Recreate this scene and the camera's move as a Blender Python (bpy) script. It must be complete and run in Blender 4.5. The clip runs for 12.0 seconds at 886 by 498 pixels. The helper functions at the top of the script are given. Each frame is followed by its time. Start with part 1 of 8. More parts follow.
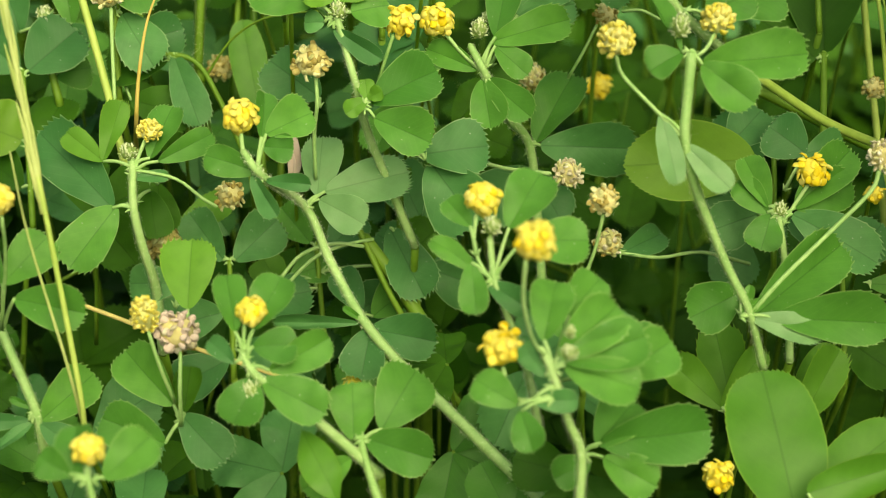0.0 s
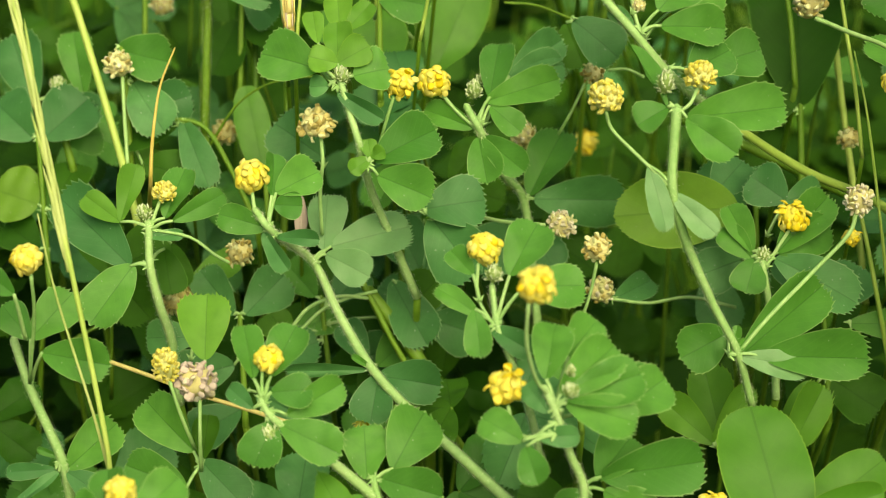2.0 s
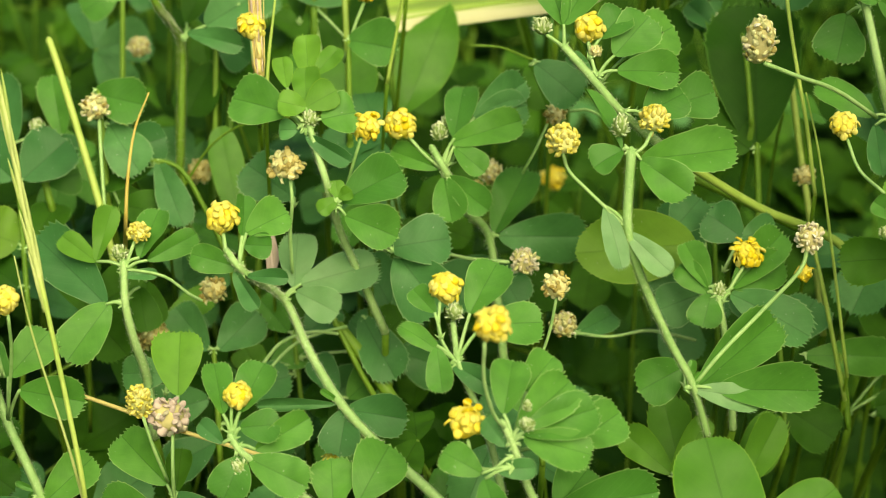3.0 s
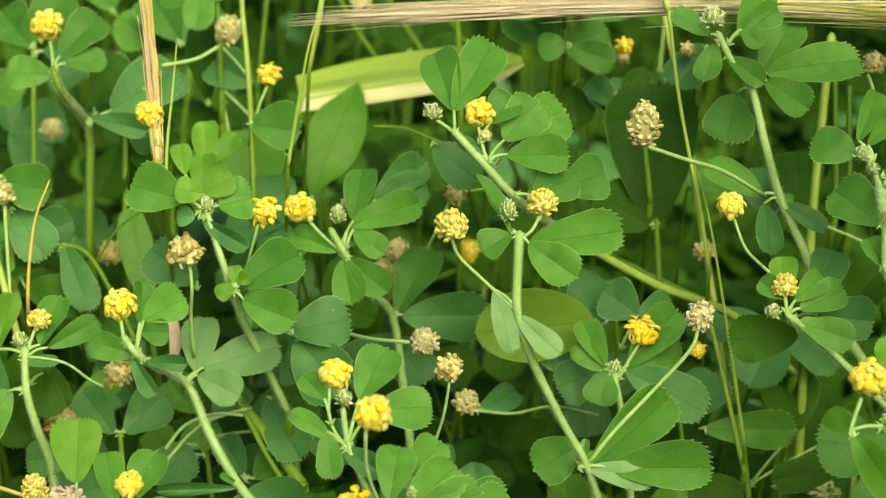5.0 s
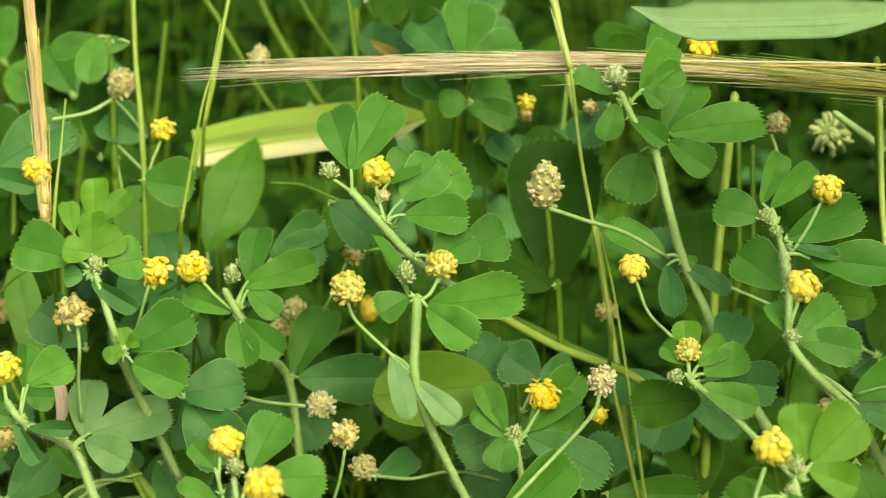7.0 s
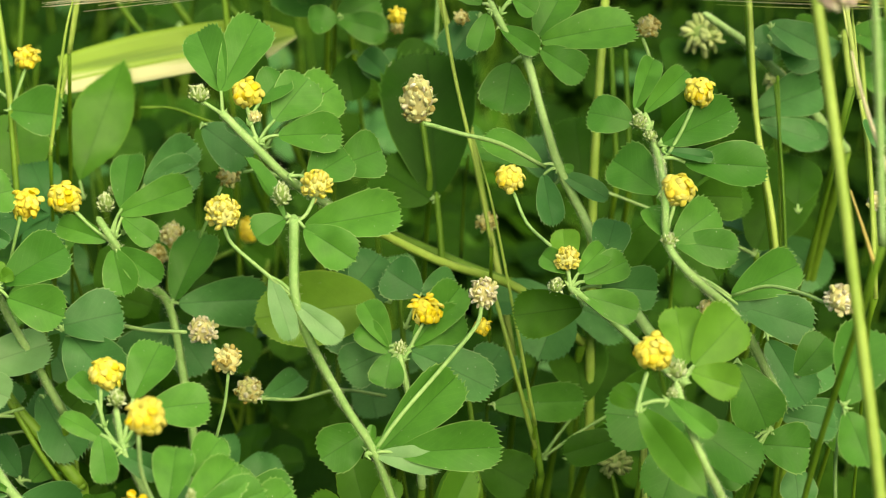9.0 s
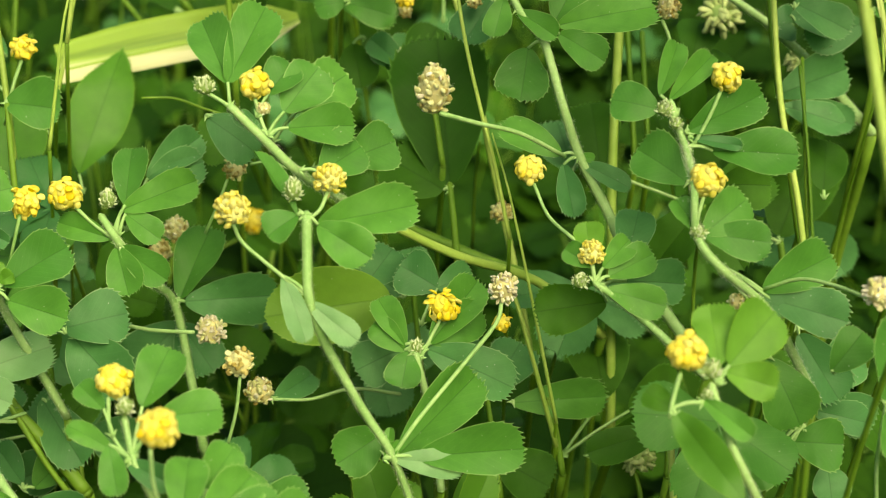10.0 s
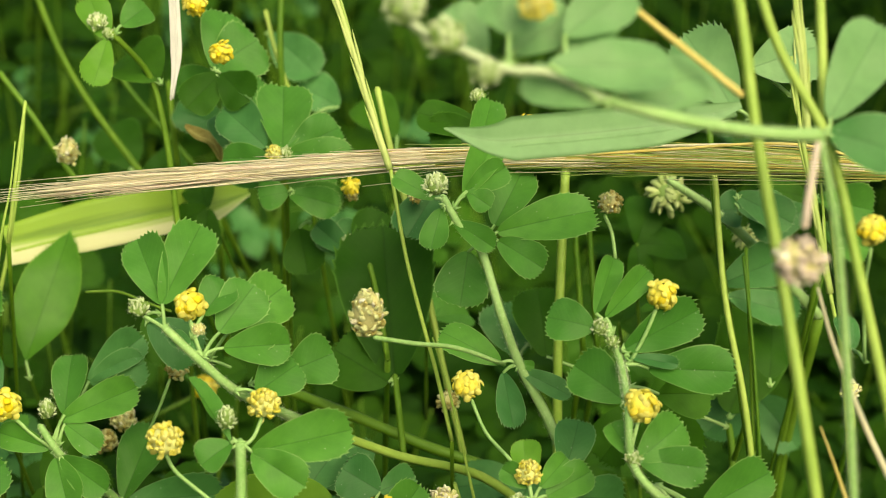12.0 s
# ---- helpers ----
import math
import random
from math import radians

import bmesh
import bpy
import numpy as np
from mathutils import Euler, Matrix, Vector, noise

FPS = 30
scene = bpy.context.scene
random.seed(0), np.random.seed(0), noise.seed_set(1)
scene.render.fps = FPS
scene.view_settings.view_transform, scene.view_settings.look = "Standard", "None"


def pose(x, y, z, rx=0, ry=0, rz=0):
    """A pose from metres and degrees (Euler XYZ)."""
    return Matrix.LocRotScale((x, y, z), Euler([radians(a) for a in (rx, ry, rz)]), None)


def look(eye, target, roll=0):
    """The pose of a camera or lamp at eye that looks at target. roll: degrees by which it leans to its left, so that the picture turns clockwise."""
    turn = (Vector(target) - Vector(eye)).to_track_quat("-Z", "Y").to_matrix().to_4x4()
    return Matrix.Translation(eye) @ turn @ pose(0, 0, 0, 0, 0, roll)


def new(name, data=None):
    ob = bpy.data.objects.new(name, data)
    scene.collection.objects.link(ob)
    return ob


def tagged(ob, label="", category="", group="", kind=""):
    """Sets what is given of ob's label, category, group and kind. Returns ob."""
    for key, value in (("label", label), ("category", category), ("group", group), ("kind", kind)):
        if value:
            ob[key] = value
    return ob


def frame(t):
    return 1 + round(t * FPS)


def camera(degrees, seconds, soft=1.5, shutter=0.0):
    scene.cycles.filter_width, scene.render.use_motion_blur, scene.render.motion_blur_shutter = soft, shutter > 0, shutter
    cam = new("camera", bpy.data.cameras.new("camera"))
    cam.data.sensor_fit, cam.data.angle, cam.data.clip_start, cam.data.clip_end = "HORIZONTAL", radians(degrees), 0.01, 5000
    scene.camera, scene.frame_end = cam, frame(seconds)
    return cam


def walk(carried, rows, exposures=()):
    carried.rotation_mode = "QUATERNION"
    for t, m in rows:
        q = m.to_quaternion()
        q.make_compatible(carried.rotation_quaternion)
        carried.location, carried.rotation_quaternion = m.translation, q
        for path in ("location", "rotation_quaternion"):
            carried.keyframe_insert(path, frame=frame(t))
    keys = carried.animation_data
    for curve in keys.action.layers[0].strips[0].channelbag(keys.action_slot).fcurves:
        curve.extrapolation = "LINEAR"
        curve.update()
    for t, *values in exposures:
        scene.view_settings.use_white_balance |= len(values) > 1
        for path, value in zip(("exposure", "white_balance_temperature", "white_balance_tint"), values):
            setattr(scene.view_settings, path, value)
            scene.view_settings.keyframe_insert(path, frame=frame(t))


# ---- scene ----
cam = camera(27.0, 12.0, soft=0.95, shutter=0.2)
cam.data.dof.use_dof, cam.data.dof.focus_distance, cam.data.dof.aperture_fstop = True, 0.296, 29.0
# seconds, eye x y z, yaw, pitch, roll
PATH = [
    (0.0, 0.00011, 0.00003, 0.30008, -0.001, -29.998, 0.000),
    (0.5, -0.00070, -0.00507, 0.30113, -0.460, -29.695, -0.582),
    (1.0, -0.00260, -0.00963, 0.30290, -0.510, -28.616, -0.525),
    (1.5, -0.00363, -0.01228, 0.30247, -0.789, -28.397, -0.601),
    (2.0, -0.00355, -0.01443, 0.30591, -0.752, -28.050, -0.868),
    (2.5, -0.00000, -0.01968, 0.31034, -0.923, -27.609, -1.156),
    (2.7, -0.00012, -0.02155, 0.31209, -0.962, -27.499, -1.071),
    (4.3, 0.01188, -0.02324, 0.31395, -1.602, -26.497, -1.448),
    (4.5, 0.01232, -0.02373, 0.31695, -1.742, -26.266, -1.514),
    (5.0, 0.01354, -0.02355, 0.31947, -2.082, -25.881, -1.406),
    (5.5, 0.01368, -0.02068, 0.32108, -2.336, -25.588, -1.696),
    (6.0, 0.01153, -0.01869, 0.32346, -2.352, -25.051, -1.260),
    (6.5, 0.01305, -0.01702, 0.32221, -2.779, -24.629, -0.806),
    (7.0, 0.01570, -0.01563, 0.31857, -5.264, -24.493, 0.169),
    (7.5, 0.01597, -0.01648, 0.31791, -7.361, -26.139, 0.354),
    (7.7, 0.01550, -0.01652, 0.31826, -7.918, -26.776, 0.447),
    (9.3, 0.01762, -0.01104, 0.31905, -9.418, -27.568, -0.902),
    (9.5, 0.01643, -0.00772, 0.31933, -9.518, -27.845, -1.072),
    (10.0, 0.01515, -0.00112, 0.31621, -9.488, -28.116, -1.278),
    (10.5, 0.01552, 0.00586, 0.31731, -9.454, -27.957, -1.470),
    (11.0, 0.02125, 0.00962, 0.33485, -9.001, -26.698, -1.546),
    (11.5, 0.02522, 0.00878, 0.34156, -9.385, -26.901, -1.857),
    (12.0, 0.02707, 0.01051, 0.34019, -9.669, -26.989, -1.732),
]
# seconds, stops, tint
EXPOSURES = [(t, stops, 9400.0, tint) for t, stops, tint in ((0.0, 0.99, -5.5), (2.5, 1.02, -5.0), (5.5, 1.01, -6.0), (7.5, 1.00, -5.5), (9.5, 1.13, -5.0), (10.5, 1.18, -5.5), (11.0, 1.12, -6.5), (11.5, 1.11, -6.5), (12.0, 0.94, -6.5))]


def carried_pose(x, y, z, yaw, pitch, roll):
    return pose(x, y, z, 0, 0, yaw) @ pose(0, 0, 0, 90 + pitch) @ pose(0, 0, 0, 0, 0, roll)


walk(cam, [(t, carried_pose(*row)) for t, *row in PATH], EXPOSURES)

# ---- light: a bright, thinly overcast sky ----
world = bpy.data.worlds.new("sky")
scene.world = world
world.use_nodes = True
sky = world.node_tree.nodes.new("ShaderNodeTexSky")
sky.sky_type, sky.sun_disc = "NISHITA", False
sky.sun_elevation, sky.sun_rotation = radians(50), radians(163)
sky.air_density, sky.dust_density, sky.ozone_density = 1.0, 4.0, 1.0
background = world.node_tree.nodes["Background"]
background.inputs["Strength"].default_value = 0.11
world.node_tree.links.new(sky.outputs[0], background.inputs[0])
sun = new("sun", bpy.data.lights.new("sun", "SUN"))
sun.data.energy, sun.data.angle, sun.data.color = 2.2, radians(55), (1.0, 0.965, 0.88)
sun.matrix_world = look((0.30, -0.74, 1.35), (0, 0.25, 0.1))

# ---- materials ----
def material(name):
    m = bpy.data.materials.new(name)
    m.use_nodes = True
    nt = m.node_tree
    return m, nt, nt.nodes["Principled BSDF"], nt.nodes["Material Output"]


def node(nt, kind, **values):
    n = nt.nodes.new(kind)
    for key, value in values.items():
        n.inputs[key].default_value = value
    return n


def ramp(nt, fac, *stops):
    r = nt.nodes.new("ShaderNodeValToRGB")
    while len(r.color_ramp.elements) < len(stops):
        r.color_ramp.elements.new(0.5)
    for e, (at, colour) in zip(r.color_ramp.elements, stops):
        e.position, e.color = at, (*colour, 1)
    nt.links.new(fac, r.inputs[0])
    return r.outputs[0]


def mixed(nt, fac, a, b, blend="MIX"):
    m = nt.nodes.new("ShaderNodeMix")
    m.data_type, m.blend_type = "RGBA", blend
    for value, socket in ((fac, m.inputs[0]), (a, m.inputs[6]), (b, m.inputs[7])):
        if isinstance(value, bpy.types.NodeSocket):
            nt.links.new(value, socket)
        elif isinstance(value, tuple):
            socket.default_value = (*value, 1)
        else:
            socket.default_value = value
    return m.outputs[2]


def maths(nt, op, a, b=0.0, c=0.0):
    m = nt.nodes.new("ShaderNodeMath")
    m.operation = op
    for value, socket in zip((a, b, c), m.inputs):
        if isinstance(value, bpy.types.NodeSocket):
            nt.links.new(value, socket)
        else:
            socket.default_value = value
    return m.outputs[0]


def leaf_material(name, dark, light, rib, translucent=0.35, veins=9.0, rough=0.53, spots=0.0, island=False, spec=0.27):
    """Green leaf: hue and value vary from leaf to leaf, a dark line along the midrib, side veins, faint blotches; light
    passes through.
    """
    m, nt, bsdf, out = material(name)
    info = nt.nodes.new("ShaderNodeObjectInfo")
    chance = info.outputs["Random"]
    if island:
        chance = nt.nodes.new("ShaderNodeNewGeometry").outputs["Random Per Island"]
    base = ramp(nt, chance, (0.0, dark), (0.55, tuple((a + b) / 2 for a, b in zip(dark, light))), (1.0, light))
    uv = nt.nodes.new("ShaderNodeUVMap")
    xyz = nt.nodes.new("ShaderNodeSeparateXYZ")
    nt.links.new(uv.outputs[0], xyz.inputs[0])
    side = maths(nt, "ABSOLUTE", maths(nt, "SUBTRACT", xyz.outputs[1], 0.5))
    geo = nt.nodes.new("ShaderNodeNewGeometry")
    blotch = node(nt, "ShaderNodeTexNoise", Scale=420.0, Detail=4.0)
    nt.links.new(geo.outputs["Position"], blotch.inputs["Vector"])
    colour = mixed(nt, maths(nt, "MULTIPLY", maths(nt, "POWER", blotch.outputs["Fac"], 1.6), 0.85), base, tuple(c * 0.62 for c in dark), "MIX")
    grain = node(nt, "ShaderNodeTexNoise", Scale=4200.0, Detail=2.0)
    nt.links.new(geo.outputs["Position"], grain.inputs["Vector"])
    colour = mixed(nt, maths(nt, "MULTIPLY", grain.outputs["Fac"], 0.18), colour, light)
    midrib = maths(nt, "LESS_THAN", side, 0.013)
    wave = maths(nt, "SINE", maths(nt, "MULTIPLY", maths(nt, "SUBTRACT", xyz.outputs[0], maths(nt, "MULTIPLY", side, 0.75)), veins * 6.283))
    vein = maths(nt, "GREATER_THAN", wave, 0.9)
    colour = mixed(nt, maths(nt, "MULTIPLY", vein, 0.025), colour, rib)
    colour = mixed(nt, maths(nt, "MULTIPLY", midrib, 0.38), colour, tuple(c * 0.45 for c in dark))
    rim = nt.nodes.new("ShaderNodeAttribute")
    rim.attribute_name = "rim"
    margin = node(nt, "ShaderNodeMapRange")
    margin.inputs["From Min"].default_value, margin.inputs["From Max"].default_value = 0.955, 1.0
    nt.links.new(rim.outputs["Fac"], margin.inputs["Value"])
    colour = mixed(nt, maths(nt, "MULTIPLY", margin.outputs[0], 0.75), colour, rib)
    if spots:
        dust = node(nt, "ShaderNodeTexVoronoi", Scale=620.0)
        nt.links.new(geo.outputs["Position"], dust.inputs["Vector"])
        colour = mixed(nt, maths(nt, "MULTIPLY", maths(nt, "LESS_THAN", dust.outputs["Distance"], 0.055), spots), colour, (0.55, 0.58, 0.5))
    nt.links.new(colour, bsdf.inputs["Base Color"])
    bsdf.inputs["Roughness"].default_value = rough
    bsdf.inputs["Specular IOR Level"].default_value = spec
    bump = node(nt, "ShaderNodeBump", Strength=0.28, Distance=0.0002)
    height = maths(nt, "SUBTRACT", maths(nt, "MULTIPLY", grain.outputs["Fac"], 0.4), maths(nt, "MULTIPLY", maths(nt, "MAXIMUM", wave, 0.0), 0.10))
    nt.links.new(height, bump.inputs["Height"])
    nt.links.new(bump.outputs[0], bsdf.inputs["Normal"])
    trans = nt.nodes.new("ShaderNodeBsdfTranslucent")
    nt.links.new(mixed(nt, 0.5, colour, (0.09, 0.31, 0.015)), trans.inputs["Color"])
    mix = node(nt, "ShaderNodeMixShader", Fac=translucent)
    nt.links.new(bsdf.outputs[0], mix.inputs[1])
    nt.links.new(trans.outputs[0], mix.inputs[2])
    nt.links.new(mix.outputs[0], out.inputs[0])
    return m


def plain_material(name, a, b, scale=900.0, rough=0.6, stretch=(1, 1, 1), translucent=0.0, vary=0.25, bump=0.3, spec=0.3):
    """Two tones of one stuff, mixed by fine noise and from piece to piece."""
    m, nt, bsdf, out = material(name)
    geo = nt.nodes.new("ShaderNodeNewGeometry")
    mapping = node(nt, "ShaderNodeMapping", Scale=stretch)
    nt.links.new(geo.outputs["Position"], mapping.inputs["Vector"])
    fine = node(nt, "ShaderNodeTexNoise", Scale=scale, Detail=4.0)
    broad = node(nt, "ShaderNodeTexNoise", Scale=scale / 9, Detail=2.0)
    for n in (fine, broad):
        nt.links.new(mapping.outputs[0], n.inputs["Vector"])
    info = nt.nodes.new("ShaderNodeObjectInfo")
    fac = maths(nt, "ADD", maths(nt, "MULTIPLY", fine.outputs["Fac"], 0.6), maths(nt, "MULTIPLY", broad.outputs["Fac"], 0.6))
    fac = maths(nt, "ADD", maths(nt, "SUBTRACT", fac, 0.1 + vary / 2), maths(nt, "MULTIPLY", info.outputs["Random"], vary))
    colour = ramp(nt, fac, (0.25, a), (0.75, b))
    nt.links.new(colour, bsdf.inputs["Base Color"])
    bsdf.inputs["Roughness"].default_value = rough
    bsdf.inputs["Specular IOR Level"].default_value = spec
    bp = node(nt, "ShaderNodeBump", Strength=bump, Distance=0.0002)
    nt.links.new(fine.outputs["Fac"], bp.inputs["Height"])
    nt.links.new(bp.outputs[0], bsdf.inputs["Normal"])
    if translucent:
        trans = nt.nodes.new("ShaderNodeBsdfTranslucent")
        nt.links.new(colour, trans.inputs["Color"])
        mix = node(nt, "ShaderNodeMixShader", Fac=translucent)
        nt.links.new(bsdf.outputs[0], mix.inputs[1])
        nt.links.new(trans.outputs[0], mix.inputs[2])
        nt.links.new(mix.outputs[0], out.inputs[0])
    return m


LEAF = leaf_material("clover_leaf", (0.040, 0.168, 0.024), (0.106, 0.312, 0.049), (0.32, 0.50, 0.18), translucent=0.32, spots=0.45)
BLUISH = leaf_material("bluish_clover_leaf", (0.030, 0.138, 0.036), (0.084, 0.255, 0.076), (0.28, 0.44, 0.20), translucent=0.3, spots=0.45)
YOUNG = leaf_material("young_leaf", (0.088, 0.255, 0.028), (0.155, 0.375, 0.048), (0.24, 0.43, 0.05), translucent=0.4)
YELLOWING = leaf_material("yellowing_leaf", (0.115, 0.265, 0.026), (0.185, 0.355, 0.042), (0.26, 0.42, 0.07), translucent=0.4, spots=0.4)
BROAD = leaf_material("broad_leaf", (0.060, 0.210, 0.022), (0.102, 0.290, 0.034), (0.20, 0.38, 0.05), translucent=0.4, veins=7.0, rough=0.45)
# For pale leaves; on the near plant sky sheen and glare are painted in.
PALELEAF = leaf_material("pale_clover_leaf", (0.14, 0.31, 0.12), (0.22, 0.42, 0.18), (0.26, 0.44, 0.22), rough=0.45)
# Two darker copies of the clover leaf: the shade of the depths put into colour.
SHADELEAF = leaf_material("undergrowth_leaf", (0.014, 0.066, 0.005), (0.048, 0.150, 0.013), (0.10, 0.24, 0.04), translucent=0.25, rough=0.6, spec=0.12)
DEEPSHADE = leaf_material("crowded_leaf", (0.005, 0.030, 0.003), (0.025, 0.080, 0.005), (0.08, 0.20, 0.02), translucent=0.2, island=True, rough=0.7, spec=0.08)
STEM = plain_material("green_stem", (0.18, 0.36, 0.105), (0.36, 0.55, 0.23), 700.0, 0.55, translucent=0.15)
PALESTEM = plain_material("pale_hairy_stem", (0.36, 0.46, 0.26), (0.56, 0.64, 0.44), 700.0, 0.6, translucent=0.15)
# Darker green stems; on the lower stems shade is put into the colour.
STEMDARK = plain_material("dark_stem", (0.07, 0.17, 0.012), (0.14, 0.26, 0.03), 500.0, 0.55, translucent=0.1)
HAIR = plain_material("plant_hair", (0.66, 0.76, 0.52), (0.82, 0.88, 0.68), 900.0, 0.6, translucent=0.4)
CALYX = plain_material("green_calyx", (0.16, 0.28, 0.06), (0.30, 0.42, 0.15), 1500.0, 0.6, translucent=0.2)
PETAL = plain_material("yellow_petal", (0.73, 0.65, 0.09), (0.79, 0.73, 0.23), 1800.0, 0.65, translucent=0.35, vary=0.45)
GOLD = plain_material("golden_petal", (0.78, 0.61, 0.04), (0.83, 0.73, 0.14), 1800.0, 0.65, translucent=0.35, vary=0.5)
PALE = plain_material("pale_bud_petal", (0.68, 0.61, 0.12), (0.81, 0.76, 0.30), 1800.0, 0.6, translucent=0.35, vary=0.5)
GOLDCORE = plain_material("flower_base", (0.77, 0.66, 0.08), (0.82, 0.73, 0.15), 1800.0, 0.7, translucent=0.15)
BUDCORE = plain_material("bud_base", (0.46, 0.48, 0.17), (0.56, 0.57, 0.25), 1800.0, 0.7)
BROWNCORE = plain_material("withered_base", (0.45, 0.41, 0.18), (0.57, 0.52, 0.26), 1500.0, 0.85)
BUD = plain_material("green_bud", (0.46, 0.56, 0.31), (0.68, 0.76, 0.52), 1800.0, 0.6, translucent=0.2, vary=0.5)
POD = plain_material("olive_pod", (0.24, 0.33, 0.11), (0.42, 0.49, 0.22), 1800.0, 0.65, translucent=0.15, vary=0.5)
BROWN = plain_material("withered_petal", (0.26, 0.20, 0.05), (0.52, 0.45, 0.17), 1500.0, 0.75, translucent=0.15, vary=0.6)
TAN = plain_material("faded_petal", (0.52, 0.53, 0.23), (0.74, 0.74, 0.43), 1500.0, 0.75, translucent=0.35, vary=0.6)
WHITISH = plain_material("dried_white_petal", (0.50, 0.45, 0.30), (0.78, 0.75, 0.62), 1500.0, 0.7, translucent=0.2, vary=0.7)
STRAW = plain_material("dry_straw", (0.50, 0.38, 0.09), (0.72, 0.60, 0.24), 300.0, 0.6, vary=0.4, translucent=0.15)
AWN = plain_material("bleached_awn", (0.76, 0.70, 0.52), (0.90, 0.85, 0.68), 300.0, 0.6, vary=0.4, translucent=0.45)
GRASS = plain_material("grass_stalk", (0.23, 0.37, 0.065), (0.41, 0.54, 0.14), 350.0, 0.45, translucent=0.2, vary=0.4)
# Darker grass; lower culms take it with shade put into their colour.
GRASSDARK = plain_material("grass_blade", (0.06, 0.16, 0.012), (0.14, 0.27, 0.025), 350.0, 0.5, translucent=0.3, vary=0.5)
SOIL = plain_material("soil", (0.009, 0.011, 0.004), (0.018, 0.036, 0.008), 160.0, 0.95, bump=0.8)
SPIKE = plain_material("green_grass_spike", (0.29, 0.40, 0.10), (0.46, 0.54, 0.21), 350.0, 0.5, translucent=0.2, vary=0.5)
DEAD = plain_material("dead_leaf", (0.34, 0.27, 0.23), (0.53, 0.44, 0.38), 300.0, 0.8)
WHITEBLADE = plain_material("bleached_blade", (0.52, 0.51, 0.50), (0.72, 0.71, 0.69), 200.0, 0.6, translucent=0.3)

# ---- shapes ----
MM = 0.001
# Leaves are turned up and towards the camera.
FACE = Vector((-0.05, -0.80, 0.60)).normalized()


def mm(p):
    return Vector(p) * MM


def under(ob, parent):
    """Make ob a part of parent, both given in world coordinates."""
    ob.parent = parent
    place = parent.matrix_basis.copy()
    up = parent.parent
    while up:
        place = up.matrix_basis @ parent.matrix_parent_inverse @ place
        up = up.parent
    ob.matrix_parent_inverse = place.inverted()
    return ob


def mesh_of(name, verts, faces, mat, uvs=None, smooth=True):
    me = bpy.data.meshes.new(name)
    me.from_pydata([tuple(v) for v in verts], [], faces)
    if uvs:
        layer = me.uv_layers.new(name="UVMap")
        for loop in me.loops:
            layer.data[loop.index].uv = uvs[loop.vertex_index]
    me.polygons.foreach_set("use_smooth", [smooth] * len(me.polygons))
    me.materials.append(mat)
    me.update()
    return me


def part(name, me, parent, label="", matrix=None):
    ob = new(name, me)
    if matrix is not None:
        ob.matrix_basis = matrix
    under(ob, parent)
    return tagged(ob, label) if label else ob


def thing(name, place, label, category, group="", kind=""):
    ob = new(name)
    ob.empty_display_size = 0.01
    ob.location = place
    return tagged(ob, label, category, group, kind)


def spline(points, steps=6):
    """Catmull-Rom curve through the points."""
    pts = [Vector(p) for p in points]
    if len(pts) == 2:
        return [pts[0].lerp(pts[1], i / steps) for i in range(steps + 1)]
    pts = [2 * pts[0] - pts[1], *pts, 2 * pts[-1] - pts[-2]]
    out = []
    for a, b, c, d in zip(pts, pts[1:], pts[2:], pts[3:]):
        for i in range(steps):
            t = i / steps
            out.append(0.5 * (2 * b + (c - a) * t + (2 * a - 5 * b + 4 * c - d) * t * t + (3 * b - a - 3 * c + d) * t ** 3))
    return out + [pts[-2]]


def tube(points, r0, r1, sides=7, flat=1.0, verts=None, faces=None, ridge=0.0):
    """Tapered tube along a curve; flat under 1 presses it to a ribbon with thickness, ridge gives it lengthwise ribs."""
    verts, faces = ([], []) if verts is None else (verts, faces)
    first, n = len(verts), len(points)
    side = None
    for i, p in enumerate(points):
        way = (points[min(i + 1, n - 1)] - points[max(i - 1, 0)]).normalized()
        if side is None:
            side = way.cross(FACE)
            side = side.normalized() if side.length > 1e-4 else way.orthogonal().normalized()
        side = (side - way * side.dot(way)).normalized()
        up = side.cross(way)
        r = r0 + (r1 - r0) * i / (n - 1)
        for k in range(sides):
            a = 2 * math.pi * k / sides
            rr = r * (1 + ridge * (1 if k % 2 else -1))
            verts.append(p + side * (rr * math.cos(a)) + up * (rr * flat * math.sin(a)))
    for i in range(n - 1):
        for k in range(sides):
            a, b = first + i * sides + k, first + i * sides + (k + 1) % sides
            faces.append((a, b, b + sides, a + sides))
    faces.append(tuple(first + k for k in range(sides))[::-1])
    faces.append(tuple(first + (n - 1) * sides + k for k in range(sides)))
    return verts, faces


def hairs(curve, r0, r1, rng, gap=0.00003, length=0.0007):
    """Fine white hairs standing off a stem, as slim spikes."""
    verts, faces = [], []
    n = len(curve)
    for i in range(n - 1):
        a, b = curve[i], curve[i + 1]
        way = (b - a).normalized()
        u = way.orthogonal().normalized()
        v = way.cross(u)
        for _ in range(max(1, int((b - a).length / gap))):
            f, ang = rng.random(), rng.random() * 6.283
            r = r0 + (r1 - r0) * (i + f) / (n - 1)
            out = u * math.cos(ang) + v * math.sin(ang)
            root = a.lerp(b, f) + out * r * 0.9
            tip = root + (out + way * rng.uniform(-0.5, 0.6)).normalized() * length * rng.uniform(0.5, 1.2)
            s = out.cross(way) * 0.000020
            k = len(verts)
            verts += [root - s, root + s, root + way * 0.00002, tip]
            faces += [(k, k + 1, k + 3), (k + 1, k + 2, k + 3), (k + 2, k, k + 3)]
    return verts, faces


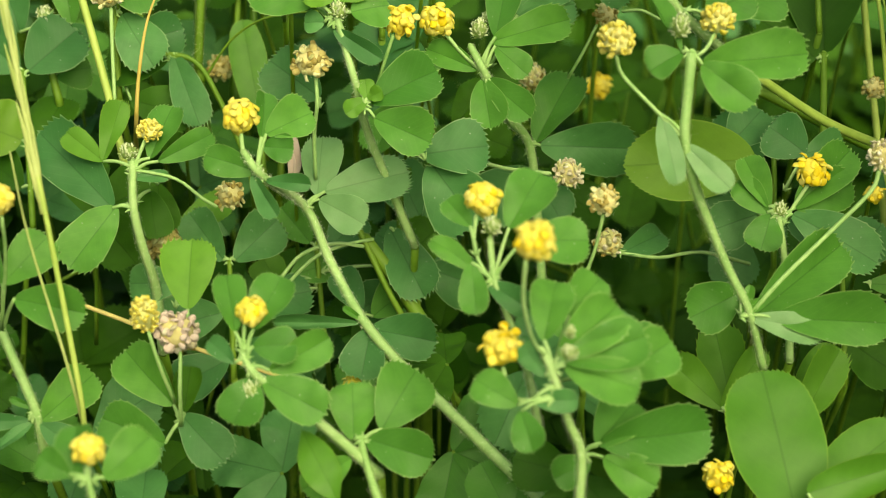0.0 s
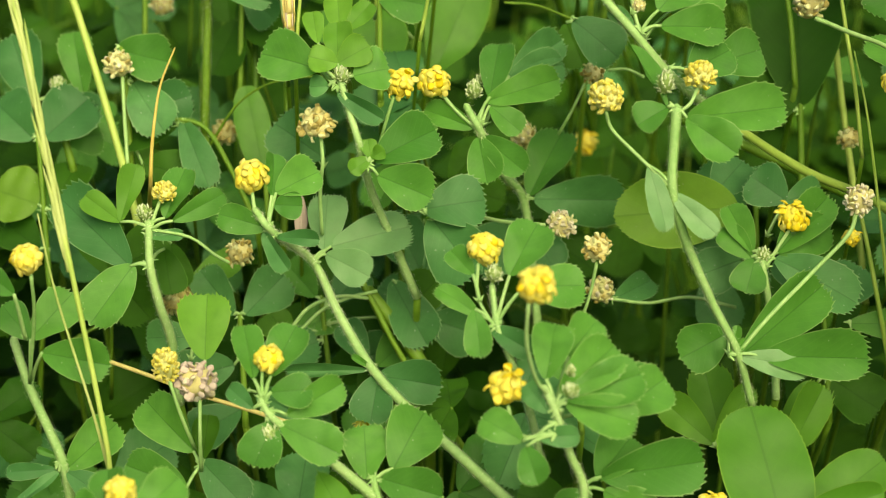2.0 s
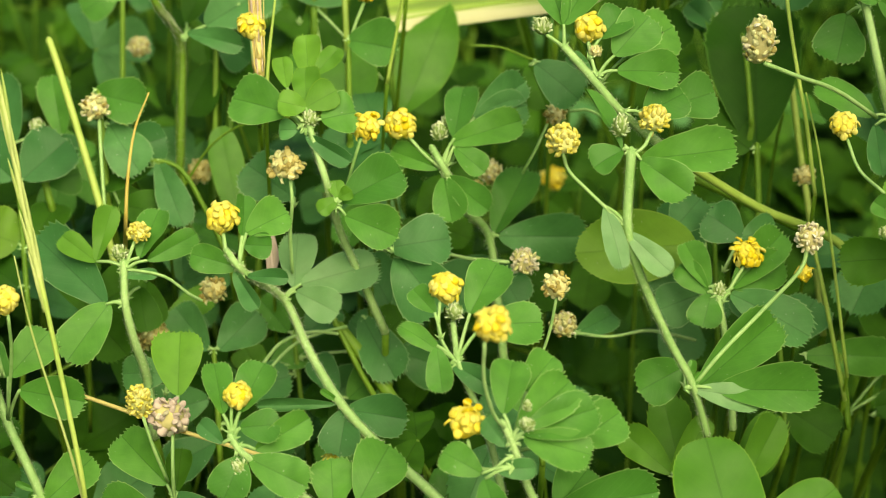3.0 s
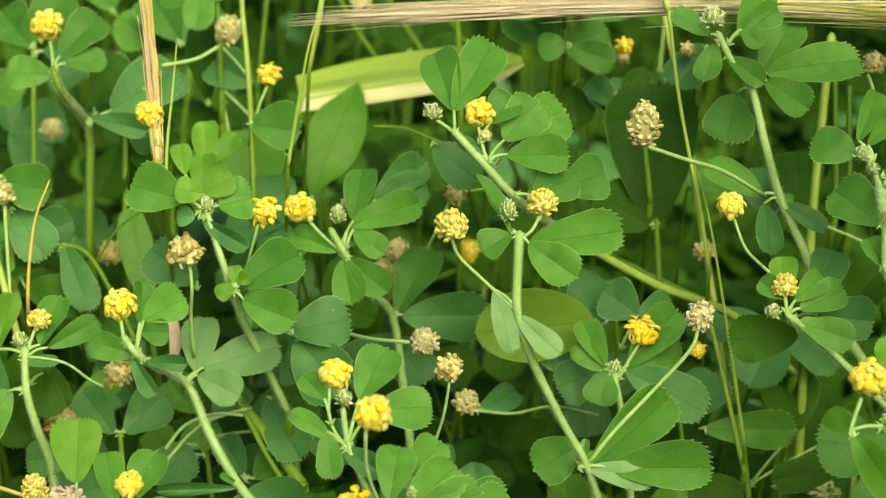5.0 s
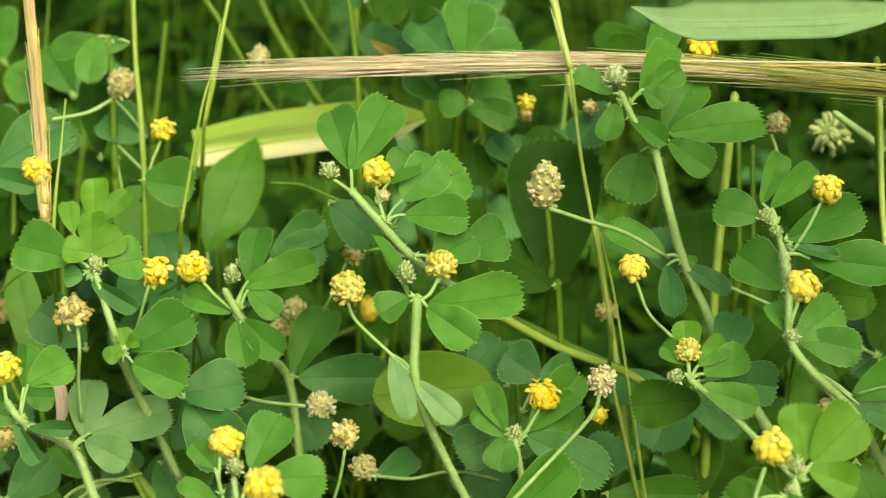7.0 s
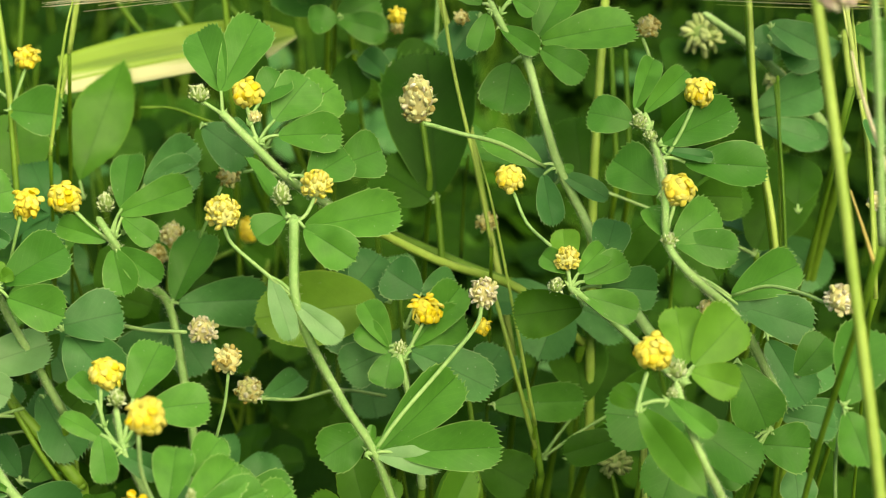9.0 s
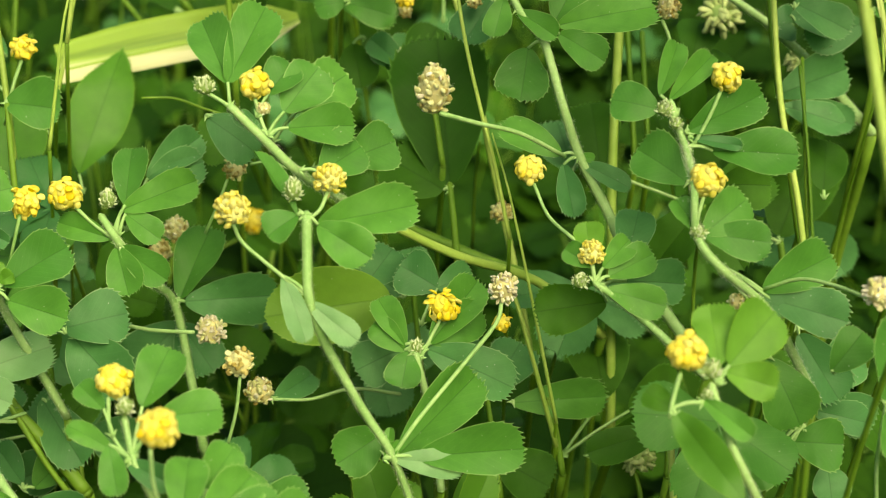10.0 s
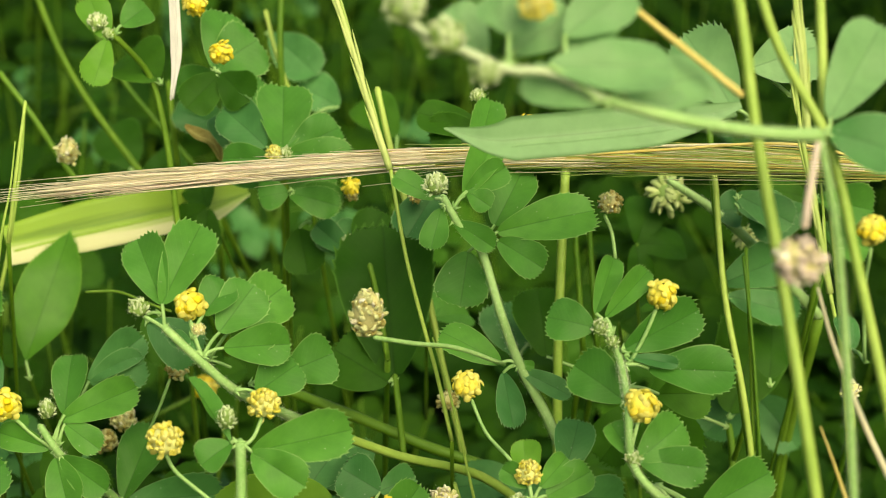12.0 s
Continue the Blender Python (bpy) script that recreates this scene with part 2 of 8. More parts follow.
def stem(owner, points, d0, d1, mat=None, fuzzy=False, name="stem", label="", steps=6):
    """Stem through points given in mm, with its diameters in mm at both ends."""
    curve = spline([mm(p) for p in points], steps)
    d0, d1 = d0 * 0.88, d1 * 0.88
    verts, faces = tube(curve, d0 * MM / 2, d1 * MM / 2, 14 if fuzzy else 7, ridge=0.07 if fuzzy else 0.0)
    for tip, before, d in ((curve[0], curve[1], d0), (curve[-1], curve[-2], d1)):
        way = (tip - before).normalized() * d * MM
        tube([tip, tip + way * 0.25, tip + way * 0.42], d * MM * 0.49, d * MM * 0.12, 7, 1.0, verts, faces)
    ob = part(name, mesh_of(name, verts, faces, mat or STEM), owner, label)
    if fuzzy:
        rng = random.Random(len(bpy.data.objects))
        part("hair", mesh_of("hair", *hairs(curve, d0 * MM / 2, d1 * MM / 2, rng), HAIR, smooth=False), ob, "fine white stem hairs")
    return ob


def leaflet_shape(name, mat, rng, teeth=7, fold=0.16, droop=0.12, waist=0.33, tooth=0.040, full=0.24):
    """Leaflet of unit length along y and unit width along x: obovate, with sharp forward teeth round its blunt outer end, folded along the midrib."""
    shape = []
    for i in range(161):
        a = math.pi * i / 160
        u = (1 - math.cos(a)) / 2
        shape.append(Vector((max(0.0, math.sin(a)) ** (0.95 - full) * (waist + (1 - waist) * u ** 0.8), u)))
    most = max(q.x for q in shape)
    shape = [Vector((0.5 * q.x / most, q.y)) for q in shape]
    run = [0.0]
    for p, q in zip(shape, shape[1:]):
        run.append(run[-1] + (q - p).length)
    lop, twist = rng.uniform(-0.08, 0.08), rng.uniform(-0.12, 0.12)
    waves = [(rng.uniform(0.025, 0.075), rng.uniform(4, 7), rng.random() * 6), (rng.uniform(0.010, 0.026), rng.uniform(10, 16), rng.random() * 6)]
    cup = rng.uniform(-0.45, 0.45)
    rows, cols = 3 * teeth + 14, (0.0, 0.08, 0.3, 0.6, 0.86, 0.95, 1.0)
    verts, uvs, faces, rims = [], [], [], []
    for side in (-1, 1):
        first = len(verts)
        for i in range(rows):
            s = 0.54 * i / 10 if i < 10 else 0.54 + 0.46 * (i - 10) / (rows - 11)
            at = s * run[-1]
            k = max(1, min(160, next((k for k, r in enumerate(run) if r >= at), 160)))
            f = (at - run[k - 1]) / max(1e-6, run[k] - run[k - 1])
            p = shape[k - 1].lerp(shape[k], f)
            way = (shape[k] - shape[k - 1]).normalized()
            bite = 0.0
            if i > 10 and i < rows - 1:
                bite = (1.1, -0.3, -0.1)[i % 3] * tooth * rng.uniform(0.5, 1.3) * min(1.0, 0.45 + (s - 0.54) * 2.5)
            for c in cols:
                mid = Vector((0.0, p.y * (0.88 + 0.12 * p.y) * 0.97))
                q = mid.lerp(p, c)
                if c == 1.0:
                    q = q + (Vector((way.y, -way.x)) + way * 0.7) * bite
                elif c == 0.95:
                    q = q + Vector((way.y, -way.x)) * bite * 0.35
                x = side * max(0.0, q.x) * (1 + lop * side)
                z = 0.62 * fold * abs(x) - droop * (q.y - 0.35) ** 2 + twist * x * q.y + cup * x * abs(x) * (0.4 + q.y)
                for high, beat, start in waves:
                    z += high * math.sin(beat * q.y + start + 1.5 * side) * min(1.0, abs(x) * 2.6)
                verts.append((x, q.y, z))
                uvs.append((q.y, 0.5 + x))
                rims.append(c)
        n = len(cols)
        for i in range(rows - 1):
            for k in range(n - 1):
                a = first + i * n + k
                quad = (a, a + 1, a + 1 + n, a + n)
                faces.append(quad if side > 0 else quad[::-1])
    me = mesh_of(name, verts, faces, mat, uvs)
    rim = me.attributes.new("rim", "FLOAT", "POINT")
    rim.data.foreach_set("value", rims)
    return me


RNG = random.Random(7)
LEAFLETS = {
    "green": [leaflet_shape("leaflet", LEAF, RNG, teeth=RNG.randint(6, 7), fold=RNG.uniform(0.15, 0.65), droop=RNG.uniform(-0.05, 0.45)) for _ in range(9)],
    "bluish": [leaflet_shape("leaflet", BLUISH, RNG, teeth=RNG.randint(6, 7), fold=RNG.uniform(0.15, 0.65), droop=RNG.uniform(-0.05, 0.45)) for _ in range(9)],
    "young": [leaflet_shape("leaflet", YOUNG, RNG, teeth=7, fold=RNG.uniform(0.1, 0.4), droop=RNG.uniform(0.0, 0.2)) for _ in range(4)],
    "broad": [leaflet_shape("leaf_blade", BROAD, RNG, teeth=13, fold=RNG.uniform(0.05, 0.2), waist=0.85, tooth=0.014, full=0.2) for _ in range(4)],
    "ovate": [leaflet_shape("leaf_blade", BROAD, RNG, teeth=14, fold=0.12, droop=0.1, waist=1.0, tooth=0.030, full=-1.0) for _ in range(2)],
    "yellowing": [leaflet_shape("leaf_blade", YELLOWING, RNG, teeth=12, fold=0.15, droop=0.1, waist=0.8, tooth=0.016, full=-0.1) for _ in range(2)],
    "pale": [leaflet_shape("leaflet", PALELEAF, RNG, teeth=9, fold=RNG.uniform(0.05, 0.3), droop=RNG.uniform(0.0, 0.3)) for _ in range(4)],
    "dull": [leaflet_shape("leaflet", SHADELEAF, RNG, teeth=8, fold=RNG.uniform(0.05, 0.42), droop=RNG.uniform(-0.1, 0.42)) for _ in range(6)],
}
COUNT, HUBS, KEPT_IN_SIGHT, GROWN = [0], [], [], []


def leaflet(owner, kind, base, tip, width, roll=0.0, name="leaflet", label="", face=None):
    """One leaflet from its base to its tip (metres), facing up and towards the camera, turned by roll degrees about its
    midrib.
    """
    COUNT[0] += 1
    along = tip - base
    y = along.normalized()
    z = face or FACE
    z = (z - y * z.dot(y)).normalized()
    x = y.cross(z)
    turn = Matrix((x, y, z)).transposed().to_4x4()
    size = Matrix.Diagonal((width, along.length, (width + along.length) / 2, 1))
    me = LEAFLETS[kind][COUNT[0] * 7 % len(LEAFLETS[kind])]
    return part(name, me, owner, label, Matrix.Translation(base) @ turn @ Matrix.Rotation(radians(roll), 4, "Y") @ size)


def leaf(owner, kind, root, hub, *blades):
    """Trifoliate leaf: a stalk from root to hub and leaflets (tip, width in mm, roll), all places in mm."""
    a, b = mm(root), mm(hub)
    verts, faces = tube(spline([a, a.lerp(b, 0.5) + Vector((0, 0, 0.0004)), b], 3), 0.00034, 0.00026, 5)
    way = (b - a).normalized() if (b - a).length > 1e-5 else Vector((0, 0, 1))
    for turn in (-1, 1):
        out = (way * 0.8 + way.cross(FACE) * turn * 0.8 + FACE * 0.5).normalized()
        tube([a, a + out * 0.0005, a + out * 0.0013], 0.00038, 0.00005, 5, 0.4, verts, faces)
    stalk = part("leaf", mesh_of("leaf_stalk", verts, faces, STEM), owner)
    for i, (tip, width, *roll) in enumerate(blades):
        GROWN.append(b.lerp(mm(tip), 0.55))
        leaflet(stalk, kind, b + FACE * 0.0002 * i, mm(tip) + FACE * 0.0009 * i, width * MM, *roll)
    HUBS.append((owner, a))
    return stalk


def blob(length, wide, thick, mat, name, bend=0.0, sharp=1.0, rows=6, sides=7):
    """Small petal or bud along y: rounded, thick, bent over at its end."""
    verts, faces = [], []
    for i in range(rows):
        a = math.pi * (i + 0.15) / (rows - 0.7)
        u = (1 - math.cos(a)) / 2
        r = max(0.0, math.sin(a)) ** 0.55 * (0.5 + 0.5 * u) if sharp == 1 else max(0.0, math.sin(a)) ** 0.8 * (1.1 - 0.75 * u * sharp)
        for k in range(sides):
            t = 2 * math.pi * k / sides
            verts.append((wide / 2 * r * math.cos(t), length * u, thick / 2 * r * math.sin(t) + bend * length * u * u))
    for i in range(rows - 1):
        for k in range(sides):
            a, b = i * sides + k, i * sides + (k + 1) % sides
            faces.append((a, b, b + sides, a + sides))
    faces += [tuple(range(sides))[::-1], tuple((rows - 1) * sides + k for k in range(sides))]
    return mesh_of(name, verts, faces, mat)


def petal(rng, length, wide, mat, name="floret", keel=0.5, bend=-0.4, notch=0.12, thick=0.035):
    """Small thin floret along y: a creased, rounded petal with an uneven edge and a pinched foot, bent over at its end."""
    verts, faces = [], []
    cols, rows = (-1.0, -0.55, 0.0, 0.55, 1.0), (0.0, 0.3, 0.62, 0.88, 1.0)
    lop, curl, twist = rng.uniform(-0.25, 0.25), rng.uniform(-0.5, 0.8), rng.uniform(-0.35, 0.35)
    for layer in (0, 1):
        for u in rows:
            w = wide / 2 * (0.38 + 0.62 * math.sin(math.pi * min(1.0, 0.12 + 0.72 * u)) ** 0.8) * (0.72 if u == 1.0 else 1.0)
            for c in cols:
                x = w * (c + lop * (1 - c * c)) * rng.uniform(0.92, 1.08)
                y = length * u * (1 - notch * (1 - abs(c)) * u * u - 0.16 * c * c * u)
                z = -keel * abs(x) + bend * length * u * u + curl * c * c * wide * 0.22 * u + twist * x * u
                verts.append((x, y, z - layer * thick * (1.15 - 0.75 * abs(c))))
    n, m = len(cols), len(cols) * len(rows)
    for i in range(len(rows) - 1):
        for k in range(n - 1):
            a = i * n + k
            faces.append((a, a + 1, a + 1 + n, a + n))
            faces.append((a + n + m, a + 1 + n + m, a + 1 + m, a + m))
        for k in (0, n - 1):
            a = i * n + k
            quad = (a, a + n, a + n + m, a + m)
            faces.append(quad if k == 0 else quad[::-1])
    for i in (0, len(rows) - 1):
        for k in range(n - 1):
            a = i * n + k
            quad = (a, a + m, a + 1 + m, a + 1)
            faces.append(quad if i == 0 else quad[::-1])
    return mesh_of(name, verts, faces, mat)


def petals(mats, length, wide, seed, name="floret", **form):
    rng = random.Random(seed)
    return [petal(rng, length * rng.uniform(0.9, 1.1), wide * rng.uniform(0.85, 1.15), mat, name, **form) for mat in mats]


# kind: floret shapes (for a head 1 across), count, root depth, core material, core size, (outwards, up, stray) lean of the florets
HEADS = {
    "yellow": (petals((PETAL, PETAL, GOLD, PETAL, PETAL), 0.25, 0.25, 1, bend=-0.5, keel=0.3, notch=0.1, thick=0.08), 54, 0.44, GOLDCORE, 0.43, (0.30, -0.65, 0.22)),
    "gold": (petals((GOLD, GOLD, PETAL, GOLD), 0.24, 0.23, 2, bend=-0.5, keel=0.35, notch=0.1, thick=0.08), 52, 0.42, GOLDCORE, 0.41, (0.42, -0.4, 0.34)),
    "pale": (petals((PALE, PETAL, PALE, PALE, PETAL), 0.21, 0.15, 3, bend=-0.3, keel=0.35, notch=0.1, thick=0.08), 70, 0.39, BUDCORE, 0.40, (0.62, 0.35, 0.25)),
    "bud": (petals((BUD, BUD, CALYX, BUD), 0.27, 0.14, 4, "bud", bend=-0.25, keel=0.6, notch=-0.2, thick=0.06), 62, 0.33, CALYX, 0.37, (0.4, 0.65, 0.25)),
    "brown": (petals((BROWN, TAN, BROWN, BROWN, TAN), 0.21, 0.18, 5, bend=-0.3, keel=0.5, notch=0.08, thick=0.07), 54, 0.41, BROWNCORE, 0.42, (0.45, 0.1, 0.5)),
    "tan": (petals((TAN, TAN, TAN, WHITISH, TAN, BROWN), 0.20, 0.165, 6, bend=-0.3, keel=0.5, notch=0.05, thick=0.07), 64, 0.41, BROWNCORE, 0.42, (0.45, 0.45, 0.35)),
    "white": (petals((WHITISH, WHITISH, TAN, WHITISH), 0.24, 0.18, 7, bend=-0.2, keel=0.5, thick=0.06), 62, 0.34, BROWNCORE, 0.40, (0.6, 0.2, 0.4)),
    "pod": ([blob(0.34, 0.20, 0.18, POD, "pod", -0.5), blob(0.32, 0.22, 0.18, POD, "pod", -0.6, 0.6), blob(0.33, 0.18, 0.16, POD, "pod", 0.4)], 40, 0.20, CALYX, 0.30, (0.75, 0.1, 0.45)),
    "mauve": (petals((DEAD, DEAD, DEAD, DEAD, WHITISH), 0.24, 0.18, 8, bend=-0.3, thick=0.07), 62, 0.34, BROWNCORE, 0.39, (0.6, 0.0, 0.45)),
}
HEADLABEL = {"pod": "cluster of curled olive-green seed pods", "mauve": "withered mauve-brown flower head", "yellow": "bright yellow globular clover flower head", "gold": "golden yellow flower head", "pale": "pale yellow flower head just opening",
             "bud": "green unopened flower bud cluster", "brown": "withered brown flower head", "tan": "faded tan flower head", "white": "dried whitish bristly flower head"}


def flower_head(owner, kind, place, size, axis=(0, -0.25, 1), tall=1.0):
    """Flower head of many small florets round a core; place is its middle and size its width, in mm."""
    rng = random.Random(int(sum(place) * 10))
    shapes, count, deep, core_mat, core, (outwards, lift, stray) = HEADS[kind]
    count = int(count * (1.0 if size > 4.0 else 0.6) * (1.0 if place[1] < 400 else 0.7) * max(1.0, tall))
    p, s = mm(place), size * MM * 0.93
    KEPT_IN_SIGHT.append(p)
    z = Vector(axis).normalized()
    x = z.orthogonal().normalized()
    frame3 = Matrix((x, z.cross(x), z)).transposed()
    verts, faces = [], []
    for i in range(7):
        a = math.pi * (i + 0.2) / 6.4
        for k in range(10):
            b = 2 * math.pi * k / 10
            verts.append(p + frame3 @ Vector((math.sin(a) * math.cos(b), math.sin(a) * math.sin(b), -math.cos(a) * (tall if tall < 1 else 1 + 1.6 * (tall - 1)))) * s * core)
    faces = [(i * 10 + k, i * 10 + (k + 1) % 10, i * 10 + 10 + (k + 1) % 10, i * 10 + 10 + k) for i in range(6) for k in range(10)]
    head = part("flower_head", mesh_of("flower_core", verts, faces, core_mat), owner, HEADLABEL[kind])
    for i in range(count):
        h = 1 - (1.86 if tall > 1.1 else 1.74) * (i + 0.5) / count
        a = i * 2.39996 + rng.uniform(-0.2, 0.2)
        r = math.sqrt(max(0.0, 1 - h * h))
        out = Vector((r * math.cos(a), r * math.sin(a), h))
        up = (Vector((0, 0, 1)) - out * h) / max(r, 0.3)
        if lift < 0 and r < 0.6:
            up = (Vector((0, 1, 0)) - out * out.y + up * r).normalized()
        y = frame3 @ (out * outwards + up * lift * rng.uniform(0.6, 1.3) + Vector([rng.uniform(-stray, stray) for _ in range(3)])).normalized()
        root = p + frame3 @ Vector((out.x * deep, out.y * deep, out.z * (deep * min(1.0, tall) + 0.62 * max(0.0, tall - 1)))) * s
        n = frame3 @ (out + Vector((0, 0, 0.2)))
        n = n - y * n.dot(y)
        n = n.normalized() if n.length > 1e-3 else y.orthogonal().normalized()
        m = Matrix((y.cross(n), y, n)).transposed().to_4x4()
        k = s * rng.uniform(0.84, 1.08)
        m = m @ Matrix.Rotation(rng.uniform(-0.5, 0.5), 4, "Y")
        part(shapes[i % len(shapes)].name.split(".")[0], shapes[i % len(shapes)], head, "", Matrix.Translation(root) @ m @ Matrix.Diagonal((k, k, k, 1)))
    if kind in ("brown", "tan", "white", "bud"):
        hv, hf = [], []
        for i in range(70):
            h = rng.uniform(-0.8, 1)
            a, r = rng.random() * 6.283, math.sqrt(max(0, 1 - h * h))
            out = frame3 @ Vector((r * math.cos(a), r * math.sin(a), h * tall))
            q = p + out * s * 0.40
            tip = q + (out + Vector([rng.uniform(-0.5, 0.5) for _ in range(3)])).normalized() * s * rng.uniform(0.12, 0.24)
            side = out.orthogonal().normalized() * 0.000018
            k = len(hv)
            hv += [q - side, q + side, q + out.cross(side), tip]
            hf += [(k, k + 1, k + 3), (k + 1, k + 2, k + 3), (k + 2, k, k + 3)]
        part("bristle", mesh_of("bristle", hv, hf, HAIR, smooth=False), head, "fine pale bristles")
    return head


def stipule(owner, place, tip, width):
    """Small pointed bract at a stem joint."""
    leaflet(owner, "young" if width > 2.5 else "green", mm(place), mm(tip), width * MM, 0, "stipule")


def clover(base, label="low yellow-flowered clover plant in the meadow"):
    return thing("clover_plant", mm(base), label, "clover plant", "yellow-flowered clover plants")


def stalk(points, d0, d1, mat=None, lower=None, label="slender yellow-green grass stalk in the meadow"):
    """One grass stalk through points in mm."""
    owner = thing("grass_stalk", mm(points[0]), label, "grass", "grass stalks")
    stem(owner, points, d0, d1, mat or GRASS, name="culm")
    if lower:
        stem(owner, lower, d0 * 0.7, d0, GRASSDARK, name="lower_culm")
    return owner


def ribbon(owner, points, width, mat, name="blade", keel=0.25, ends=(1.0, 1.0), label="", twist=0.0):
    """Long leaf blade with a keel and real thickness, through points in mm; ends: share of its width at both ends."""
    curve = spline([mm(p) for p in points], 8)
    n, cols = len(curve), 9
    verts, uvs, faces = [], [], []
    for i, p in enumerate(curve):
        way = (curve[min(i + 1, n - 1)] - curve[max(i - 1, 0)]).normalized()
        side = way.cross(FACE).normalized()
        side = Matrix.Rotation(radians(twist) * i / n, 3, way) @ side
        up = side.cross(way)
        t = i / (n - 1)
        w = width * MM / 2 * min(1.0, ends[0] + (1 - ends[0]) * t * 3.2, ends[1] + (1 - ends[1]) * (1 - t) * 4)
        for layer in (0, 1):
            for k in range(cols):
                c = 2 * k / (cols - 1) - 1
                verts.append(p + side * (c * w) - up * (w * keel * (1 - abs(c)) + layer * 0.00015 ))
                uvs.append((t, (c + 1) / 2))
    m = 2 * cols
    for i in range(n - 1):
        for k in range(cols - 1):
            a = i * m + k
            faces.append((a, a + 1, a + 1 + m, a + m))
            faces.append((a + cols + m, a + 1 + cols + m, a + 1 + cols, a + cols))
        for k in (0, cols - 1):
            a = i * m + k
            faces.append((a, a + m, a + m + cols, a + cols))
    blade_part = part(name, mesh_of(name, verts, faces, mat, uvs), owner, label)
    rib = [p - Vector((0, 0, width * MM * 0.5 * keel + 0.0004)) for p in curve[1:-3]]
    part("midrib", mesh_of("midrib", *tube(rib, 0.0004, 0.0002, 6), mat), blade_part)
    return blade_part


def awned_spike(points, thick, awns, reach, label, seed, mats, body=0.9, base_mats=None):
    """Ripe grass ear: a rachis, husks lying along it and long fine awns sweeping towards its tip; points in mm from stalk to tip."""
    rng = random.Random(seed)
    owner = thing("grass_spike", mm(points[0]), label, "grass spike", "dry grass spikes")
    curve = spline([mm(p) for p in points], 12)
    part("rachis", mesh_of("rachis", *tube(curve[: int(len(curve) * 0.72)], 0.0005, 0.0002, 6), mats[0]), owner)
    n = len(curve)
    rest = {}

    def off(r):
        return Vector((rng.gauss(0, 0.3), rng.gauss(0, 0.5), rng.gauss(0, 0.5))) * r * MM

    for k in range(awns):
        i = int(rng.uniform(0, body) * (n - 4))
        swell = 1.6 - 0.9 * i / n
        o1, o2, o3 = off(thick * 0.85 * swell), off(thick * 0.8 * swell), off(thick * 0.8)
        tones = base_mats if base_mats and i / n < 0.40 + rng.gauss(0, 0.07) else mats
        mat = tones[k % len(tones)]
        j = min(n - 1, i + max(3, int(n * reach * rng.uniform(0.7, 1.2))))
        path = spline([curve[i] + o1 * 0.7, curve[(i + j) // 2] + o1 * 0.9, curve[j] + o1 + o3 * 0.6], 4)
        if k < awns * 0.12:
            part("awn", mesh_of("awn", *tube(path, 0.00010, 0.00003, 4), mat), owner)
        else:
            tube(path, 0.00013, 0.00004, 4, 1.0, *rest.setdefault(mat.name, ([], [], mat))[:2])
        if k % 3 == 0:
            e = min(n - 1, i + max(3, n // 6))
            path = spline([curve[i] + o2 * 0.4, curve[(i + e) // 2] + o2 * 0.55, curve[e] + o2 * 0.6], 3)
            if k < awns * 0.3:
                part("husk", mesh_of("husk", *tube(path, 0.00075, 0.00010, 6, 0.5), mat), owner)
            else:
                tube(path, 0.00075, 0.00010, 6, 0.5, *rest.setdefault(mat.name, ([], [], mat))[:2])
    for verts, faces, mat in rest.values():
        tagged(part("awn_tuft", mesh_of("awn_tuft", verts, faces, mat), owner), kind="stuff")
    return owner


def slim_spike(points, spikelets, size, mat, label, seed):
    """Green grass flower spike: narrow spikelets laid alternately against the stalk; points in mm from below to the tip."""
    rng = random.Random(seed)
    owner = thing("grass_spike", mm(points[0]), label, "grass spike", "green grass spikes")
    curve = spline([mm(p) for p in points], 10)
    part("culm", mesh_of("culm", *tube(curve, 0.0006, 0.0003, 6), mat), owner)
    shape = blob(size * MM, size * MM * 0.085, size * MM * 0.07, mat, "spikelet", 0.03, 0.9)
    n = len(curve)
    for k in range(spikelets):
        i = int((k + 0.5) / spikelets * (n - 2))
        y = (curve[i + 1] - curve[i]).normalized()
        side = y.cross(FACE).normalized() * (1 if k % 2 else -1)
        y2 = (y + side * 0.05 + FACE * rng.uniform(-0.05, 0.1)).normalized()
        z = (FACE - y2 * FACE.dot(y2)).normalized()
        m = Matrix((y2.cross(z), y2, z)).transposed().to_4x4()
        part("spikelet", shape, owner, "", Matrix.Translation(curve[i] + side * 0.0003) @ m)
    return owner


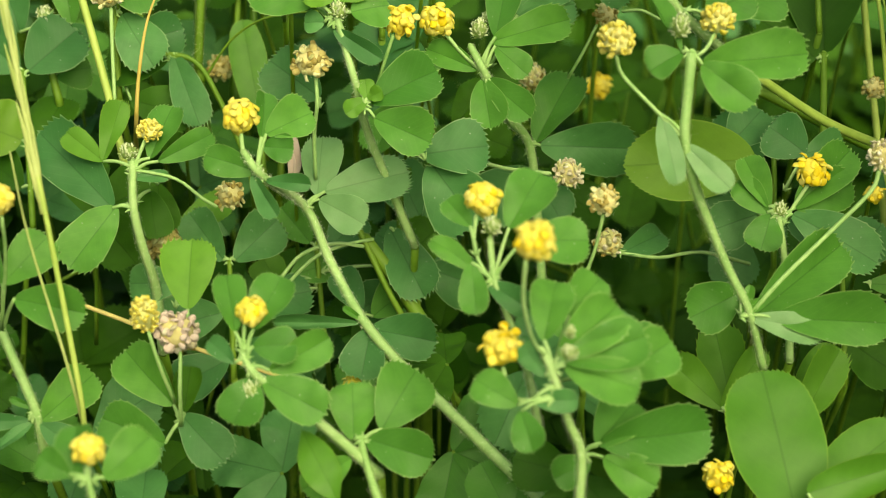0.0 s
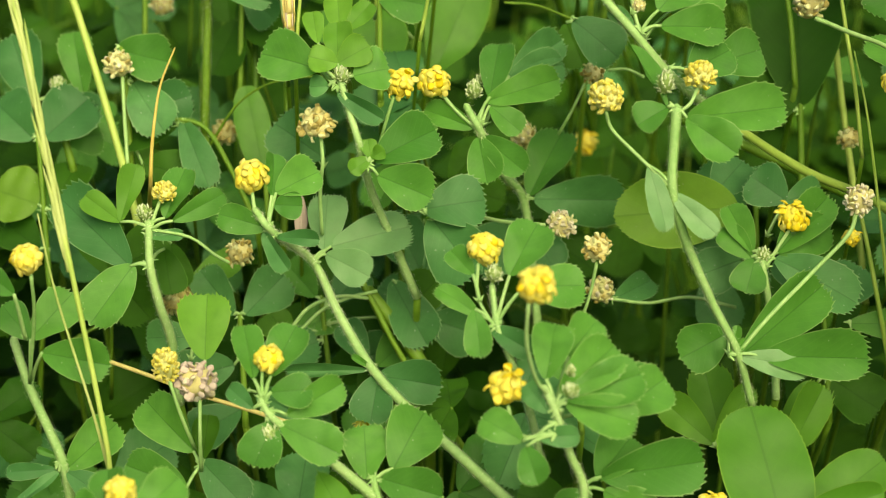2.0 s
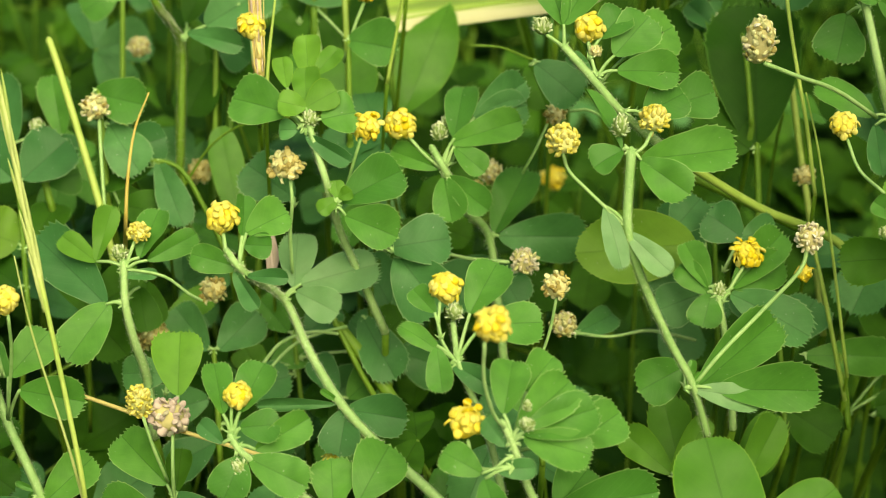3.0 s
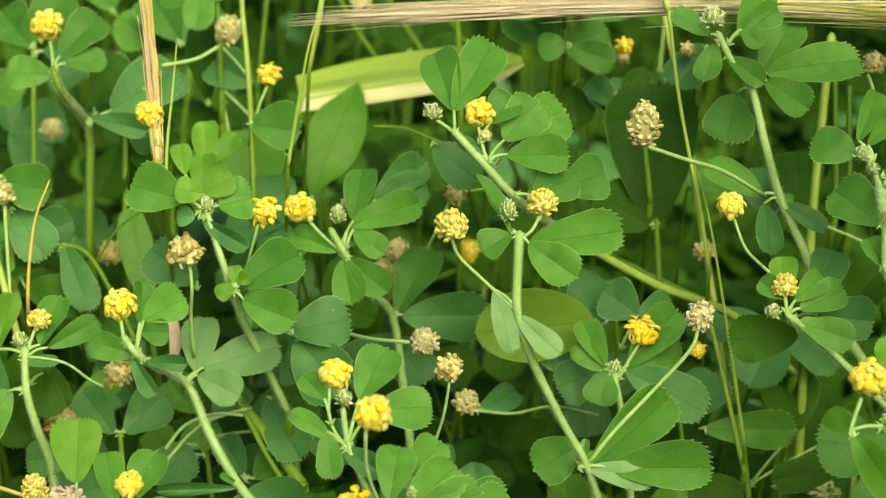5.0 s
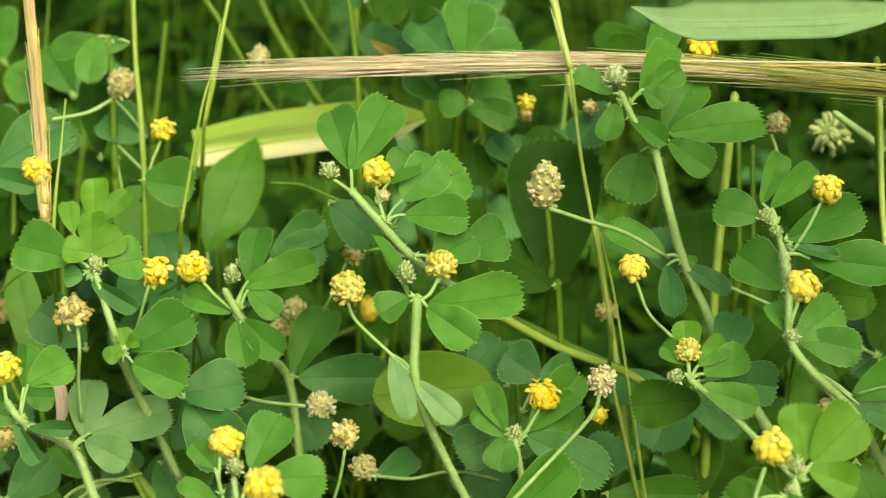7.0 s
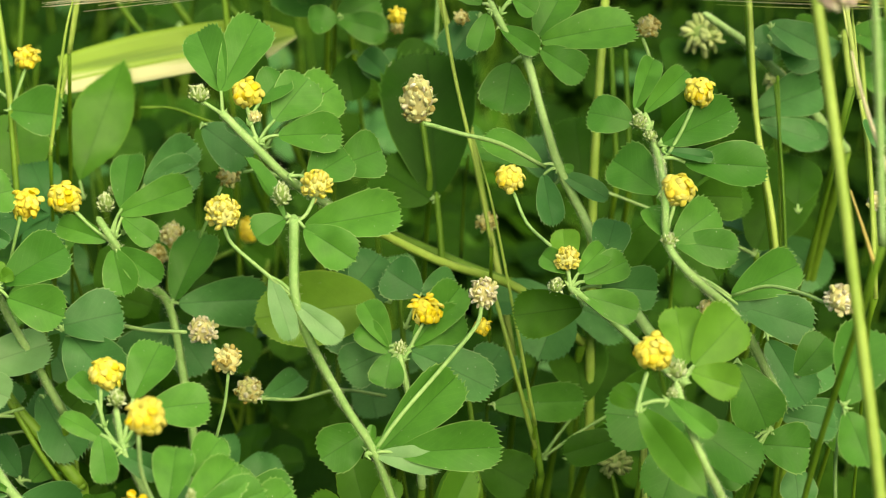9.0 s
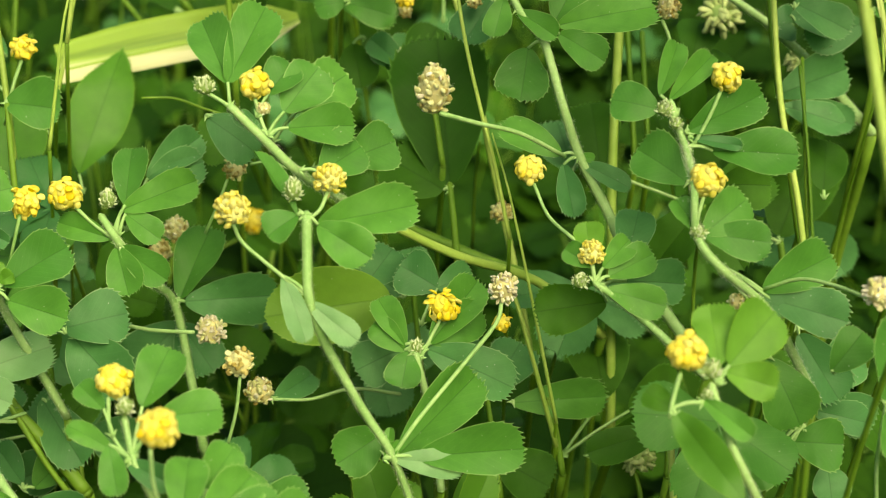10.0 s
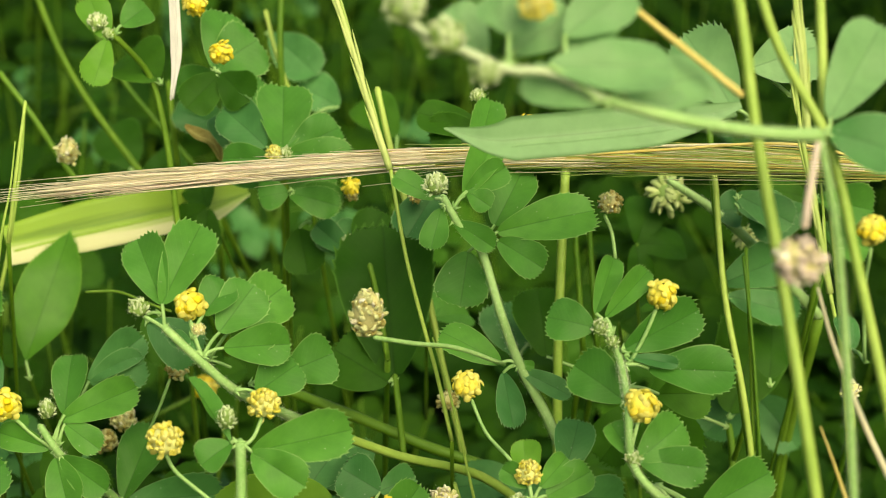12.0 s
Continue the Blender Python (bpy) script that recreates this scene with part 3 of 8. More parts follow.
def stripe_material(name, pale, green, deep):
    """Dying grass blade: one half bleached, the other still green with a deeper fold, all finely streaked lengthwise."""
    m, nt, bsdf, out = material(name)
    uv = nt.nodes.new("ShaderNodeUVMap")
    xyz = nt.nodes.new("ShaderNodeSeparateXYZ")
    nt.links.new(uv.outputs[0], xyz.inputs[0])
    streaks = []
    for scale in ((1.2, 6.0, 1.0), (3.0, 55.0, 1.0)):
        mapping = node(nt, "ShaderNodeMapping", Scale=scale)
        nt.links.new(uv.outputs[0], mapping.inputs[0])
        n = node(nt, "ShaderNodeTexNoise", Scale=1.0, Detail=3.0)
        nt.links.new(mapping.outputs[0], n.inputs["Vector"])
        streaks.append(n.outputs["Fac"])
    across = maths(nt, "ADD", maths(nt, "SUBTRACT", 1.0, xyz.outputs[1]), maths(nt, "MULTIPLY", maths(nt, "SUBTRACT", streaks[0], 0.5), 0.55))
    across = maths(nt, "ADD", across, maths(nt, "MULTIPLY", maths(nt, "SUBTRACT", streaks[1], 0.5), 0.16))
    across = maths(nt, "ADD", across, maths(nt, "MULTIPLY", maths(nt, "SUBTRACT", xyz.outputs[0], 0.3), 0.35))
    colour = ramp(nt, across, (0.26, pale), (0.44, green), (0.56, deep), (0.70, green), (0.95, green))
    nt.links.new(colour, bsdf.inputs["Base Color"])
    bsdf.inputs["Roughness"].default_value = 0.55
    bp = node(nt, "ShaderNodeBump", Strength=0.4, Distance=0.0003)
    nt.links.new(streaks[1], bp.inputs["Height"])
    nt.links.new(bp.outputs[0], bsdf.inputs["Normal"])
    return m


# Broad leaf with the sky's reflection put into a lighter base colour.
HERB = leaf_material("pale_grass_leaf", (0.18, 0.37, 0.155), (0.25, 0.45, 0.21), (0.26, 0.45, 0.2), veins=0.0, rough=0.4)
STRIPED = stripe_material("dying_blade", (0.46, 0.46, 0.26), (0.19, 0.32, 0.03), (0.10, 0.19, 0.012))
PALEAWN = plain_material("ivory_awn", (0.80, 0.75, 0.60), (0.92, 0.88, 0.76), 300.0, 0.6, vary=0.4, translucent=0.45)
PINKISH = plain_material("pinkish_husk", (0.70, 0.55, 0.47), (0.86, 0.74, 0.64), 300.0, 0.6, vary=0.5, translucent=0.4)

# ---- ground ----
def ground():
    """Uneven soil that runs out to the horizon."""
    verts, faces = [], []
    ticks = [-60, -20, -6, -2, -1] + [-0.6 + 0.04 * i for i in range(31)] + [1, 2, 6, 20, 60]
    n = len(ticks)
    for y in ticks:
        for x in ticks:
            near = max(0.0, 1 - max(abs(x), abs(y)) / 3)
            verts.append((x, y + 0.4, (noise.noise((x * 9, y * 9, 0)) * 0.012 + noise.noise((x * 30, y * 30, 3)) * 0.005) * near))
    for j in range(n - 1):
        for i in range(n - 1):
            faces.append((j * n + i, j * n + i + 1, (j + 1) * n + i + 1, (j + 1) * n + i))
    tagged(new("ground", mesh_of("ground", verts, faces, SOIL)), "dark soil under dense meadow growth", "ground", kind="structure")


ground()

# ---- plants ----

p = clover((45.7, 230.6, 0.0), "tall clover plant with hairy stem and pale yellow heads")
stem(p, [(35.3, 240.1, 193.5), (34.8, 237.5, 188.0), (34.5, 234.8, 182.4), (36.5, 233.4, 174.9), (41.3, 232.3, 163.7), (45.3, 230.6, 156.0), (48.1, 230.2, 146.2)], 1.78, 1.25, fuzzy=True)
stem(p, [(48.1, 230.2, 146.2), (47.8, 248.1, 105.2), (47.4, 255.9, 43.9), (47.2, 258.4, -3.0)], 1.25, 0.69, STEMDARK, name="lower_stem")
leaf(p, "green", (35.0, 240.1, 193.5), (36.8, 239.4, 192.1), ((51.6, 240.2, 193.3), 7.6, -6), ((43.6, 234.5, 188.3), 6.5, 10))
leaf(p, "green", (35.0, 240.1, 193.5), (34.0, 240.2, 193.6), ((29.3, 238.3, 191.9), 5.1, 20))
leaf(p, "green", (35.0, 240.1, 193.5), (34.0, 240.2, 193.5), ((29.1, 249.0, 200.6), 2.7, 35))
flower_head(p, "pale", (39.4, 245.0, 196.5), 5.2)
stem(p, [(39.0, 244.2, 194.9), (37.3, 240.3, 194.0), (35.3, 239.8, 192.8)], 0.69, 0.61, name="flower_stalk", steps=4)
flower_head(p, "pale", (24.6, 239.8, 195.6), 5.7)
stem(p, [(24.5, 238.9, 193.8), (25.5, 239.1, 190.7), (28.5, 237.6, 187.8), (32.8, 235.7, 184.0), (34.3, 235.0, 182.7)], 0.68, 0.68, name="flower_stalk", steps=4)
flower_head(p, "bud", (33.7, 241.8, 196.9), 3.4, (0, -0.25, 1), 1.4)
leaf(p, "pale", (34.3, 235.1, 183.0), (31.0, 236.5, 185.7), ((33.4, 230.5, 177.9), 4.0, -15))
leaf(p, "pale", (34.6, 234.9, 182.5), (34.4, 234.6, 182.0), ((40.7, 230.4, 177.0), 4.0, 15))
leaf(p, "yellowing", (51.0, 264.9, 160.7), (50.8, 266.1, 163.2), ((29.6, 265.8, 162.3), 12.7))
leaf(p, "green", (44.4, 233.0, 154.1), (46.8, 233.9, 153.7), ((61.3, 244.2, 160.3), 8.4))
leaf(p, "green", (43.9, 230.4, 155.6), (49.1, 230.3, 155.4), ((65.6, 229.6, 155.0), 8.0))
leaf(p, "pale", (43.9, 230.4, 155.6), (45.5, 230.3, 155.5), ((56.0, 228.3, 154.3), 4.6, 6))
leaf(p, "green", (44.9, 235.6, 152.6), (45.3, 238.9, 154.6), ((37.5, 235.8, 152.1), 7.9))
stipule(p, (44.3, 230.4, 155.6), (45.4, 232.6, 159.6), 1.6)
stipule(p, (44.6, 230.2, 155.2), (46.5, 231.6, 157.9), 1.2)
flower_head(p, "white", (65.9, 246.4, 174.1), 5.1, (0, -0.25, 1), 1.2)
stem(p, [(65.5, 245.4, 172.3), (64.2, 243.8, 169.3), (58.1, 240.9, 163.9), (50.0, 233.0, 160.5), (45.5, 230.6, 156.0)], 0.82, 0.75, name="flower_stalk", steps=4)
flower_head(p, "gold", (66.5, 250.7, 165.3), 3.3)
leaf(p, "young", (46.7, 238.6, 132.3), (45.8, 238.6, 132.3), ((43.7, 250.3, 141.3), 7.4))
leaf(p, "young", (43.8, 235.6, 135.0), (43.4, 235.8, 135.4), ((35.7, 242.0, 140.1), 5.8), ((50.5, 243.3, 141.2), 4.6))
leaf(p, "young", (55.9, 237.2, 129.8), (55.9, 237.6, 130.6), ((63.6, 247.6, 138.3), 6.5))
leaf(p, "broad", (51.0, 208.7, 131.9), (50.4, 208.7, 136.1), ((47.1, 226.1, 149.1), 14.4, 4))
leaf(p, "broad", (56.1, 219.0, 129.9), (56.1, 220.0, 131.8), ((69.4, 227.4, 137.5), 8.8))
leaf(p, "broad", (53.0, 206.1, 137.5), (51.4, 207.7, 140.5), ((65.0, 210.9, 143.0), 5.8))
flower_head(p, "gold", (39.8, 213.9, 139.0), 4.9)

p = clover((72.1, 267.3, 0.0), "branching clover plant with a bright yellow head")
stem(p, [(26.1, 258.2, 204.1), (30.4, 255.9, 199.6), (36.4, 256.2, 192.2), (46.3, 263.8, 181.1)], 1.39, 1.70, fuzzy=True)
stem(p, [(46.3, 263.8, 181.1), (62.2, 270.2, 168.1), (77.6, 274.0, 158.9), (90.0, 275.0, 145.7)], 1.70, 2.0, GRASS)
stem(p, [(90.0, 275.0, 145.7), (88.0, 291.9, 104.9), (85.0, 298.4, 43.7), (82.8, 299.9, -3.0)], 2.04, 1.12, STEMDARK, name="lower_stem")
flower_head(p, "yellow", (30.2, 259.4, 206.9), 5.4)
flower_head(p, "tan", (31.2, 257.6, 203.4), 2.4)
stem(p, [(30.1, 258.3, 204.7), (30.6, 257.1, 202.1), (31.2, 256.0, 200.0)], 0.71, 0.71, name="flower_stalk", steps=4)
flower_head(p, "bud", (22.7, 259.7, 207.0), 3.9)
stem(p, [(23.5, 259.1, 205.7), (25.2, 258.5, 204.6), (26.2, 258.0, 203.8)], 0.71, 0.71, name="flower_stalk", steps=4)
leaf(p, "green", (26.2, 258.1, 203.9), (26.2, 259.7, 207.3), ((23.3, 268.6, 214.5), 6.9), ((33.4, 269.2, 215.3), 7.6))
leaf(p, "green", (30.1, 257.1, 202.2), (32.1, 258.5, 205.3), ((36.4, 262.3, 208.5), 6.2))
leaf(p, "green", (31.4, 255.8, 199.6), (34.3, 257.2, 202.7), ((40.4, 262.5, 207.3), 7.9))
leaf(p, "green", (32.6, 260.9, 196.3), (37.2, 264.5, 199.7), ((45.6, 268.8, 203.5), 8.7))
leaf(p, "green", (31.4, 255.8, 199.6), (34.7, 256.1, 200.5), ((44.7, 255.5, 200.3), 6.6))
leaf(p, "green", (35.7, 253.2, 194.5), (38.9, 252.8, 194.0), ((45.6, 255.6, 196.5), 7.9))
leaf(p, "green", (38.2, 260.3, 191.1), (44.5, 261.5, 191.8), ((51.9, 263.1, 193.3), 8.4))
leaf(p, "bluish", (31.4, 255.8, 199.6), (30.5, 256.2, 200.3), ((27.0, 259.0, 202.5), 2.8))

p = clover((15.1, 276.5, 0.0), "clover plant with paired yellow flower heads")
stem(p, [(4.5, 273.4, 180.0), (7.1, 271.2, 175.7), (10.7, 277.8, 165.2), (14.9, 280.9, 158.1), (16.5, 276.4, 144.2), (17.5, 272.6, 131.7)], 1.30, 1.79, fuzzy=True)
stem(p, [(17.5, 272.6, 131.7), (17.3, 290.8, 94.8), (16.9, 299.3, 39.5), (16.6, 302.2, -3.0)], 1.79, 0.99, STEMDARK, name="lower_stem")
flower_head(p, "gold", (-6.5, 265.2, 188.0), 5.4)
flower_head(p, "yellow", (-0.9, 275.3, 183.7), 6.0)
stem(p, [(0.6, 274.3, 181.6), (3.2, 272.9, 178.9), (6.1, 271.6, 176.6)], 0.76, 0.76, name="flower_stalk", steps=4)
stem(p, [(-7.6, 264.2, 185.8), (-9.7, 263.4, 179.4), (-11.7, 263.6, 172.8)], 0.65, 0.65, name="flower_stalk", steps=4)
flower_head(p, "bud", (5.9, 274.5, 182.4), 3.4, (0, -0.25, 1), 1.3)
flower_head(p, "bud", (7.4, 278.9, 182.5), 2.4)
leaf(p, "green", (6.2, 272.1, 177.5), (8.6, 273.8, 181.4), ((10.5, 281.8, 188.0), 6.0))
leaf(p, "green", (6.7, 272.0, 177.5), (7.9, 273.5, 180.7), ((20.5, 276.5, 183.5), 6.3))
leaf(p, "green", (7.1, 271.8, 177.0), (8.5, 273.2, 180.1), ((13.5, 269.2, 177.0), 4.8))
leaf(p, "bluish", (8.0, 281.0, 173.0), (12.5, 286.3, 179.9), ((22.1, 287.7, 181.4), 7.4), ((22.2, 291.5, 184.5), 6.3))
leaf(p, "green", (6.6, 271.6, 176.6), (5.6, 271.7, 176.6), ((-2.5, 274.9, 179.0), 4.7))
leaf(p, "green", (7.1, 271.2, 175.7), (6.5, 271.0, 175.2), ((7.7, 264.5, 169.9), 6.2))
leaf(p, "green", (7.6, 271.1, 175.6), (7.2, 270.9, 175.2), ((14.1, 265.7, 171.1), 5.6))
leaf(p, "green", (14.9, 280.9, 158.1), (15.9, 281.2, 158.9), ((22.4, 290.9, 167.1), 8.4, -8))
leaf(p, "bluish", (14.9, 280.9, 158.1), (16.7, 280.9, 158.3), ((32.8, 280.0, 158.1), 9.2, 8))
leaf(p, "bluish", (14.9, 287.7, 153.8), (15.5, 286.3, 150.9), ((5.5, 279.9, 145.3), 9.8), ((20.4, 278.9, 145.0), 8.6))
flower_head(p, "white", (20.4, 265.3, 161.0), 5.6)
stem(p, [(17.5, 265.4, 161.0), (10.3, 271.3, 158.9), (2.0, 277.9, 158.0), (-5.1, 284.4, 154.5)], 0.77, 0.77, name="flower_stalk", steps=4)
flower_head(p, "brown", (23.6, 236.8, 171.6), 4.9)
stem(p, [(23.5, 235.9, 169.5), (22.5, 235.5, 164.0), (20.8, 235.1, 158.4)], 0.62, 0.62, name="flower_stalk", steps=4)
flower_head(p, "tan", (27.7, 267.2, 147.0), 5.5)
stem(p, [(29.9, 266.5, 145.5), (36.4, 267.7, 143.9), (43.9, 270.4, 143.4), (52.5, 271.9, 140.2)], 0.70, 0.70, name="flower_stalk", steps=4)
leaf(p, "bluish", (29.6, 266.6, 145.7), (29.9, 266.5, 145.5), ((37.4, 272.9, 145.7), 5.2))
flower_head(p, "tan", (16.6, 308.6, 158.2), 5.4)
flower_head(p, "brown", (13.3, 304.4, 156.2), 4.9)

p = clover((-18.1, 263.1, 0.0), "clover plant with a young pale green rosette")
stem(p, [(-16.2, 263.6, 189.2), (-14.9, 261.4, 184.9), (-13.3, 258.9, 179.7), (-11.9, 263.0, 169.8), (-8.7, 263.7, 160.2), (-4.5, 263.5, 148.4)], 1.15, 1.53, fuzzy=True)
stem(p, [(-4.5, 263.5, 148.4), (-6.0, 281.3, 106.9), (-8.3, 289.0, 44.5), (-9.9, 291.4, -3.0)], 1.53, 0.84, STEMDARK, name="lower_stem")
leaf(p, "young", (-16.2, 263.6, 189.2), (-16.5, 264.7, 191.7), ((-16.7, 270.7, 196.6), 5.0), ((-11.4, 266.9, 193.6), 5.4), ((-21.0, 265.6, 192.2), 4.9))
leaf(p, "young", (-16.3, 271.5, 192.0), (-16.3, 272.5, 193.9), ((-16.8, 279.0, 199.2), 5.1))
leaf(p, "young", (-15.9, 271.9, 192.8), (-15.2, 272.7, 194.4), ((-11.2, 276.5, 197.7), 3.9))
leaf(p, "young", (-19.2, 269.0, 191.1), (-19.9, 270.1, 193.2), ((-20.8, 274.7, 197.0), 3.5))
flower_head(p, "bud", (-15.9, 263.9, 190.0), 3.6)
leaf(p, "green", (-16.6, 263.6, 189.3), (-19.7, 264.5, 190.9), ((-29.1, 267.3, 192.9), 8.9))
leaf(p, "green", (-16.2, 263.4, 188.8), (-14.0, 263.8, 189.9), ((-8.3, 264.7, 190.8), 7.8))
leaf(p, "bluish", (-16.7, 263.2, 188.4), (-16.7, 262.8, 187.5), ((-9.4, 258.6, 184.3), 3.5, 20))
leaf(p, "bluish", (-17.1, 263.4, 188.8), (-18.1, 263.3, 188.4), ((-21.2, 263.3, 188.4), 3.9))
flower_head(p, "brown", (-20.5, 264.7, 181.1), 6.4, (0, -0.25, 1), 0.8)
stem(p, [(-19.8, 263.6, 178.9), (-19.6, 261.9, 175.2), (-20.3, 262.4, 169.3), (-20.3, 262.1, 161.8)], 0.74, 0.74, name="flower_stalk", steps=4)
leaf(p, "green", (-12.0, 257.6, 177.1), (-11.0, 257.7, 177.5), ((-0.8, 261.9, 181.2), 8.3))
leaf(p, "green", (-12.0, 257.4, 176.6), (-10.4, 256.6, 175.3), ((-1.9, 253.3, 172.8), 7.6))
leaf(p, "young", (-12.0, 257.6, 177.1), (-11.5, 257.9, 177.9), ((-14.8, 256.2, 176.3), 2.9), ((-11.9, 260.4, 179.9), 2.9), ((-9.1, 258.6, 178.5), 2.5))
leaf(p, "bluish", (-20.3, 275.7, 168.0), (-20.2, 276.4, 169.4), ((-28.7, 281.9, 173.6), 9.5))
flower_head(p, "yellow", (-25.9, 276.6, 202.3), 5.4)
stem(p, [(-25.9, 275.5, 200.1), (-25.2, 273.5, 195.8), (-22.3, 272.9, 190.4), (-16.9, 265.0, 187.5)], 0.74, 0.83, name="flower_stalk", steps=4)
flower_head(p, "gold", (-6.6, 307.3, 197.3), 4.7)
stem(p, [(-7.1, 306.3, 195.2), (-9.1, 304.4, 191.0), (-11.3, 305.4, 183.7)], 0.73, 0.73, name="flower_stalk", steps=4)

p = clover((0.5, 223.4, 0.0), "sprawling clover plant with thick hairy stem and yellow head")
stem(p, [(-29.9, 247.1, 174.4), (-27.0, 245.3, 171.1), (-21.9, 259.6, 158.0), (-17.4, 248.7, 154.0), (-12.0, 238.6, 149.7), (-6.3, 232.7, 145.7), (0.6, 226.2, 142.1), (9.1, 218.8, 137.2), (18.1, 211.4, 132.1), (25.4, 206.5, 127.3)], 1.23, 2.11, fuzzy=True)
stem(p, [(25.4, 206.5, 127.3), (22.6, 226.2, 91.7), (18.4, 236.8, 38.2), (15.4, 241.3, -3.0)], 2.11, 1.16, STEMDARK, name="lower_stem")
flower_head(p, "yellow", (-30.3, 249.7, 179.2), 6.0)
stem(p, [(-30.2, 248.4, 176.7), (-29.7, 246.9, 174.0), (-27.8, 245.5, 171.4)], 0.75, 0.75, name="flower_stalk", steps=4)
leaf(p, "green", (-27.8, 245.5, 171.4), (-27.8, 245.6, 171.7), ((-35.8, 248.0, 173.4), 4.8))
leaf(p, "bluish", (-27.0, 245.2, 170.9), (-28.5, 245.4, 171.3), ((-24.7, 240.0, 167.2), 3.5, 25))
leaf(p, "bluish", (-27.0, 245.2, 170.9), (-26.5, 245.0, 170.5), ((-19.8, 244.5, 170.2), 2.7))
leaf(p, "green", (-27.8, 245.8, 172.0), (-27.1, 248.1, 176.3), ((-26.7, 254.2, 180.9), 4.0, 30))
leaf(p, "green", (-27.8, 245.8, 172.0), (-26.4, 248.3, 176.7), ((-19.7, 251.2, 178.9), 6.6))
leaf(p, "green", (-27.8, 245.6, 171.7), (-26.9, 247.4, 175.0), ((-22.3, 247.1, 174.8), 4.6))
leaf(p, "pale", (-21.9, 259.6, 158.0), (-20.0, 260.5, 159.7), ((-19.5, 268.9, 166.1), 6.9))
leaf(p, "pale", (-21.6, 259.6, 158.0), (-18.8, 260.8, 160.2), ((-5.5, 263.6, 162.4), 8.0))
leaf(p, "pale", (-21.6, 259.6, 158.0), (-19.7, 260.2, 159.1), ((-12.5, 256.8, 156.5), 6.4))
leaf(p, "bluish", (-12.0, 238.6, 149.7), (-12.5, 238.4, 149.4), ((-25.7, 238.7, 149.4), 2.2))
leaf(p, "bluish", (-12.0, 238.6, 149.7), (-10.9, 238.0, 148.6), ((-12.3, 231.7, 143.8), 7.0), ((-1.1, 236.3, 147.4), 7.2))
stipule(p, (-12.0, 238.6, 149.7), (-15.1, 239.6, 151.5), 1.2)
flower_head(p, "gold", (-13.8, 234.7, 140.9), 3.0)

p = clover((-47.3, 255.9, 0.0), "clover plant with a pale green flower head")
stem(p, [(-48.2, 255.7, 168.3), (-48.1, 252.2, 161.9), (-47.1, 251.7, 154.8), (-45.7, 252.1, 147.1), (-45.2, 250.5, 136.0)], 1.27, 1.82, fuzzy=True)
stem(p, [(-45.2, 250.5, 136.0), (-45.4, 269.0, 97.9), (-45.8, 277.6, 40.8), (-46.0, 280.7, -3.0)], 1.82, 1.00, STEMDARK, name="lower_stem")
flower_head(p, "pale", (-45.6, 257.9, 172.4), 4.2, (0, -0.25, 1), 0.9)
stem(p, [(-46.3, 257.2, 171.1), (-47.4, 255.9, 168.7), (-48.0, 255.0, 167.1)], 0.70, 0.70, name="flower_stalk", steps=4)
flower_head(p, "bud", (-48.9, 256.3, 169.5), 3.5)
leaf(p, "young", (-48.3, 255.3, 167.5), (-52.8, 255.7, 168.3), ((-58.9, 259.7, 171.3), 4.2), ((-50.4, 263.8, 174.5), 4.0))
leaf(p, "green", (-48.3, 255.3, 167.5), (-45.5, 255.9, 168.7), ((-42.6, 263.1, 174.3), 5.5))
leaf(p, "green", (-47.8, 255.0, 167.1), (-44.2, 255.6, 168.3), ((-36.0, 259.4, 171.2), 4.2, 20))
leaf(p, "bluish", (-48.3, 254.6, 166.3), (-48.8, 254.5, 166.1), ((-42.6, 254.6, 166.2), 2.2))
leaf(p, "bluish", (-48.4, 252.2, 161.9), (-51.4, 252.2, 161.9), ((-64.1, 262.9, 170.0), 9.1, 10))
leaf(p, "green", (-48.4, 252.2, 161.9), (-50.8, 252.3, 162.1), ((-57.3, 244.3, 155.9), 8.2))
leaf(p, "dull", (-49.1, 259.7, 158.9), (-47.1, 262.3, 159.6), ((-45.8, 256.0, 154.8), 5.6))
stem(p, [(-47.7, 255.0, 167.1), (-41.5, 254.3, 165.9), (-37.4, 252.8, 163.3), (-35.2, 252.2, 162.2)], 0.62, 0.62, name="flower_stalk", steps=4)
flower_head(p, "brown", (-35.5, 271.5, 153.7), 5.3)
flower_head(p, "brown", (-47.1, 274.0, 143.3), 7.2, (0, -0.25, 1), 0.7)
leaf(p, "young", (-37.9, 231.9, 152.0), (-37.9, 233.5, 155.0), ((-37.9, 242.4, 161.8), 8.2))
leaf(p, "bluish", (-42.8, 251.6, 144.1), (-41.8, 253.3, 147.4), ((-50.2, 253.5, 147.5), 6.6))
flower_head(p, "tan", (-57.2, 294.2, 180.3), 5.6)
stem(p, [(-56.5, 293.0, 178.2), (-56.1, 288.4, 171.8), (-55.3, 281.8, 163.9)], 0.76, 0.76, name="flower_stalk", steps=4)

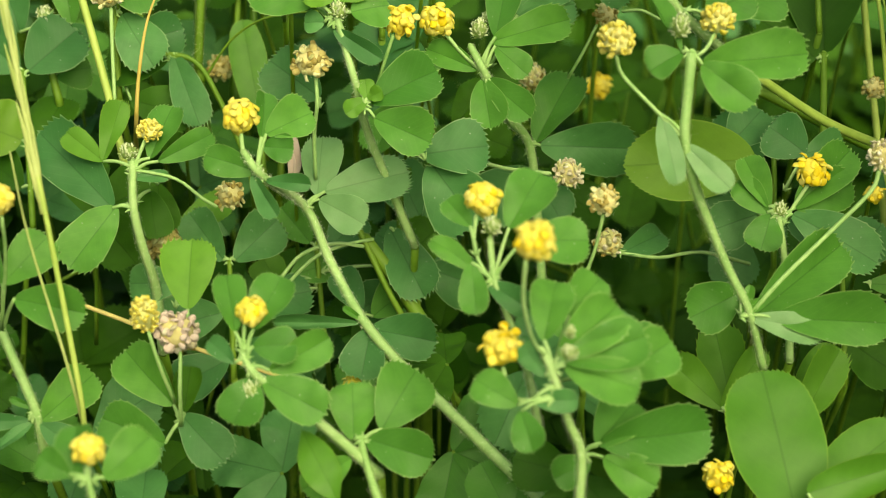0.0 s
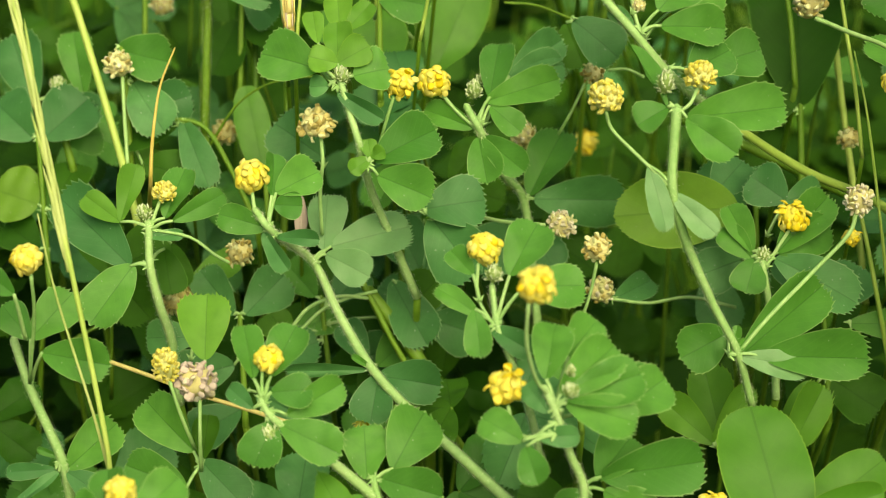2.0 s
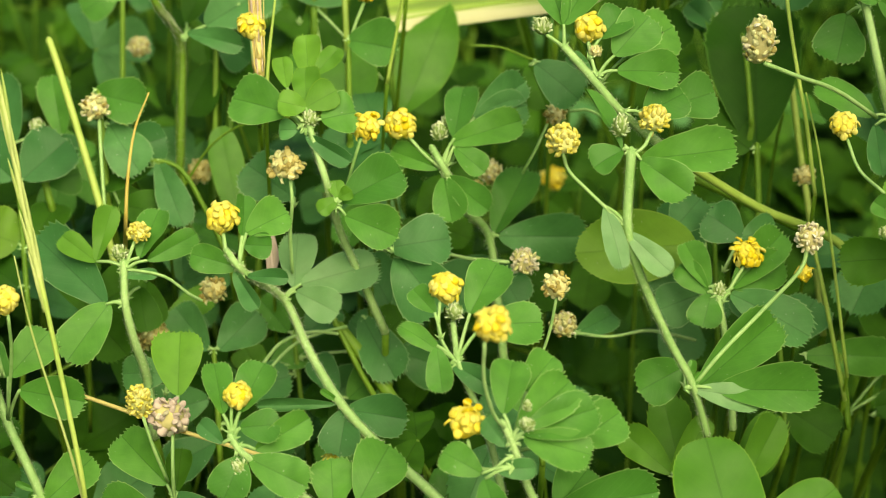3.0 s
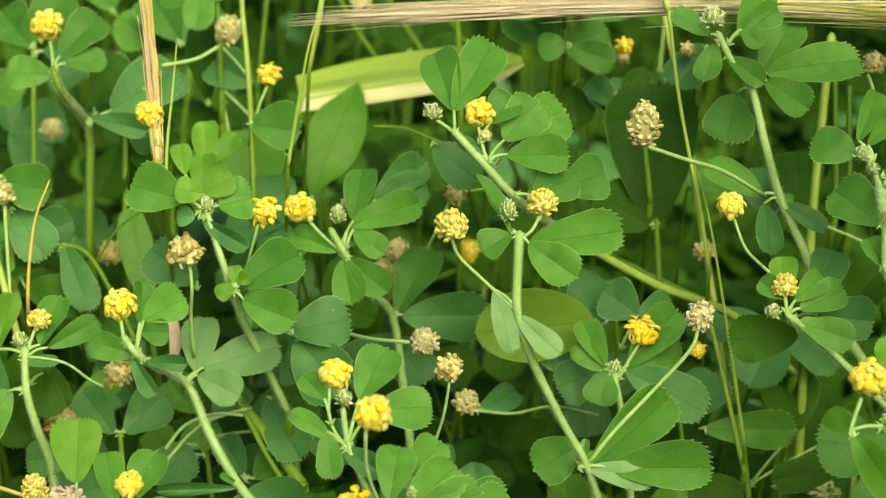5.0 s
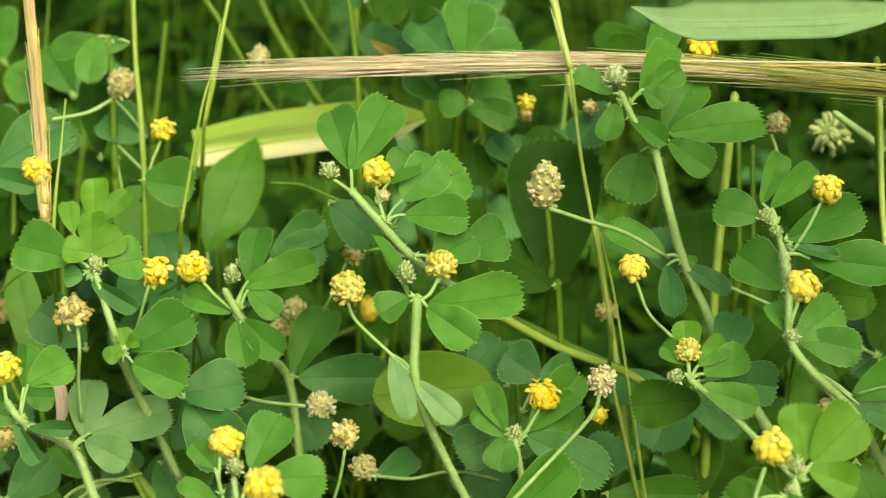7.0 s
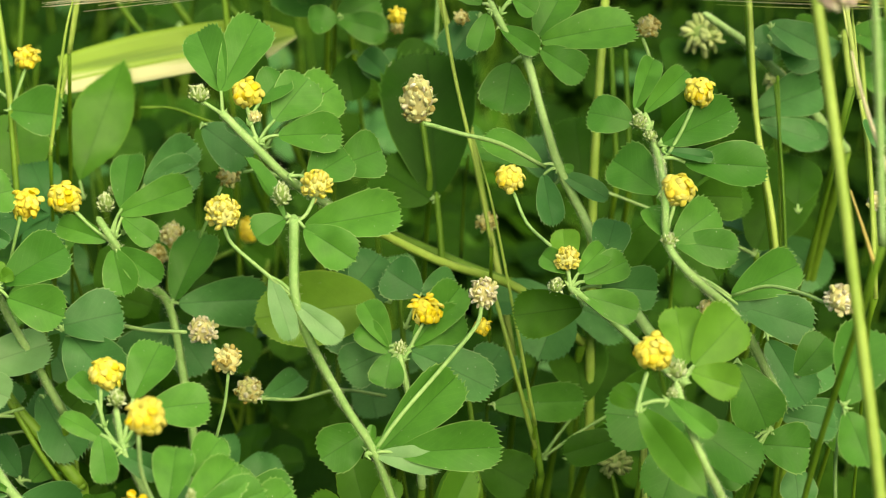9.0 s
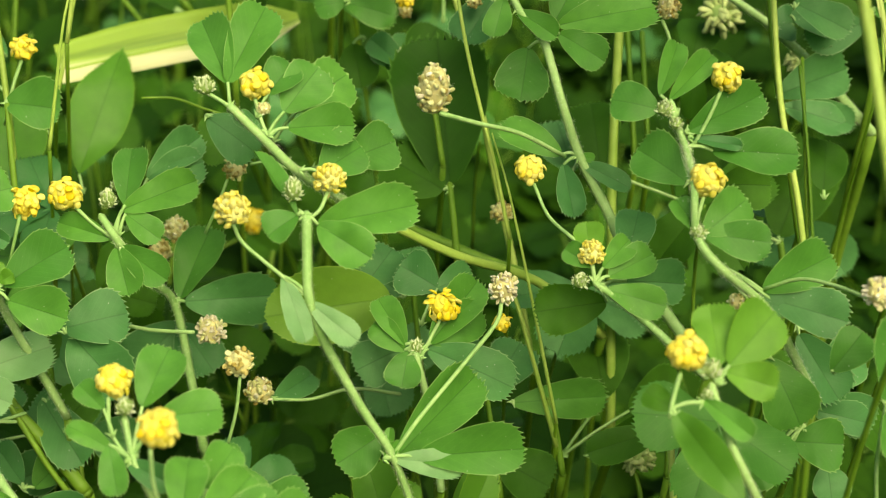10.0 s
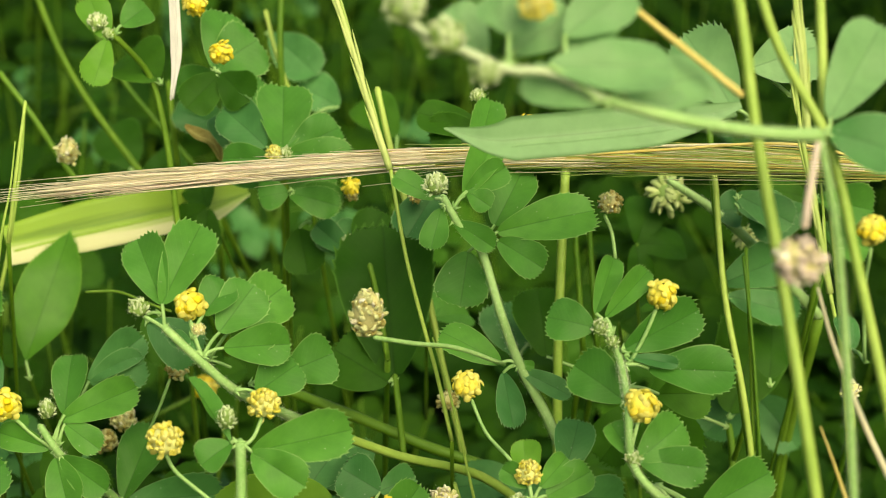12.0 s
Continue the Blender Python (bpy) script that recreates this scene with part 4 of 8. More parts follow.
p = clover((-61.5, 221.1, 0.0), "hairy clover plant with yellow head among grass")
stem(p, [(-67.2, 233.1, 159.8), (-64.7, 229.3, 153.0), (-60.1, 224.1, 143.5), (-59.3, 223.4, 136.1)], 1.38, 1.72, fuzzy=True)
stem(p, [(-59.3, 223.4, 136.1), (-59.5, 241.0, 98.0), (-59.9, 248.4, 40.8), (-60.2, 250.5, -3.0)], 1.72, 0.95, STEMDARK, name="lower_stem")
flower_head(p, "yellow", (-60.3, 220.0, 180.9), 5.1)
stem(p, [(-59.7, 218.8, 178.8), (-60.4, 220.3, 171.1), (-63.2, 223.3, 157.8)], 0.61, 0.61, name="flower_stalk", steps=4)
leaf(p, "green", (-60.1, 224.1, 143.5), (-59.2, 223.3, 142.0), ((-52.0, 228.9, 146.4), 6.9))
leaf(p, "bluish", (-60.1, 223.9, 143.1), (-61.0, 223.3, 142.0), ((-68.7, 223.1, 141.8), 2.8))
leaf(p, "bluish", (-60.1, 223.9, 143.1), (-60.5, 223.1, 141.6), ((-67.8, 218.3, 137.9), 3.0, 20))
leaf(p, "bluish", (-60.1, 223.9, 143.1), (-59.3, 223.1, 141.6), ((-52.5, 219.4, 138.9), 4.8))
stipule(p, (-60.1, 224.1, 143.5), (-63.8, 224.9, 144.8), 1.2)
leaf(p, "green", (-63.3, 224.6, 157.0), (-62.6, 225.2, 164.4), ((-56.8, 231.0, 168.9), 6.7), ((-67.2, 229.6, 167.8), 5.0))
leaf(p, "green", (-63.3, 224.6, 157.0), (-60.5, 222.5, 163.6), ((-50.6, 220.7, 162.3), 6.7))
leaf(p, "green", (-62.5, 221.8, 166.5), (-62.7, 219.7, 175.2), ((-67.0, 222.5, 177.3), 4.0))

p = clover((-11.1, 206.5, 0.0), "low clover plant with yellow head and pale seed heads")
stem(p, [(-27.1, 209.0, 163.2), (-25.3, 207.6, 160.7), (-20.0, 207.6, 155.8), (-15.0, 208.0, 150.4), (-8.7, 208.5, 143.0)], 0.95, 1.74, fuzzy=True)
stem(p, [(-8.7, 208.5, 143.0), (-9.0, 226.1, 102.9), (-9.4, 233.5, 42.9), (-9.6, 235.7, -3.0)], 1.74, 0.96, STEMDARK, name="lower_stem")
flower_head(p, "yellow", (-25.8, 211.8, 168.4), 4.8, (0, -0.25, 1), 0.75)
stem(p, [(-26.7, 210.9, 166.8), (-26.8, 209.8, 164.7), (-26.5, 208.5, 162.3)], 0.61, 0.61, name="flower_stalk", steps=4)
leaf(p, "green", (-26.9, 209.0, 163.3), (-28.0, 210.4, 165.8), ((-29.5, 216.8, 170.7), 4.6, 10))
leaf(p, "green", (-26.5, 209.0, 163.3), (-25.5, 210.5, 166.1), ((-22.0, 216.6, 170.8), 5.9))
leaf(p, "green", (-26.5, 208.6, 162.6), (-25.5, 209.4, 164.0), ((-19.7, 209.6, 164.3), 5.3))
leaf(p, "green", (-26.1, 208.1, 161.6), (-23.3, 207.8, 161.1), ((-15.3, 211.4, 164.0), 5.1, 12))
leaf(p, "green", (-26.1, 207.9, 161.3), (-24.3, 207.2, 160.0), ((-15.9, 203.5, 157.2), 6.2))
leaf(p, "bluish", (-26.5, 208.5, 162.3), (-28.1, 208.3, 162.0), ((-31.7, 211.0, 164.0), 2.9))
leaf(p, "green", (-26.1, 207.9, 161.3), (-25.3, 207.3, 160.2), ((-27.9, 202.5, 156.5), 6.7))
flower_head(p, "bud", (-25.9, 206.5, 158.8), 3.2)
flower_head(p, "mauve", (-38.3, 224.5, 156.8), 7.0, (0, -0.25, 1), 1.0)
flower_head(p, "brown", (-37.4, 226.2, 154.1), 3.9)
flower_head(p, "pale", (-42.4, 223.1, 160.6), 4.4, (0, -0.25, 1), 1.5)
stem(p, [(-37.7, 222.8, 154.2), (-37.8, 220.2, 149.4), (-38.2, 221.1, 142.6)], 0.64, 0.72, name="flower_stalk", steps=4)
stem(p, [(-41.8, 221.7, 158.4), (-40.5, 221.0, 152.9), (-39.0, 221.9, 146.2)], 0.64, 0.64, name="flower_stalk", steps=4)
leaf(p, "green", (-38.3, 221.9, 142.1), (-39.5, 223.4, 144.7), ((-47.4, 230.2, 149.9), 7.2))
leaf(p, "bluish", (-38.3, 222.3, 142.8), (-38.4, 222.7, 143.4), ((-32.0, 217.1, 139.2), 6.9))
leaf(p, "green", (-38.3, 222.3, 142.8), (-40.4, 219.0, 140.9), ((-49.8, 222.1, 143.2), 6.9))
leaf(p, "dull", (-38.8, 225.6, 140.5), (-38.5, 226.1, 141.3), ((-37.9, 231.9, 145.8), 4.4))

p = clover((-43.4, 185.5, 0.0), "small clover plant with a yellow flower head")
stem(p, [(-43.7, 183.5, 163.5), (-43.4, 182.2, 161.1), (-42.4, 180.1, 157.3)], 0.72, 1.01, fuzzy=True)
stem(p, [(-42.4, 180.1, 157.3), (-42.5, 198.6, 113.2), (-42.6, 207.2, 47.2), (-42.8, 210.3, -3.0)], 1.01, 0.56, STEMDARK, name="lower_stem")
flower_head(p, "yellow", (-43.6, 184.5, 165.2), 4.6)
leaf(p, "green", (-43.7, 182.6, 161.7), (-45.4, 182.6, 161.8), ((-45.8, 188.3, 166.1), 5.2))
leaf(p, "green", (-43.0, 182.5, 161.7), (-41.6, 182.7, 162.0), ((-36.3, 187.0, 165.4), 6.0))
leaf(p, "green", (-43.7, 182.6, 161.7), (-45.9, 182.9, 162.4), ((-50.0, 184.8, 163.8), 4.4))

p = clover((-11.2, 207.7, 0.0), "leafy clover plant with broad toothed leaflets")
stem(p, [(-11.4, 209.4, 148.8), (-10.3, 207.3, 144.9), (-8.7, 204.9, 140.6)], 1.14, 1.47, fuzzy=True)
stem(p, [(-8.7, 204.9, 140.6), (-9.0, 223.1, 101.2), (-9.4, 231.3, 42.2), (-9.7, 234.0, -3.0)], 1.47, 0.81, STEMDARK, name="lower_stem")
leaf(p, "green", (-11.4, 209.2, 148.5), (-12.3, 209.3, 148.6), ((-12.7, 215.9, 153.7), 7.0))
leaf(p, "green", (-11.2, 209.2, 148.5), (-8.4, 210.0, 149.9), ((-3.6, 217.1, 155.4), 8.5))
leaf(p, "green", (-11.0, 209.2, 148.5), (-10.7, 209.4, 148.8), ((-1.5, 206.9, 147.0), 6.7))
leaf(p, "green", (-11.5, 208.6, 147.4), (-12.7, 208.1, 146.4), ((-19.2, 204.5, 143.6), 4.9))
leaf(p, "ovate", (-14.0, 199.0, 144.7), (-14.0, 199.4, 145.3), ((-19.4, 207.6, 151.4), 5.3))

p = clover((11.2, 213.0, 0.0), "clover plant with two bright yellow flower heads")
stem(p, [(6.5, 219.1, 175.4), (7.2, 216.2, 170.1), (9.2, 213.7, 165.5), (11.9, 213.6, 156.9), (13.7, 213.0, 147.4)], 0.96, 1.28, fuzzy=True)
stem(p, [(13.7, 213.0, 147.4), (13.4, 230.8, 106.1), (13.0, 238.6, 44.2), (12.7, 241.0, -3.0)], 1.28, 0.71, STEMDARK, name="lower_stem")
flower_head(p, "yellow", (5.6, 221.7, 180.2), 5.5)
stem(p, [(4.6, 220.5, 178.1), (4.4, 218.5, 174.3), (5.6, 217.1, 171.7), (7.4, 216.1, 169.9)], 0.61, 0.61, name="flower_stalk", steps=4)
flower_head(p, "bud", (6.8, 219.0, 177.3), 3.0, (0, -0.25, 1), 1.3)
leaf(p, "green", (7.0, 216.4, 170.4), (9.1, 219.7, 176.6), ((13.6, 226.3, 181.7), 6.9))
leaf(p, "green", (7.0, 216.4, 170.4), (11.0, 218.8, 175.0), ((20.0, 219.0, 175.2), 6.8))
leaf(p, "green", (4.7, 217.9, 173.3), (3.8, 219.9, 176.8), ((0.6, 223.1, 179.2), 3.7))
leaf(p, "green", (7.0, 216.2, 170.1), (4.6, 217.0, 171.5), ((-1.4, 220.8, 174.4), 3.2, 20))
leaf(p, "green", (7.0, 216.2, 170.1), (4.0, 217.5, 172.4), ((4.6, 211.6, 167.9), 4.2))
leaf(p, "bluish", (7.0, 216.2, 170.1), (6.1, 216.2, 170.1), ((12.1, 212.9, 167.6), 3.9))

p = clover((17.9, 194.4, 0.0), "clover plant with toothed leaves and large yellow head")
stem(p, [(12.8, 199.4, 170.2), (14.3, 197.8, 167.2), (16.5, 197.2, 160.2), (18.3, 196.8, 155.4), (18.2, 195.2, 148.4)], 1.06, 1.44, fuzzy=True)
stem(p, [(18.2, 195.2, 148.4), (18.1, 213.0, 106.8), (18.1, 220.6, 44.5), (18.1, 222.9, -3.0)], 1.44, 0.79, STEMDARK, name="lower_stem")
flower_head(p, "yellow", (11.3, 195.3, 188.7), 5.6)
stem(p, [(10.2, 194.0, 186.4), (10.1, 195.0, 179.9), (11.5, 197.0, 173.1), (13.3, 198.9, 169.3)], 0.61, 0.61, name="flower_stalk", steps=4)
flower_head(p, "gold", (7.9, 202.5, 168.6), 5.5)
stem(p, [(8.0, 201.1, 166.0), (8.6, 199.8, 163.7), (10.3, 199.9, 161.8), (14.4, 198.8, 162.9)], 0.65, 0.65, name="flower_stalk", steps=4)
flower_head(p, "bud", (16.1, 195.7, 171.9), 2.7)
flower_head(p, "bud", (16.3, 197.9, 173.7), 1.6, (0, -0.25, 1), 1.6)
leaf(p, "green", (14.3, 198.1, 167.9), (13.1, 199.9, 171.2), ((14.8, 206.5, 176.2), 5.9))
leaf(p, "green", (14.6, 202.3, 165.1), (16.7, 206.5, 170.7), ((21.0, 210.7, 174.0), 5.5))
leaf(p, "green", (14.3, 198.1, 167.9), (15.1, 198.9, 169.3), ((22.8, 204.3, 173.5), 7.0))
leaf(p, "green", (14.3, 197.9, 167.5), (15.8, 198.6, 168.8), ((26.4, 201.2, 170.9), 7.0))
leaf(p, "green", (14.3, 197.9, 167.5), (15.8, 198.3, 168.2), ((25.3, 196.0, 166.5), 6.1))
leaf(p, "green", (15.1, 202.4, 163.2), (23.6, 202.7, 163.8), ((30.6, 206.5, 166.8), 7.2))
leaf(p, "bluish", (14.3, 197.8, 167.2), (13.3, 197.7, 167.1), ((10.5, 201.2, 169.7), 3.8))
leaf(p, "bluish", (14.3, 197.0, 165.9), (11.6, 196.2, 164.2), ((17.5, 196.3, 164.3), 3.2))
leaf(p, "green", (14.2, 196.3, 164.5), (9.7, 195.9, 163.8), ((4.2, 198.8, 165.9), 5.0))
leaf(p, "green", (14.2, 196.3, 164.5), (10.2, 195.6, 163.1), ((11.5, 191.4, 159.9), 4.4))
leaf(p, "green", (19.1, 205.0, 149.5), (21.3, 205.4, 150.4), ((26.5, 210.5, 154.3), 7.3))
leaf(p, "green", (19.1, 205.0, 149.5), (21.8, 205.6, 150.7), ((36.7, 207.1, 151.9), 8.4))
leaf(p, "green", (19.1, 204.8, 149.2), (22.1, 204.6, 149.0), ((29.1, 201.4, 146.5), 6.0))
leaf(p, "green", (19.1, 204.8, 149.2), (20.3, 204.4, 148.4), ((15.4, 202.5, 147.0), 4.9))

p = clover((54.5, 248.8, 0.0), "clover plant with a golden flower head")
stem(p, [(52.5, 254.0, 161.1), (53.6, 250.9, 154.9), (54.6, 246.7, 146.1), (54.8, 243.3, 139.1)], 1.07, 1.46, fuzzy=True)
stem(p, [(54.8, 243.3, 139.1), (54.7, 261.8, 100.1), (54.7, 270.4, 41.7), (54.6, 273.5, -3.0)], 1.46, 0.80, STEMDARK, name="lower_stem")
flower_head(p, "gold", (58.1, 256.3, 166.4), 5.6)
stem(p, [(57.3, 255.3, 164.3), (54.9, 253.8, 161.0), (53.3, 252.7, 158.4)], 0.66, 0.66, name="flower_stalk", steps=4)
leaf(p, "green", (52.5, 253.8, 160.7), (51.2, 254.0, 161.1), ((47.9, 260.7, 166.5), 4.9))
leaf(p, "green", (52.5, 253.5, 160.2), (51.0, 253.6, 160.3), ((46.8, 257.9, 163.7), 4.9))
leaf(p, "green", (52.4, 253.3, 159.8), (51.6, 253.5, 160.1), ((49.7, 249.0, 156.3), 6.1))
flower_head(p, "bud", (53.0, 253.7, 160.7), 2.9)
leaf(p, "green", (52.9, 253.1, 159.3), (55.4, 253.8, 161.0), ((64.7, 257.2, 164.2), 6.9), ((64.8, 261.3, 167.5), 6.9))
leaf(p, "bluish", (53.4, 252.9, 158.9), (54.9, 253.4, 160.2), ((67.6, 247.0, 155.3), 8.3))
leaf(p, "bluish", (53.3, 259.6, 154.4), (51.2, 262.3, 155.2), ((42.7, 267.9, 159.5), 9.1), ((43.9, 260.3, 153.4), 8.2))
leaf(p, "bluish", (55.1, 262.1, 159.7), (58.4, 264.5, 165.1), ((64.6, 265.8, 166.3), 6.1), ((52.8, 268.2, 167.9), 8.1))
leaf(p, "bluish", (46.8, 268.6, 163.5), (46.9, 269.1, 164.4), ((52.5, 273.8, 168.5), 8.2))
flower_head(p, "brown", (75.1, 292.2, 163.7), 4.3)
flower_head(p, "brown", (27.6, 288.8, 179.0), 4.4)
flower_head(p, "gold", (33.0, 356.2, 134.4), 5.9)
stem(p, [(26.0, 288.0, 177.3), (23.7, 286.1, 173.1), (21.4, 286.2, 168.5)], 0.62, 0.62, name="flower_stalk", steps=4)
stem(p, [(30.3, 288.9, 179.5), (33.4, 288.8, 179.7), (36.5, 288.1, 178.4)], 0.62, 0.62, name="flower_stalk", steps=4)

p = clover((94.0, 250.9, 0.0), "tall clover plant with a hairy stem and a tan seed head")
stem(p, [(71.6, 270.5, 215.1), (74.2, 268.0, 210.0), (76.8, 266.5, 207.0), (78.9, 261.9, 197.7), (81.5, 260.6, 189.0), (85.1, 256.6, 180.9), (87.6, 250.0, 174.5), (92.7, 241.8, 166.9), (98.0, 238.2, 160.0)], 1.24, 2.09, fuzzy=True)
stem(p, [(98.0, 238.2, 160.0), (97.5, 257.5, 115.2), (96.9, 267.4, 48.0), (96.4, 271.3, -3.0)], 2.09, 1.15, STEMDARK, name="lower_stem")
flower_head(p, "bud", (69.8, 266.6, 219.1), 4.7)
flower_head(p, "tan", (55.8, 247.6, 208.3), 5.9, (0.05, -0.2, 1), 1.5)
stem(p, [(56.6, 246.0, 205.1), (62.9, 249.5, 201.3), (70.4, 254.7, 196.6), (79.1, 260.7, 189.0)], 0.84, 0.84, name="flower_stalk", steps=4)
leaf(p, "green", (71.9, 270.1, 214.2), (70.3, 270.5, 214.9), ((64.5, 274.3, 217.9), 4.0))
leaf(p, "green", (71.9, 269.9, 213.8), (71.2, 269.8, 213.5), ((68.6, 264.9, 209.4), 4.4))
leaf(p, "green", (73.0, 268.8, 211.6), (73.0, 268.7, 211.4), ((78.5, 264.7, 208.3), 4.0))
leaf(p, "green", (73.1, 269.6, 213.3), (75.1, 270.3, 215.0), ((81.5, 277.2, 220.9), 5.6))
leaf(p, "green", (73.1, 269.6, 213.3), (75.4, 270.6, 215.6), ((82.3, 273.1, 217.9), 5.0))
leaf(p, "green", (73.1, 269.6, 213.3), (75.6, 270.6, 215.6), ((78.8, 268.2, 213.7), 4.2))
leaf(p, "green", (77.4, 269.2, 205.9), (80.6, 271.9, 207.2), ((97.1, 273.2, 208.8), 7.9))
leaf(p, "green", (77.4, 269.2, 205.9), (80.5, 271.3, 206.0), ((87.0, 266.8, 202.5), 6.2))
leaf(p, "green", (78.0, 272.0, 204.8), (80.8, 275.1, 206.8), ((87.5, 282.5, 213.2), 7.7))
leaf(p, "green", (78.8, 275.6, 203.1), (76.7, 277.1, 201.5), ((73.9, 270.0, 195.6), 8.9))
leaf(p, "green", (81.3, 260.6, 189.0), (78.6, 260.9, 189.3), ((70.0, 266.2, 193.4), 5.8))
leaf(p, "bluish", (81.3, 260.5, 188.8), (78.8, 260.2, 187.8), ((78.9, 253.0, 181.9), 4.6))
leaf(p, "bluish", (81.3, 260.5, 188.8), (81.6, 260.1, 187.9), ((88.8, 256.0, 184.8), 3.7))
stipule(p, (81.3, 260.6, 189.0), (83.9, 260.2, 188.3), 1.7)
flower_head(p, "yellow", (71.0, 250.4, 192.5), 5.0)
stem(p, [(71.5, 249.3, 190.3), (72.9, 245.3, 186.6), (75.1, 237.9, 186.1)], 0.63, 0.63, name="flower_stalk", steps=4)
flower_head(p, "pale", (77.6, 236.8, 184.1), 4.3)
stem(p, [(77.6, 236.0, 182.4), (77.7, 235.0, 180.4), (78.2, 234.6, 179.5)], 0.76, 0.76, name="flower_stalk", steps=4)
stem(p, [(77.7, 234.8, 180.0), (82.5, 232.8, 176.2), (87.2, 229.1, 172.4), (92.6, 224.4, 167.6)], 1.08, 1.44, fuzzy=True)
stem(p, [(92.6, 224.4, 167.6), (92.8, 245.2, 120.7), (93.0, 257.4, 50.3), (93.2, 263.0, -3.0)], 1.44, 0.79, STEMDARK, name="lower_stem")
leaf(p, "young", (77.7, 235.0, 180.4), (77.4, 236.0, 182.4), ((77.9, 241.5, 186.9), 4.5))
leaf(p, "green", (77.7, 234.9, 180.1), (77.6, 235.9, 182.2), ((73.9, 238.6, 184.3), 3.6))
leaf(p, "green", (78.0, 234.9, 180.1), (79.2, 235.7, 182.0), ((84.1, 238.8, 184.7), 4.2))
leaf(p, "green", (78.0, 234.8, 180.0), (80.0, 235.1, 180.7), ((87.5, 237.2, 182.7), 5.5))
leaf(p, "green", (78.2, 234.6, 179.5), (79.5, 234.3, 178.9), ((87.9, 231.3, 176.7), 5.3))
leaf(p, "bluish", (79.7, 238.9, 177.1), (83.8, 238.9, 177.4), ((92.8, 237.6, 176.6), 7.1))
leaf(p, "dull", (80.3, 243.3, 174.7), (81.6, 242.0, 172.2), ((70.3, 242.0, 171.8), 8.0))
leaf(p, "bluish", (85.1, 243.7, 175.9), (85.1, 244.5, 177.5), ((89.2, 251.1, 183.2), 6.5))
flower_head(p, "bud", (75.5, 235.1, 180.4), 3.1)

p = clover((81.6, 195.0, 0.0), "clover plant with a bright yellow head on a hairy stem")
stem(p, [(84.8, 199.5, 182.8), (85.9, 196.7, 177.9), (87.6, 193.8, 173.1), (90.8, 193.6, 166.1)], 1.09, 1.40, fuzzy=True)
stem(p, [(90.8, 193.6, 166.1), (89.8, 211.6, 119.6), (88.2, 219.6, 49.8), (87.1, 222.1, -3.0)], 1.40, 0.77, STEMDARK, name="lower_stem")
flower_head(p, "yellow", (82.1, 202.1, 186.8), 5.8)
stem(p, [(80.8, 200.9, 184.1), (79.5, 199.5, 181.1), (78.9, 198.5, 179.1)], 0.73, 0.79, name="flower_stalk", steps=4)
flower_head(p, "bud", (85.1, 200.3, 184.5), 3.3)
flower_head(p, "bud", (84.2, 199.0, 181.7), 2.0)
leaf(p, "young", (85.6, 199.3, 182.8), (86.1, 200.5, 185.2), ((86.6, 207.4, 190.5), 5.9))
leaf(p, "young", (85.6, 199.3, 182.8), (87.4, 200.3, 185.1), ((95.1, 204.9, 189.7), 8.1))
leaf(p, "young", (85.6, 199.3, 182.8), (86.9, 199.9, 184.3), ((93.0, 197.0, 182.8), 5.1))
leaf(p, "green", (85.2, 199.0, 182.1), (83.5, 198.8, 181.1), ((88.9, 193.7, 177.8), 3.6))
leaf(p, "ovate", (83.5, 198.6, 180.7), (79.2, 199.0, 180.1), ((85.9, 187.4, 172.1), 5.7, 25))
leaf(p, "dull", (79.5, 198.4, 179.1), (79.4, 198.9, 180.1), ((76.2, 201.5, 181.7), 4.0))

p = clover((112.9, 229.0, 0.0), "branching clover plant with several bright yellow heads")
stem(p, [(91.7, 245.1, 202.7), (93.1, 242.6, 198.4), (90.9, 230.0, 197.4), (90.6, 226.6, 191.1), (93.3, 224.0, 186.9), (100.7, 226.3, 178.9), (104.9, 226.8, 172.6), (112.3, 229.1, 157.8)], 1.14, 1.58, fuzzy=True)
stem(p, [(112.3, 229.1, 157.8), (112.3, 246.9, 113.6), (112.4, 254.7, 47.3), (112.5, 257.1, -3.0)], 1.58, 0.87, STEMDARK, name="lower_stem")
flower_head(p, "yellow", (100.5, 245.9, 207.0), 5.3)
stem(p, [(99.3, 245.0, 204.9), (97.2, 243.5, 201.5), (94.6, 242.1, 198.0)], 0.67, 0.67, name="flower_stalk", steps=4)
flower_head(p, "yellow", (93.0, 230.0, 198.1), 5.6)
stem(p, [(92.1, 228.9, 195.7), (91.1, 227.8, 193.3), (90.2, 226.6, 190.9)], 0.64, 0.64, name="flower_stalk", steps=4)
flower_head(p, "bud", (90.8, 245.3, 202.8), 3.3)
flower_head(p, "bud", (92.3, 244.0, 200.8), 2.5)
leaf(p, "green", (92.5, 244.6, 201.9), (89.8, 245.5, 202.8), ((83.3, 248.2, 204.1), 7.1))
leaf(p, "green", (92.5, 244.6, 201.9), (90.3, 246.4, 204.7), ((95.0, 253.0, 210.4), 4.0))
leaf(p, "green", (92.5, 244.6, 201.9), (91.7, 245.8, 204.1), ((99.6, 250.5, 208.7), 4.0))
leaf(p, "green", (93.5, 243.1, 199.6), (94.0, 243.2, 199.8), ((106.2, 245.9, 203.5), 6.9))
leaf(p, "green", (93.7, 242.1, 197.7), (97.3, 241.2, 197.1), ((109.9, 238.4, 196.6), 7.6))
leaf(p, "green", (93.2, 239.6, 193.0), (93.2, 239.6, 192.9), ((86.8, 245.6, 196.7), 7.8))
